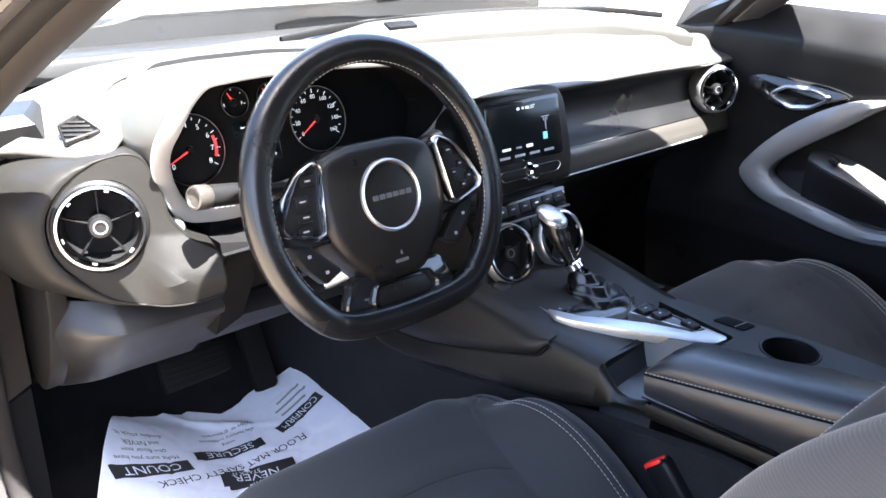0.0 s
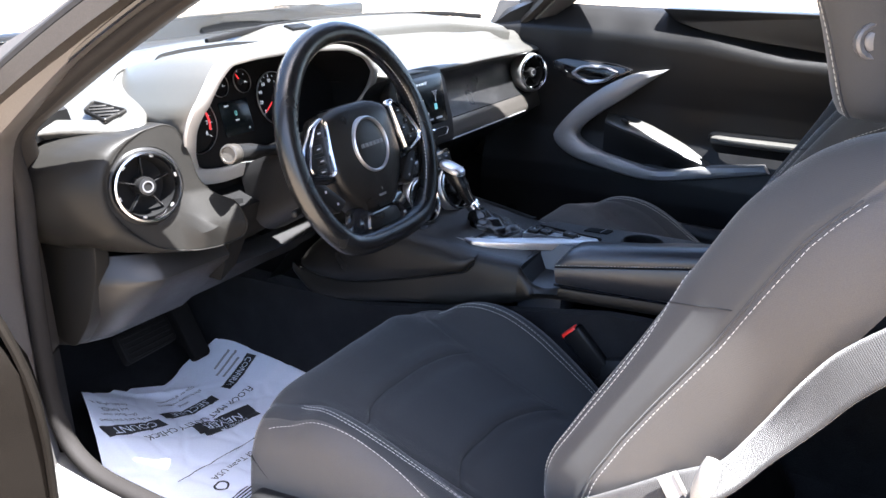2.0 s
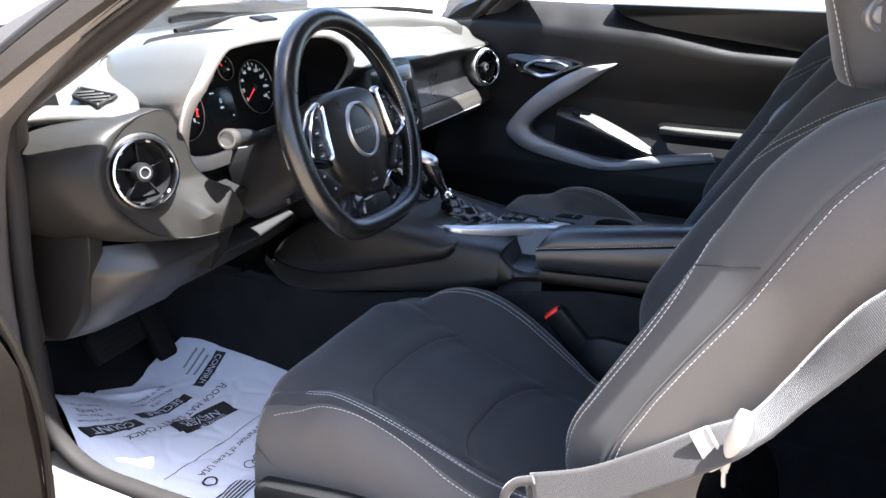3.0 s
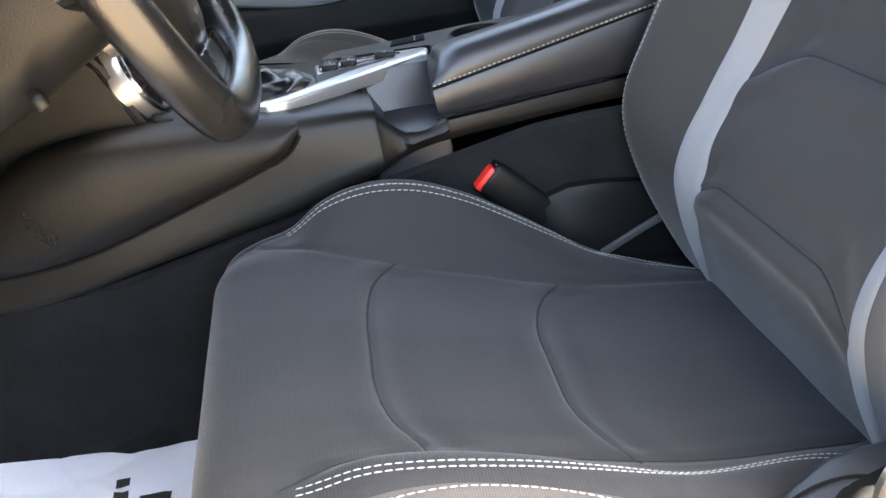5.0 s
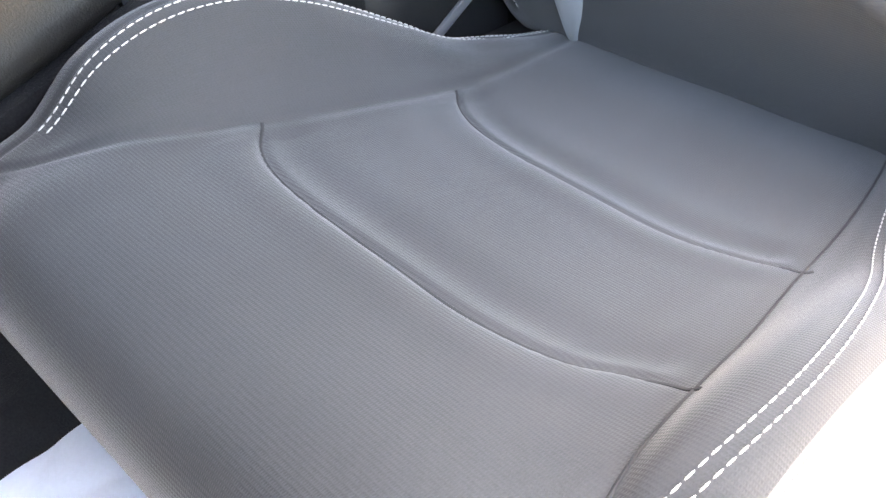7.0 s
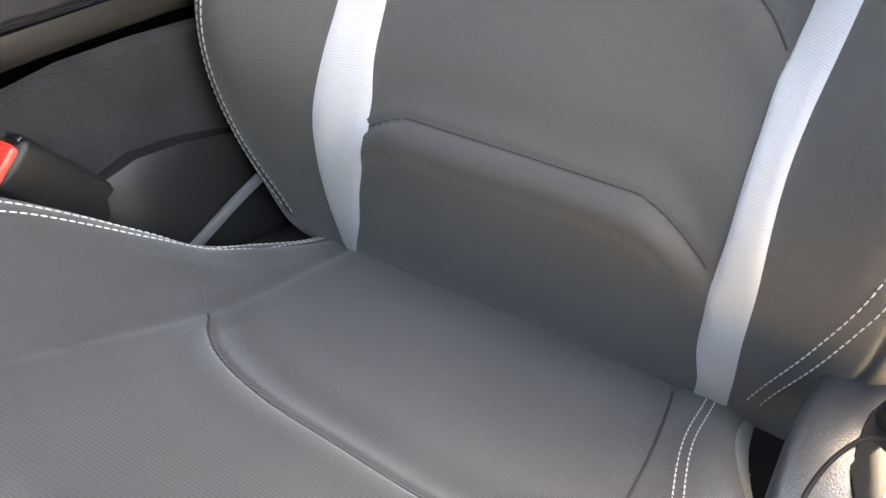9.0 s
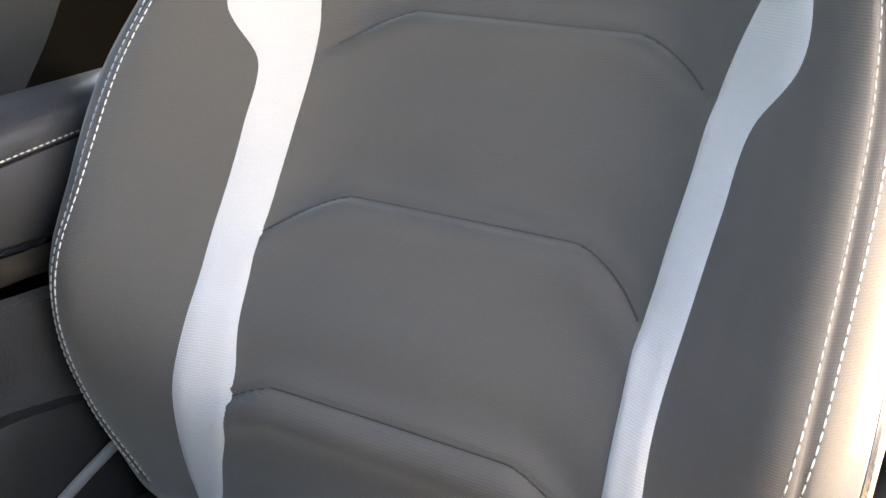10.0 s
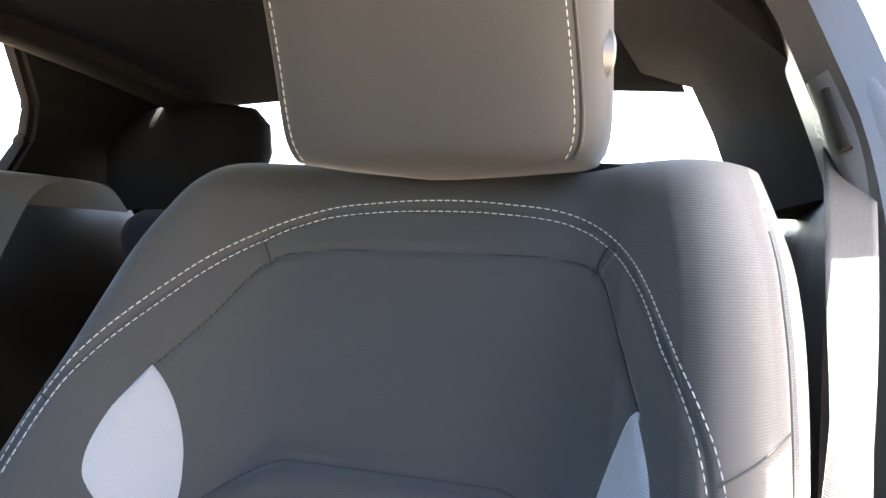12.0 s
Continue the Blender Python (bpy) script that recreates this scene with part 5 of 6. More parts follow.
for k in range(6):
    part("emblem_bar", rbox((.0086, .0062, .0010), .0010, 2, wm @ pose(-.0255 + .0102 * k, -.004, .0148 - .000022 * (k - 2.5) ** 2)), GREYTRIM, pad, "small satin emblem bar")
part("airbag_mark", rbox((.003, .008, .0004), .0002, 1, wm @ pose(0, -.075, .0085)), GREYTRIM, pad)
part("airbag_mark", rbox((.020, .0045, .0004), .0002, 1, wm @ pose(0, -.086, .0065)), GREYTRIM, pad)
# side spokes with bright framed key panels
for s in (-1, 1):
    fl = Matrix.Diagonal((s, 1, 1, 1))
    arm = part("spoke", slab(smooth_poly([(.070, .040), (.125, .022), (.170, .012), (.170, -.030), (.120, -.044), (.070, -.045)], .012), -.028, -.004, .006, wm @ fl), GLOSS, wheel, "gloss black spoke")
    po = smooth_poly([(.086, .050), (.096, .057), (.120, .046), (.140, .022), (.158, -.014), (.152, -.024), (.108, -.037), (.098, -.032), (.092, .000)], .008, 4)
    part("spoke_frame", frame_plate(po, .0075, -.006, .010, wm @ fl), RINGMETAL, arm, "satin chrome key frame")
    part("key_plate", slab(inset_poly(po, .007), -.008, .003, .002, wm @ fl), HARD, arm)
    for kx, ky, w, h in ((.108, .034, .018, .012), (.120, .012, .020, .012), (.120, -.006, .020, .012), (.124, -.022, .020, .010)) if s < 0 else ((.110, .034, .015, .010), (.126, .014, .010, .010), (.113, .004, .010, .010), (.138, -.004, .010, .010), (.126, -.014, .010, .010)):
        part("wheel_key", rbox((w, h, .004), .0015, 2, wm @ fl @ pose(kx, ky, .0035)), HARD, arm)
        part("key_mark", rbox((w * .4, .0018, .0004), 0, 1, wm @ fl @ pose(kx, ky, .0057)), INKGREY, arm)
    low = part("lower_keys", slab(smooth_poly([(.146, -.034), (.118, -.040), (.080, -.078), (.106, -.090), (.128, -.066)], .006), -.020, -.004, .003, wm @ fl), HARD, arm, "black lower key pair")
    for kx, ky in ((.122, -.052), (.103, -.075)):
        part("key_mark", rbox((.005, .004, .0004), .0002, 1, wm @ fl @ pose(kx, ky, -.0036)), INKGREY, arm)
# forked lower spoke in gloss black
low = part("lower_spoke", slab(smooth_poly([(-.070, -.092), (.070, -.092), (.088, -.128), (.074, -.150), (-.074, -.150), (-.088, -.128)], .012), -.022, -.004, .006, wm), GLOSS, wheel, "gloss black lower spoke")
part("spoke_plate", frame_plate(smooth_poly([(-.045, -.106), (.045, -.106), (.056, -.128), (.046, -.142), (-.046, -.142), (-.056, -.128)], .006), .006, -.006, .004, wm), GLOSS, low)
part("spoke_inlay", slab(smooth_poly([(-.036, -.112), (.036, -.112), (.044, -.128), (.036, -.137), (-.036, -.137), (-.044, -.128)], .005), -.006, -.001, .002, wm), SOFT, low)

column = thing("steering_column", "black plastic steering column cover", "steering column", (0, .6, .75))
cols = []
for t in np.linspace(0, 1, 9):
    w, hh = .072 - .004 * t, .060 + .010 * t
    cols.append([wm @ Vector((p[0], p[1] - .012 - .02 * t, -.045 - .17 * t)) for p in oval(w, hh, 28, 3.2)])
part("column_cover", loft(cols), HARD, column, "black lower column cover")
# skirt is matte black: shade behind the wheel is put into its colour
part("column_skirt", loft([[(-.12, .692, .78), (.12, .692, .78), (.13, .72, .80), (-.13, .72, .80)], [(-.125, .688, .73), (.125, .688, .73), (.13, .72, .70), (-.13, .72, .70)], [(-.10, .70, .69), (.10, .70, .69), (.11, .74, .66), (-.11, .74, .66)]]), MATTE, column)
part("lock_cylinder", lathe([(0, .010), (.010, .009), (.0125, .004), (.013, -.01)], 28, wm @ pose(.02, -.075, -.06)), GREYTRIM, column, "small grey column lever cap")
part("tilt_lever", rbox((.045, .012, .010), .004, 3, wm @ pose(-.085, -.075, -.10, 0, 20, 0)), HARD, column, "black tilt lever")


def stalk(name, root, tip, label, mark=True):
    st = thing(name, label, "control stalk", root)
    a, b = Vector(root), Vector(tip)
    ax = (b - a).normalized()
    m = frame_m(a, ax.orthogonal(), ax)
    L = (b - a).length
    part("stalk_arm", lathe([(.0085, -.02), (.0085, L * .25), (.0115, L * .42), (.0135, L * .55), (.0140, L * .80), (.0135, L * .86)], 28, m), HARD, st, "black stalk arm")
    part("stalk_cap", lathe([(.0135, L * .855), (.0150, L * .87), (.0152, L * .97), (.0140, L), (.0115, L * 1.005), (.0105, L * .985), (0, L * .983)], 32, m), SATIN, st, "grey ribbed stalk cap")
    for k in range(4):
        part("stalk_mark", rbox((.0035, .0008, .0035), 0, 1, m @ pose(0, 0, L * (.60 + .06 * k), 0, 0, 70) @ pose(0, -.0142, 0)), LIT, st)
    return st


stalk("indicator_stalk", (-.070, .590, .835), (-.205, .562, .858), "black indicator stalk with grey cap and white marks")
stalk("wiper_stalk", (.070, .590, .835), (.190, .575, .862), "black wiper stalk beside the steering wheel")

# ---------------------------------------------------------------- centre console
console = thing("centre_console", "black plastic centre console with silver shifter plate", "car console", (XC, .3, .23))


def con_top(y):
    return float(spl([-.60, .21, .295, .38, .50, .62, .70, .75, .79], [.566, .566, .590, .597, .612, .618, .596, .552, .500], y))


def con_bot(y):
    return float(spl([-.60, .0, .15, .26, .31, .56, .70, .75, .79], [.548, .548, .542, .533, .513, .468, .447, .452, .488], y))


def con_side(y):
    return float(np.interp(y, [-.6, .0, .21, .30, .45, .60, .79], [.272, .268, .256, .250, .236, .222, .212]))


def con_half(y, top):
    e, b = con_side(y), con_bot(y)
    h = top - b
    return [(e + .040, b - .006), (e + .004, b), (e - .006, b + .005), (e - .009, b + .014), (e - .006, b + .026), (e - .002, b + h * .55), (e + .001, top - .014), (e + .006, top - .005), (e + .016, top - .001), (e + .030, top)]


def both_sides(half, y):
    return [(x, y, z) for x, z in half] + [(2 * XC - x, y, z) for x, z in half[::-1]]


part("console_front", loft([both_sides(con_half(y, con_top(y)), y) for y in np.linspace(.296, .79, 30)]), SOFT, console, "black console body", 60)
part("console_rear", loft([both_sides(con_half(y, .566), y) for y in np.linspace(-.60, .216, 20)]), SOFT, console, "black console body under the armrest", 60)
# open side bin in front of the armrest: low lip, sloping front wall, floor and inner wall
rows = []
for t in np.linspace(0, 1, 14):
    y = .216 + .080 * t
    e, b = con_side(y), con_bot(y)
    lip = .566 - .010 * math.sin(math.pi * min(1, t / .8)) + .024 * max(0, (t - .62) / .38) ** 2
    rows.append([(e + .04, y, b - .006), (e + .004, y, b), (e - .006, y, b + .005), (e - .009, y, b + .014), (e - .004, y, lip - .012), (e - .001, y, lip - .003), (e + .005, y, lip), (e + .010, y, lip - .004), (e + .014, y, lip - .014), (e + .018, y, min(lip - .02, .538))])
part("bin_lip", loft(rows, False, False), SOFT, console, "rounded lip of the side bin", 60)
part("bin_floor", loft([[(.262, .214, .548), (.40, .214, .560), (.40, .214, .50), (.262, .214, .50)], [(.262, .280, .550), (.40, .280, .566), (.40, .280, .50), (.262, .280, .50)], [(.268, .302, .588), (.40, .302, .602), (.40, .302, .50), (.268, .302, .50)]]), VINYL, console, "dark floor of the side bin")
part("bin_wall", loft([[(.352, .210, .555), (.41, .210, .555), (.41, .210, .606), (.372, .210, .606)], [(.340, .304, .560), (.41, .304, .560), (.41, .304, .606), (.360, .304, .606)]]), VINYL, console)
# padded knee panels with a recessed seam along their foot
for mir in (0, 1):
    rows, edge = [], []
    for y in np.linspace(.383, .772, 30):
        lo = float(spl([.383, .395, .43, .52, .65, .72, .772], [.586, .570, .556, .529, .498, .496, .506], y))
        hi = con_top(y) - .002
        lo = min(lo, hi - .004)
        e = con_side(y) - .003
        k = min(1, math.sqrt(max(0, (y - .383) / .03)), math.sqrt(max(0, (.772 - y) / .05)))
        rows.append([(e + .010, y, lo - .001), (e - .004 * k, y, lo), (e - .010 * k, y, lo + .004), (e - .0125 * k, y, lo + (hi - lo) * .30), (e - .0115 * k, y, lo + (hi - lo) * .62), (e - .006 * k, y, hi - .010 * k), (e + .002, y, hi - .001), (e + .022, y, hi + .003)])
        edge.append((e - .003, y, lo - .002))
    bm = loft(rows, False, False)
    part("knee_pad", mirror_bm(bm) if mir else bm, SOFT, console, "dark padded knee panel", 60)
    bm = sweep(edge, oval(.0022, .0022, 6), 40, (1, 0, 0))
    part("pad_seam", mirror_bm(bm) if mir else bm, MATTE, console)
# flat deck beside the armrest, with the cup holder let into it
cup = Vector((.461, .128, .6085))
deck = smooth_poly([(.392, -.30), (.516, -.30), (.519, .05), (.514, .14), (.492, .25), (.486, .325), (.452, .345), (.436, .20), (.396, .20)], .008, 4)
bm = bmesh.new()
hole = [(cup.x + .0385 * math.cos(2 * math.pi * i / 48), cup.y + .0385 * math.sin(2 * math.pi * i / 48)) for i in range(48)]
loops = []
for pts in (deck, hole):
    vs = [bm.verts.new((x, y, cup.z)) for x, y in pts]
    loops.append([bm.edges.new((a, b)) for a, b in zip(vs, vs[1:] + vs[:1])])
    low = [bm.verts.new((XC + .02 + (x - XC - .02) * 1.012 if pts is deck else x, y, cup.z - .05)) for x, y in pts]
    for i in range(len(vs)):
        j = (i + 1) % len(vs)
        bm.faces.new((vs[i], vs[j], low[j], low[i]))
bmesh.ops.triangle_fill(bm, use_beauty=True, edges=loops[0] + loops[1], normal=(0, 0, 1))
bm = join(bm, lathe([(.0385, -.05), (.036, -.066), (.030, -.072), (0, -.072)], 48, Matrix.Translation(cup)))
part("cup_deck", bm, SOFT, console, "black deck with a round cup holder", 30)
part("cup_ring", lathe([(.0375, -.004), (.0385, .0012), (.0410, .0016), (.0425, .0)], 56, Matrix.Translation(cup)), HARD, console)
part("deck_slot", slab(smooth_poly([(.458, .250), (.486, .244), (.492, .198), (.464, .202)], .004), -.004, .0022, .0012, Matrix.Translation((0, 0, cup.z))), MATTE, console, "small black deck cover")
part("slot_line", rbox((.028, .0015, .001), 0, 1, pose(.475, .214, cup.z + .0026, 0, 0, -8)), GREYTRIM, console)
# silver plate round the shifter
pz = .6035
gate = smooth_poly([(.292, .470), (.303, .496), (.340, .505), (.386, .488), (.424, .440), (.432, .375), (.386, .352), (.318, .372), (.290, .410)], .016, 5)
part("shifter_plate", frame_plate(gate, .0035, -.008, .0030, Matrix.Translation((0, 0, pz))), SILVER, console, "thin satin silver gate rim")
part("plate_arm", slab(smooth_poly([(.294, .436), (.284, .412), (.290, .392), (.330, .322), (.396, .212), (.402, .208), (.424, .205), (.431, .209), (.433, .350), (.428, .352), (.386, .352), (.384, .346), (.408, .250), (.405, .246), (.368, .316), (.345, .352), (.312, .392)], .004, 4), -.010, .005, .003, Matrix.Translation((0, 0, pz))), SILVER, console, "satin silver plate arm")
part("switch_panel", slab(smooth_poly([(.386, .348), (.412, .244), (.425, .240), (.428, .348)], .004), -.012, .0052, .001, Matrix.Translation((0, 0, pz))), GLOSS, console, "gloss black switch panel")
for kx, ky, w, h in ((.4075, .333, .034, .020), (.4105, .309, .030, .020), (.4165, .262, .018, .026)):
    part("console_switch", rbox((w, h, .011), .003, 3, pose(kx, ky, pz + .006, 5, 0, -6)), HARD, console, "black rocker switch")
    part("switch_mark", rbox((.005, .0022, .0004), 0, 1, pose(kx - .004, ky, pz + .0118, 5, 0, -6)), INKGREY, console)
part("gate_panel", slab(inset_poly(gate, .003), -.012, .0, .001, Matrix.Translation((0, 0, pz - .001))), GLOSS, console, "gloss black gear gate")
for k, t in enumerate("PRNDM"):
    words(t, .0065, pose(.308 + .003 * k, .468 - .013 * k, pz + .0004, 0, 0, -70), INKGREY, console, "gear_letter")
part("park_button", rbox((.032, .024, .012), .004, 3, pose(.288, .528, .612, 18, 0, 10)), HARD, console, "black parking brake switch")
# armrest lid
def lid(t):
    """Station of the lid: depth, left side, right side, foot, seam and top."""
    y = .228 - .50 * t
    r = min(1, t / .06)
    return y, .2565 + .030 * t, .352 + .070 * min(1, t / .35), .5675 + .012 * t, .602 + .085 * t, .618 + .016 * math.sqrt(r) + .075 * t


rows, seam = [], []
for t in np.linspace(0, 1, 26):
    y, e, xr, bot, mid, top = lid(t)
    q = .010 * (1 - min(1, t / .05)) ** 2
    fall = .030 * min(1, t / .30)                                  # the lid leans down to the cup holder
    rows.append([(e + .006, y - q, bot), (e, y - q * .3, bot + .006), (e - .002, y, mid - .004), (e + .0010, y, mid), (e - .001, y, mid + .004), (e + .004, y, top - .010), (e + .014, y - q * .5, top - .002), (e + .034, y - q, top + .001), (xr - .03, y - q, top - .6 * fall), (xr - .008, y - q, top - .003 - fall), (xr, y - q, top - .012 - fall), (xr, y - q, bot)])
    seam.append((e - .0012, y, mid + .0035))
arm = part("armrest_lid", loft(rows), VINYL, console, "dark blue-black padded armrest lid", 60)
stitches("armrest_stitching", curve3(seam, 90), np.tile((-1.0, 0, .2), (90, 1)), arm, .004, .002, .0007, .0005, label="white armrest stitching")
ps = np.array([(lid(t)[2] - .014, lid(t)[0], lid(t)[5] - .0034 - .030 * min(1, t / .30)) for t in np.linspace(.03, 1, 60)])
stitches("armrest_stitching", ps, np.tile((.1, 0, 1.0), (60, 1)), arm, .004, .002, .0006, .0004, label="white armrest stitching")
part("armrest_seam", sweep([(p[0] + .0005, p[1], p[2] - .0035) for p in seam], oval(.0012, .0014, 6), 26, (1, 0, 0)), MATTE, arm)
part("armrest_gap", sweep([(lid(t)[1] + .001, lid(t)[0], lid(t)[3]) for t in np.linspace(0, 1, 8)], oval(.0025, .0018, 6), 20, (1, 0, 0)), GLOSS, console)

shifter = thing("gear_shifter", "black leather gear shifter with silver cap and gaiter", "gear shifter", (.40, .44, .60))
ax = [(.405, .435, .600), (.398, .455, .625), (.392, .470, .646), (.386, .482, .664), (.381, .494, .685), (.378, .504, .704), (.376, .509, .716)]
rads = [(.016, .016), (.0145, .0145), (.0125, .0125), (.0140, .0150), (.0165, .0190), (.0190, .0250), (.0192, .0262)]
c = curve3(ax, 30)
q = np.linspace(0, 6, 30)
rings = []
for p, t in zip(c, q):
    a, b = np.interp(t, range(7), [r[0] for r in rads]), np.interp(t, range(7), [r[1] for r in rads])
    rings.append([Vector(p) + Vector((u, v * .95, v * .30)) for u, v in oval(a, b, 28, 2.6)])
part("knob", loft(rings), LEATHER, shifter, "black leather shift knob", 60)
top = []
for k, dz in ((1.0, -.004), (1.04, .000), (1.02, .004), (.88, .0075), (.5, .0095), (.02, .010)):
    top.append([Vector((.376, .509, .718 + dz)) + Vector((u * k, v * .95 * k, v * .30 * k)) for u, v in oval(.0194, .0266, 28, 2.6)])
part("knob_cap", loft(top), SILVER, shifter, "silver knob cap", 60)
part("collar", lathe([(.0130, -.007), (.0152, -.005), (.0152, .005), (.0135, .007)], 32, frame_m((.393, .468, .643), (1, 0, 0), (-.25, .5, .8))), CHROME, shifter, "chrome collar")
stp = np.array([(p[0] - .002, p[1] - .0155 * (1 + .5 * max(0, (t - 3) / 3)), p[2] - .004) for p, t in zip(c, q) if t > 2.2])
stitches("knob_stitching", stp, np.tile((-.2, -1, .3), (len(stp), 1)), shifter, .0035, .0018, .0006, .0005)
rings = []
for k in range(16):
    t = k / 15
    cx, cy, cz = .396 + .012 * t, .462 - .040 * t, .636 - .036 * t
    w = .0135 + .036 * t ** 1.3
    rings.append([Vector((cx + (w * (1 + .10 * math.sin(6 * a + 5 * t) * (t > .1))) * math.cos(a), cy + (w * 1.25 * (1 + .10 * math.sin(5 * a + 9 * t) * (t > .1))) * math.sin(a), cz + .004 * math.sin(18 * t) * (t < .95))) for a in np.linspace(0, 2 * math.pi, 40, endpoint=False)])
part("gaiter", loft(rings, True, False), LEATHER, shifter, "creased black leather gaiter", 70)

# ---------------------------------------------------------------- passenger door
door = thing("passenger_door", "black moulded passenger door with grey pull trim", "car door", (1.15, .2, .35))
zp = [.30, .42, .50, .56, .60, .66, .75, .82, .86, .905, .922, .932, .960, .980, .990, .994]
xp = [1.135, 1.112, 1.100, 1.106, 1.120, 1.140, 1.140, 1.132, 1.129, 1.127, 1.128, 1.134, 1.155, 1.172, 1.186, 1.215]
zz, yy = np.linspace(.30, .994, 110), np.linspace(-.46, .79, 60)
P = np.zeros((110, 60, 3))
s = np.array(zp)
for i, z in enumerate(zz):
    for j, y in enumerate(yy):
        drop = float(np.interp(y, [-.46, 0, .20, .34, .50], [.060, .043, .009, .0, -.008])) * min(1, max(0, (z - .80) / .10))
        x = float(np.interp(min(z + drop, .994), zp, xp))
        x += -.03 * max(0, (y - .58) / .2) ** 2
        P[i, j] = (x, y, z + .012 * max(0, (.30 - y)) * (z > .95))
grid_raw("door_panel", P, P[..., 1:].copy(), HARD, door, "black moulded door panel")
part("door_skin", rbox((.03, 1.25, .74), .01, 2, pose(1.228, .165, .62)), PAINT, door, "dark painted outer door skin")
yz = Matrix(((0, 0, -1, 0), (-1, 0, 0, 0), (0, 1, 0, 0), (0, 0, 0, 1)))       # x of the outline runs to the rear, seen from inside
def dm(x, y0, z0):
    return Matrix.Translation((x, y0, z0)) @ yz
# upper dark block at the belt line
blk = smooth_poly([(-.33, .998), (-.29, .968), (-.22, .948), (-.08, .930), (.20, .905), (.44, .895), (.44, 1.008), (.2, 1.008)], .012)
part("belt_block", slab(blk, -.06, .012, .008, dm(1.150, 0, 0)), HARD, door, "black belt line block")
# handle plate with bright pull
hp = smooth_poly([(-.615, .842), (-.575, .856), (-.43, .850), (-.375, .838), (-.45, .800), (-.50, .786), (-.55, .796)], .02)
plate = part("handle_plate", slab(hp, -.018, .006, .003, dm(1.119, 0, 0)), GLOSS, door, "gloss black handle plate")
hq = smooth_poly([(-.552, .818), (-.520, .842), (-.455, .846), (-.412, .832), (-.455, .800), (-.500, .792)], .014)
part("door_pull", frame_plate(hq, .011, .002, .016, dm(1.117, 0, 0)), SILVER, plate, "chrome door pull")
part("pull_well", slab(inset_poly(hq, .010), -.002, .0035, .001, dm(1.1165, 0, 0)), GLOSS, plate)
part("lock_switch", rbox((.006, .030, .018), .003, 2, pose(1.112, .585, .832, 12)), HARD, plate, "black lock switch")
# bent grey trim bar
outer = [(.291, .848), (.385, .827), (.475, .773), (.559, .688), (.582, .643), (.546, .607), (.426, .573), (.297, .559), (.147, .585), (.006, .615)]
inner = [(.309, .833), (.395, .767), (.470, .711), (.508, .675), (.517, .652), (.489, .630), (.380, .603), (.284, .588), (.165, .614), (.022, .634)]
rows = []
for (y1, z1), (y2, z2), t in zip(curve3(outer, 70), curve3(inner, 70), np.linspace(0, 1, 70)):
    x = float(np.interp(t, [0, .15, .45, .75, 1], [1.120, 1.098, 1.084, 1.092, 1.106]))
    rows.append([(x + .040, y1, z1), (x + .006, y1, z1), (x, y1 * .86 + y2 * .14, z1 * .86 + z2 * .14), (x - .002, (y1 + y2) / 2, (z1 + z2) / 2), (x + .003, y1 * .12 + y2 * .88, z1 * .12 + z2 * .88), (x + .009, y2, z2), (x + .040, y2, z2)])
part("trim_bar", loft(rows), DOORTRIM, door, "satin grey bent trim band", 35)
# armrest wedge behind the band; sunlight on its narrow top is put into the colour
rows, side = [], []
for t in np.linspace(0, 1, 20):
    y = .445 - .29 * t
    far, near = float(spl([0, .3, .6, 1], [.717, .708, .676, .622], t)), float(spl([0, .3, .6, 1], [.700, .682, .655, .614], t))
    w = .030 * math.sin(min(1, t * 3 + .15) * math.pi / 2) * (1 if t < .75 else 1 - 2.4 * (t - .75))
    rows.append([(1.150, y, far + .002), (1.138, y, far), (1.128 - w, y, near + .003), (1.124 - w, y, near - .002), (1.126 - w, y, near - .008)])
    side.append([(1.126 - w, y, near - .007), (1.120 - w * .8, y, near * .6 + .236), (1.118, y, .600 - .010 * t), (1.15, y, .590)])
part("door_armrest", loft(rows, False, False), SUNVINYL, door, "padded black door armrest top, coloured pale for sunlight", 50)
part("armrest_side", loft(side, False, False), HARD, door, "side of the door armrest, coloured dark for shade", 50)
part("window_switch", rbox((.018, .022, .012), .003, 3, pose(1.108, .385, .708, 20)), HARD, door, "black window switch")
# rear pocket with its ledge
pk = smooth_poly([(-.175, .692), (-.155, .704), (.34, .712), (.34, .630), (-.12, .636), (-.16, .655)], .02)
part("pocket_recess", slab(pk, -.008, .003, .002, dm(1.139, 0, 0)), HARD, door, "dark door pocket recess")
# ledge gets the pale vinyl too, with sunlight put into its colour
part("pocket_ledge", sweep([(1.128, .152, .683), (1.112, .12, .686), (1.108, .0, .688), (1.108, -.20, .690), (1.115, -.34, .69)], oval(.018, .010, 12, 3), 30), SUNVINYL, door, "rounded door pull ledge, coloured pale for sunlight")
part("map_pocket", sweep([(1.10, .40, .38), (1.075, .30, .40), (1.070, .0, .405), (1.085, -.30, .40)], oval(.022, .060, 14, 2.6), 24), HARD, door, "black lower map pocket")
# inner mirror base trim
part("mirror_trim", loft([[(1.10, .80, .90), (1.155, .62, .975), (1.20, .62, .985), (1.17, .84, .92)], [(1.10, .78, .935), (1.145, .63, 1.0), (1.18, .64, 1.01), (1.15, .80, .96)], [(1.105, .74, .965), (1.12, .67, 1.0), (1.14, .67, 1.01), (1.13, .74, .98)]]), HARD, door, "black mirror corner trim")
mirror = thing("door_mirror", "dark exterior door mirror outside the passenger window", "door mirror", (1.32, .62, 1.0))
hs = []
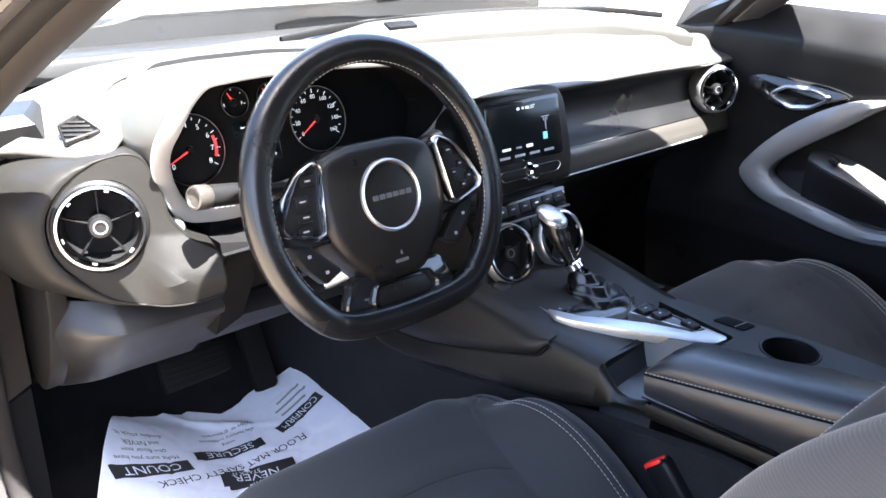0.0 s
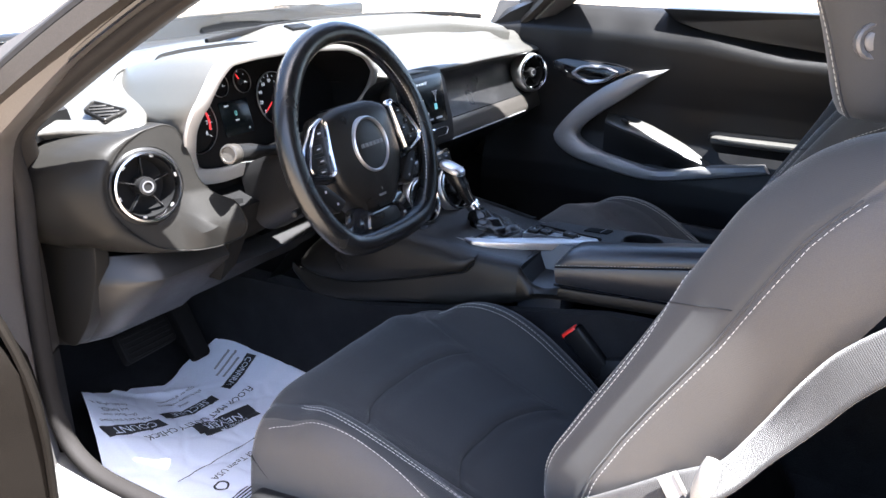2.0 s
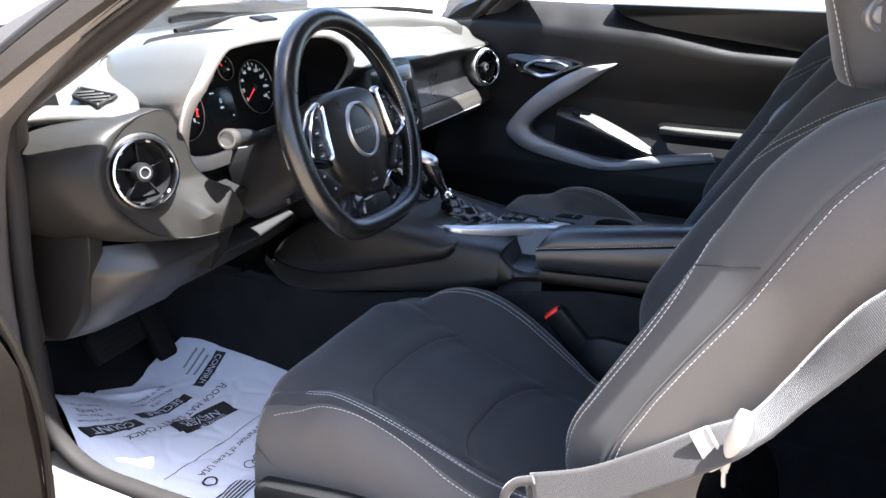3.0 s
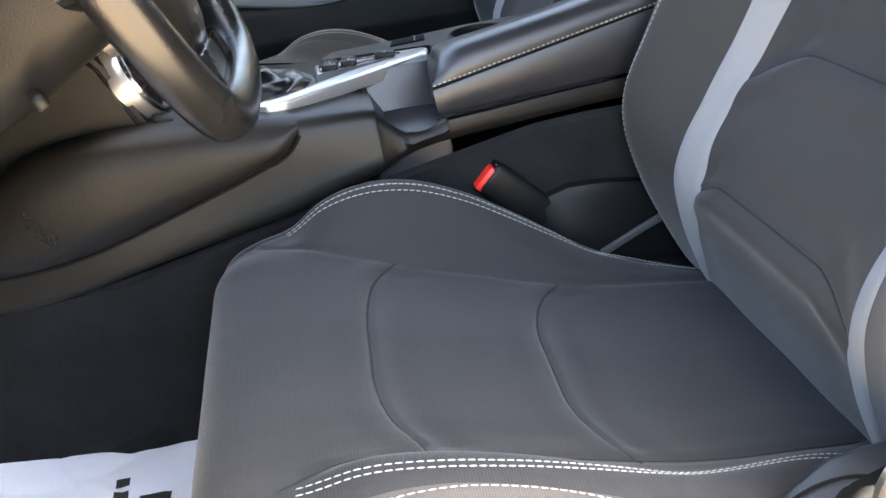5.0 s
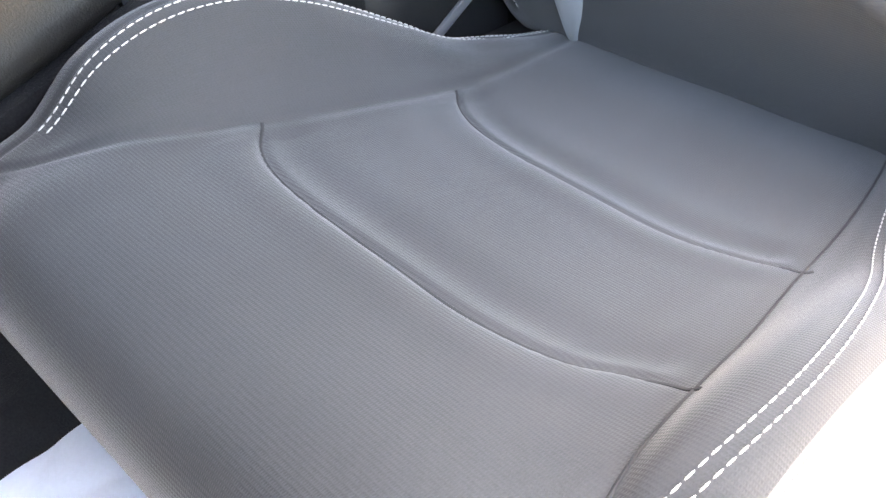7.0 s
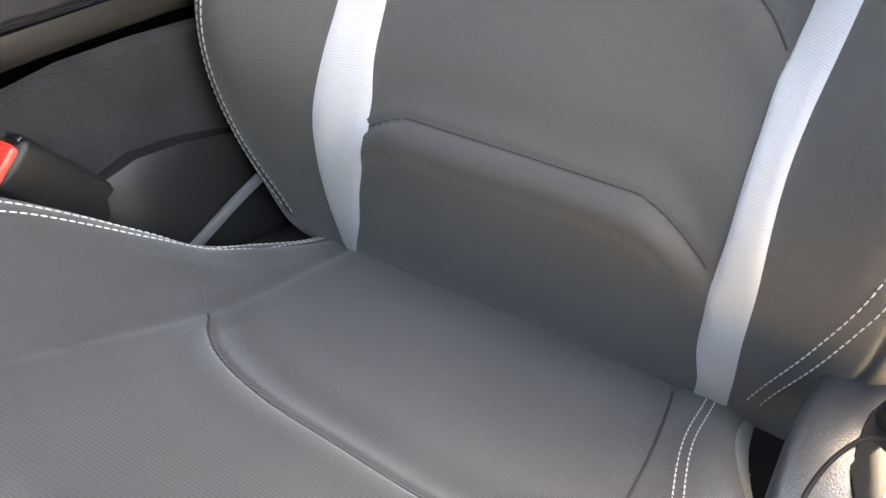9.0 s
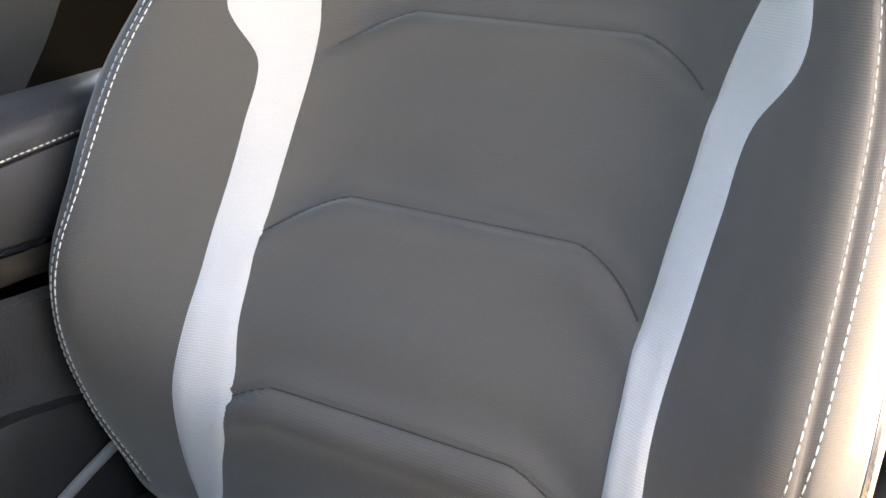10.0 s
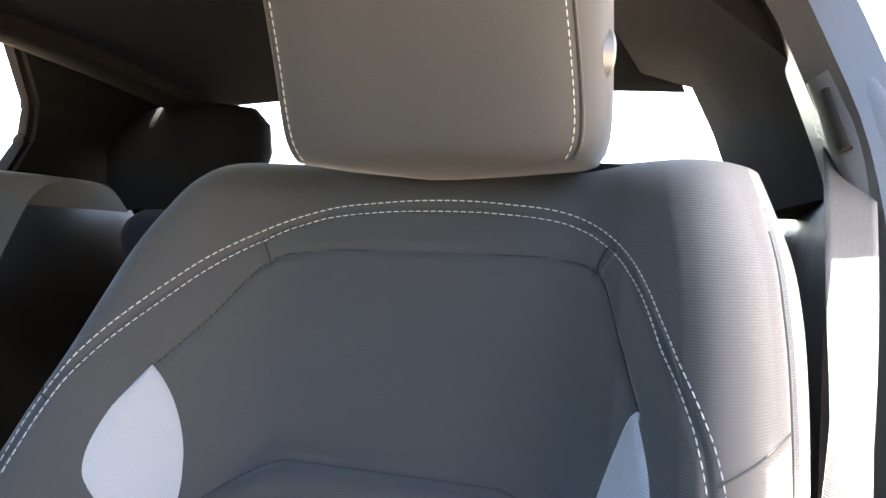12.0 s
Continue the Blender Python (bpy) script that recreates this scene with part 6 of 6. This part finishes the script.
for t in np.linspace(-1, 1, 14):
    k = (1 - abs(t) ** 3) ** (1 / 3) if abs(t) < 1 else .02
    hs.append([(1.34 + .095 * t, .66 + p[0] * max(k, .1), 1.035 + p[1] * max(k, .1)) for p in oval(.06, .055, 20, 2.6)])
part("mirror_housing", loft(hs), PAINT, mirror, "glossy dark mirror housing")
part("mirror_foot", rbox((.10, .05, .03), .01, 3, pose(1.245, .645, .998, 0, -8, 0)), HARD, mirror)

# ---------------------------------------------------------------- driver's door, swung open
ddoor = thing("driver_door", "dark driver door swung wide open", "car door", (-.50, .80, .30))
dd = Vector((-.80, .60, 0)).normalized()                       # from hinge to the free edge
nn = Vector((dd.y, -dd.x, 0))                                  # inner face points to the rear
if nn.y > 0:
    nn = -nn


def dpt(u, w, z):
    ex = float(spl([.28, .46, .50, .545, .60, .67, .75, .95], [-.470, -.473, -.475, -.463, -.488, -.520, -.548, -.575], z))
    ey = float(spl([.28, .60, .67, .75, .95], [.700, .700, .705, .760, .850], z))
    return Vector((ex, ey, z)) + dd * u + nn * w


rows = []
for z, w0 in ((.31, .0), (.33, .012), (.42, .020), (.52, .026), (.58, .034), (.63, .026), (.70, .010), (.80, .012), (.88, .010), (.93, .0), (.95, -.02)):
    rows.append([dpt(u, w0 * min(1, .4 + u / .08), z) for u in np.linspace(0, 1.15, 20)] + [dpt(1.15, -.09, z), dpt(.0, -.09, z)])
bm = loft(rows)
part("door_panel", bm, DOORCARD, ddoor, "black moulded inner door panel", 50)
part("speaker_grille", lathe([(0, .004), (.05, .004), (.075, .002), (.085, -.002)], 40, frame_m(dpt(.17, .030, .40), dd, nn)), HARD, ddoor, "round speaker grille")
for k in range(9):
    part("grille_rib", rbox((.15 - .004 * (k - 4) ** 2, .003, .003), .001, 1, frame_m(dpt(.17, .036, .40 - .056 + .014 * k), dd, nn)), RUBBER, ddoor)
part("door_edge", sweep([dpt(-.006, .0, .31), dpt(-.008, .0, .6), dpt(-.006, -.01, .94)], oval(.016, .006, 10, 3), 20, tuple(dd)), DOORCARD, ddoor, "black door edge seal")
part("hinge", rbox((.12, .04, .05), .006, 2, pose(-.500, .82, .50)), PAINT, ddoor, "dark door hinge")

# ---------------------------------------------------------------- belts and buckle
def ribbon(name, path, width, across, mat, parent, n=70, thick=.0014, label=""):
    c = curve3(path, n)
    w = np.array([np.array(across(i / (n - 1)), float) for i in range(n)])
    w /= np.linalg.norm(w, axis=1, keepdims=True)
    t = np.gradient(c, axis=0)
    nrm = np.cross(t, w)
    nrm /= np.linalg.norm(nrm, axis=1, keepdims=True)
    k = np.linspace(-.5, .5, 9)
    P = c[:, None, :] + w[:, None, :] * (k * width)[None, :, None]
    s = np.concatenate(([0], np.cumsum(np.linalg.norm(np.diff(c, axis=0), axis=1))))
    uv = np.stack(np.broadcast_arrays((k * width)[None, :], s[:, None]), -1)
    ob = grid_raw(name, P, uv, mat, parent, label)
    md = ob.modifiers.new("thick", "SOLIDIFY")
    md.thickness, md.offset = thick, 0
    return ob


BELT_LINE = [(-.352, -.535, 1.040), (-.352, -.470, .985), (-.350, -.385, .900), (-.346, -.2875, .807), (-.343, -.2605, .766), (-.339, -.2295, .715), (-.337, -.1925, .658), (-.335, -.148, .621), (-.335, -.086, .574), (-.335, -.03, .537), (-.334, .040, .507)]
BELT_ACROSS = [(.94, .28, .20), (.94, .28, .20), (.85, .40, .34), (.62, .60, .50), (.66, .56, .46), (.86, .42, .28), (.92, .28, .26), (.58, .44, .68), (.40, .50, .77), (.34, .46, .82), (.30, .30, .90)]
bl = np.array(BELT_LINE)
bt = np.concatenate(([0], np.cumsum(np.linalg.norm(np.diff(bl, axis=0), axis=1))))
bt /= bt[-1]


def twist(t):
    return tuple(np.interp(t, bt, [a[k] for a in BELT_ACROSS]) for k in range(3))


belt = thing("seat_belt", "grey-brown woven driver seat belt hanging beside the seat", "seat belt", (-.36, -.3, .8))
ribbon("webbing", BELT_LINE, .047, twist, BELT, belt, 110, label="woven belt webbing")
ribbon("lower_webbing", [(-.340, -.30, .50), (-.338, -.20, .492), (-.336, -.10, .486), (-.335, -.02, .488), (-.334, .046, .492)], .044, lambda t: (.25, .15 + .1 * t, .95), BELT, belt)
tag = part("belt_tag", rbox((.0032, .022, .047), .001, 2, pose(-.3365, -.152, .6235, -37, 14, 0)), TAG, belt, "pale sewn belt tag")
part("tag_fold", rbox((.0036, .004, .047), .001, 2, pose(-.3370, -.160, .6295, -37, 14, 0)), TAG, belt)
part("belt_stopper", sweep([(-.345, -.184, .682), (-.347, -.181, .664), (-.347, -.176, .636), (-.344, -.172, .612), (-.342, -.171, .604)], oval(.0095, .0065, 12), 24, (1, 0, 0), scale=lambda q: .45 + .75 * math.sin(min(1, q * 1.25 + .08) * math.pi) ** .6 if q < .78 else .42), TAG, belt, "cream plastic belt stopper")
part("stopper_tail", sweep([(-.343, -.171, .608), (-.345, -.1715, .598), (-.346, -.173, .588)], oval(.0024, .0024, 8), 10, (1, 0, 0)), TAG, belt)
part("anchor_loop", sweep([(-.335, .040, .526), (-.337, .062, .516), (-.338, .074, .494), (-.337, .070, .470), (-.335, .052, .462)], oval(.006, .004, 12, 2.6), 24, (1, 0, 0)), BELT, belt, "tan plastic anchor loop")
part("anchor_strap", sweep([(-.335, .046, .482), (-.336, .040, .45), (-.338, .02, .40), (-.345, .0, .36)], oval(.022, .005, 12, 3), 16, (1, 0, 0)), BELT, belt, "grey anchor strap")
guide = thing("belt_guide", "dark plastic belt guide on the centre pillar", "belt guide", (-.36, -.53, 1.05))
part("guide_body", sweep([(-.335, -.515, 1.115), (-.352, -.512, 1.085), (-.368, -.505, 1.04), (-.382, -.495, .985)], oval(.034, .013, 20, 2.6), 24, (0, 1, 0), scale=lambda q: .75 + .25 * math.sin(q * math.pi)), VINYL, guide, "rounded plastic guide cover")
part("guide_slot", sweep([(-.330, -.500, 1.090), (-.338, -.492, 1.065), (-.348, -.488, 1.035)], oval(.006, .012, 12, 2.6), 14, (0, 1, 0)), MATTE, guide, "dark slot")
buckle = thing("belt_buckle", "black belt buckle with red release button beside the seat", "belt buckle", (.243, .14, .45))
bmx = frame_m((.249, .146, .460), (1, 0, 0), (0, .52, .52))
part("buckle_body", rbox((.038, .042, .100), .007, 3, bmx), HARD, buckle, "black plastic buckle body")
part("release_button", rbox((.034, .032, .012), .003, 2, bmx @ pose(0, .004, .0475)), RED, buckle, "red release button")
part("buckle_slot", rbox((.032, .006, .003), .001, 1, bmx @ pose(0, -.0165, .0500)), GLOSS, buckle)
part("buckle_stem", sweep([(.249, .114, .428), (.246, .075, .39), (.240, .03, .34), (.236, .0, .27)], oval(.016, .007, 10, 3), 16, (1, 0, 0)), HARD, buckle)
rail = thing("seat_track_cover", "black plastic seat track cover between seat and console", "track cover", (.235, -.08, .3))
rows = []
for y, z, w in ((.128, .440, .004), (.116, .455, .010), (.085, .464, .014), (.045, .462, .014), (.0, .455, .014), (-.06, .44, .012)):
    rows.append([(.240 - w, y, .30), (.240 - w, y, z - .012), (.240 - w * .5, y, z - .002), (.240 + w * .5, y, z), (.240 + w, y, z - .010), (.240 + w, y, .30)])
part("cover", loft(rows), HARD, rail, "scuffed black plastic cover")
part("release_bar", sweep([(.2215, .052, .372), (.2215, .030, .382), (.221, .0, .396), (.220, -.026, .407)], oval(.0052, .0030, 10, 3), 16, (1, 0, 0)), GREYTRIM, rail, "worn metal release bar")

# ---------------------------------------------------------------- footwell
pedal = thing("brake_pedal", "black ribbed rubber brake pedal", "pedal", (-.03, .98, .38))
pmx = frame_m((-.028, .985, .378), (1, 0, 0), (0, -.80, .60))
part("pedal_pad", slab(smooth_poly([(-.066, -.030), (.066, -.026), (.070, .030), (-.062, .032)], .010), -.012, .006, .004, pmx), RUBBER, pedal, "ribbed rubber pad")
for k in range(5):
    part("pedal_rib", rbox((.116, .004, .004), .0015, 2, pmx @ pose(.002, -.022 + .011 * k, .0065)), RUBBER, pedal)
part("pedal_arm", sweep([(.0, .995, .385), (.0, 1.05, .46), (.0, 1.12, .60), (.0, 1.27, .66)], oval(.009, .016, 10, 3), 20, (1, 0, 0)), HARD, pedal, "black pedal arm")
gas = thing("accelerator_pedal", "black accelerator pedal in the dark footwell", "pedal", (.13, 1.0, .33))
part("pedal_pad", slab(smooth_poly([(-.024, -.085), (.024, -.085), (.028, .08), (-.022, .085)], .012), -.010, .006, .004, frame_m((.120, 1.03, .345), (1, 0, 0), (0, -.85, .53))), RUBBER, gas)
part("pedal_arm", sweep([(.12, 1.07, .41), (.12, 1.12, .50), (.12, 1.26, .58)], oval(.008, .012, 10, 3), 14, (1, 0, 0)), HARD, gas)

# paper floor mat
def paper_z(x, y):
    """Crumpled sheet that climbs the foot rest and the tunnel at its far corners."""
    left = .094 * min(1.3, max(0, (-.02 - x) / .165)) ** 1.3 * min(1, max(0, (y - .72) / .27))
    right = .052 * min(1.4, max(0, (x - .06) / .14)) ** 1.2 * min(1, max(0, (y - .66) / .30))
    p = Vector((x, y, 0))
    soft = noise.noise(p * 9 + Vector((0, 0, 3.1))) * .004
    facets = noise.voronoi(p * 13 + Vector((.3, .1, 0)))[0]
    crease = -.0024 * math.exp(-((facets[1] - facets[0]) / .10) ** 2)
    fine = noise.voronoi(p * 30)[0]
    return .2385 + left + right + max(-.003, soft) + max(-.0022, crease) + .0008 * min(.4, fine[0]) + .008 * math.exp(-((x * .9 + y - .985) / .016) ** 2) * max(0, min(1, (y - .90) / .06))


mat_o = smooth_poly([(-.178, 1.006), (-.10, 1.036), (-.016, 1.064), (.030, 1.014), (.103, 1.030), (.189, 1.010), (.205, .88), (.222, .750), (.215, .42), (-.31, .42), (-.305, .60), (-.300, .755), (-.293, .812), (-.255, .875)], .004, 2)
mat = thing("paper_floor_mat", "crumpled white printed paper mat on the footwell carpet", "paper mat", (-.03, .75, .23))
bm = bmesh.new()
f = bm.faces.new([bm.verts.new((x, y, 0)) for x, y in mat_o])
for k in range(1, 108):
    bmesh.ops.bisect_plane(bm, geom=bm.verts[:] + bm.edges[:] + bm.faces[:], plane_co=(0, .42 + .006 * k, 0), plane_no=(0, 1, 0))
for k in range(1, 90):
    bmesh.ops.bisect_plane(bm, geom=bm.verts[:] + bm.edges[:] + bm.faces[:], plane_co=(-.312 + .006 * k, 0, 0), plane_no=(1, 0, 0))
for v in bm.verts:
    v.co.z = paper_z(v.co.x, v.co.y)
bmesh.ops.triangulate(bm, faces=bm.faces[:])
sheet = part("sheet", bm, PAPER, mat, "white printed paper", 0)


def printed(ob, lift=.0018):
    """Lays a flat print on the sheet, cut fine enough to follow its folds."""
    me = ob.data
    bm = bmesh.new()
    bm.from_mesh(me)
    for axis in (0, 1):
        lo, hi = min(v.co[axis] for v in bm.verts), max(v.co[axis] for v in bm.verts)
        no = (1, 0, 0) if axis == 0 else (0, 1, 0)
        for k in range(math.ceil(lo / .006), math.ceil(hi / .006)):
            bmesh.ops.bisect_plane(bm, geom=bm.verts[:] + bm.edges[:] + bm.faces[:], plane_co=tuple(c * k * .006 for c in no), plane_no=no)
    for v in bm.verts:
        v.co.z = paper_z(v.co.x, v.co.y) + lift + .0006
    bm.to_mesh(me)
    bm.free()
    return ob


def pm_at(x, y, deg=0):
    """Reads towards the driver's door; the letters' feet point to the pedals."""
    return pose(x, y, .24, 0, 0, 173 + deg)


def box_at(x, y, w, h, deg=0, lift=.0009, mat_=None, name="print_block"):
    bm = bmesh.new()
    bmesh.ops.create_grid(bm, x_segments=max(2, int(w / .006)), y_segments=max(2, int(h / .006)), size=.5)
    bm.transform(pm_at(x, y, deg) @ Matrix.Diagonal((w, h, 1, 1)))
    return printed(part(name, bm, mat_ or INK, sheet), lift)


def text_at(t, size, x, y, deg=0, mat_=None, lift=.0015, stretch=1.0):
    return printed(words(t, size, pm_at(x, y, deg), mat_ or INK, sheet, "print", 0, stretch=stretch), lift)


text_at("FLOOR MAT SAFETY CHECK", .0225, -.034, .838, 7)
box_at(-.171, .871, .136, .027, 8)
text_at("COUNT", .024, -.171, .871, 8, PAPER, .0022, 1.15)
box_at(-.020, .887, .128, .026, -1)
text_at("SECURE", .023, -.020, .887, -1, PAPER, .0022, 1.1)
box_at(.132, .892, .106, .024, 16)
text_at("CONFIRM", .020, .132, .892, 16, PAPER, .0022, 1.0)
for k, t in enumerate(("Make sure you have", "one floor mat", "and NEVER", "double stack it.")):
    text_at(t, .0135, -.168 + .003 * k, .897 + .0185 * k, 6)
for k, t in enumerate(("using", "the factory retention", "clips or grommets.")):
    text_at(t, .0125, -.008 + .006 * k, .915 + .0175 * k, 0)
for k, w in enumerate((.060, .075, .055)):
    box_at(.136 + .004 * k, .918 + .017 * k, w, .0055, 14, .0012, INKGREY, "print_line")
box_at(-.016, .797, .125, .036, -10)
box_at(-.052, .806, .034, .052, -10, .0011)
box_at(.012, .790, .080, .050, -10, .0013)
text_at("SECURE IT", .012, -.010, .776, -10, PAPER, .0024)
text_at("NEVER", .027, -.018, .798, -10, PAPER, .0024)
text_at("STACK IT", .012, -.030, .816, -10, PAPER, .0024)
box_at(-.050, .713, .32, .0016, 2, .0012, INK, "print_line")
text_at("Proud Partner of Team USA", .0195, -.060, .682, 8, INK)
for k in range(5):
    ring = lathe([(.0105, 0), (.0125, 0)], 24, pm_at(-.072 + .0145 * (k - 2), .625 - (.008 if k % 2 else 0)))
    printed(part("print_ring", ring, INK, sheet), .0013)
for k in range(6):
    box_at(-.062 - .004 * k, .572 + .0075 * k, .056, .0040, 6, .0012, INK, "print_stripe")
    box_at(-.170 - .003 * k, .580 + .0070 * k, .060, .0034, 6, .0012, INK, "print_stripe")
box_at(.108, .657, .016, .0100, 8, .0011, INK)
for k in range(5):
    box_at(.150 - .020 * k, .660, .013, .016, 8, .0012, INK, "print_block")
box_at(.100, .622, .050, .036, 4)
ring = lathe([(.010, 0), (.014, 0)], 24, pm_at(-.178, .655))
printed(part("print_ring", ring, INK, sheet), .0013)

# ---------------------------------------------------------------- outside
bm = bmesh.new()
bmesh.ops.create_grid(bm, x_segments=60, y_segments=60, size=400)
gr = part("ground", bm, CONCRETE, None, "pale sunlit concrete lot")
tagged(gr, "pale sunlit concrete lot", "ground", kind="structure")


def tree(x, y, h, seed):
    t = thing("tree", "leafy green tree at the edge of the lot", "tree", (x, y, 0), "trees beyond the lot")
    r = random.Random(seed)
    tr = sweep([(x, y, -.05), (x + .1, y, h * .25), (x - .05, y + .1, h * .55), (x, y, h * .85)], oval(.16, .16, 10), 14, (1, 0, 0), scale=lambda q: 1.1 - .85 * q)
    for k in range(6):
        a, z = k * 1.1, h * (.32 + .08 * k)
        tr = join(tr, sweep([(x, y, z), (x + math.cos(a) * h * .12, y + math.sin(a) * h * .12, z + h * .10), (x + math.cos(a) * h * .24, y + math.sin(a) * h * .24, z + h * .16)], oval(.05, .05, 6), 6, (0, .3, 1), scale=lambda q: 1 - .8 * q))
    part("trunk", tr, BARK, t)
    verts, faces = [], []
    clumps = [(r.gauss(0, h * .16), r.gauss(0, h * .16), h * (.42 + .5 * r.random())) for _ in range(40)]
    for cx, cy, cz in clumps:
        for _ in range(60):
            p = Vector((x + cx + r.gauss(0, h * .045), y + cy + r.gauss(0, h * .045), cz + r.gauss(0, h * .04)))
            d = Vector((r.gauss(0, 1), r.gauss(0, 1), r.gauss(0, 1))).normalized()
            e = d.orthogonal().normalized()
            q = d.cross(e)
            b, l = len(verts), .09 + .07 * r.random()
            verts += [p - e * l, p + q * l * .5, p + e * l, p - q * l * .5]
            faces.append((b, b + 1, b + 2, b + 3))
    raw("crown", verts, faces, LEAF, t, "", 0)


# the last three are unseen, added to cut low skylight and darken reflections
for k, (x, y, h) in enumerate(((-9, 16, 6.5), (-5.5, 19, 7.0), (-13, 13, 6.0), (-2, 21, 6.8), (-17, 9, 6.2), (-16, 2, 5.2), (-14.5, -9, 6.8), (-16, -15, 6.4))):
    tree(x, y, h, k)
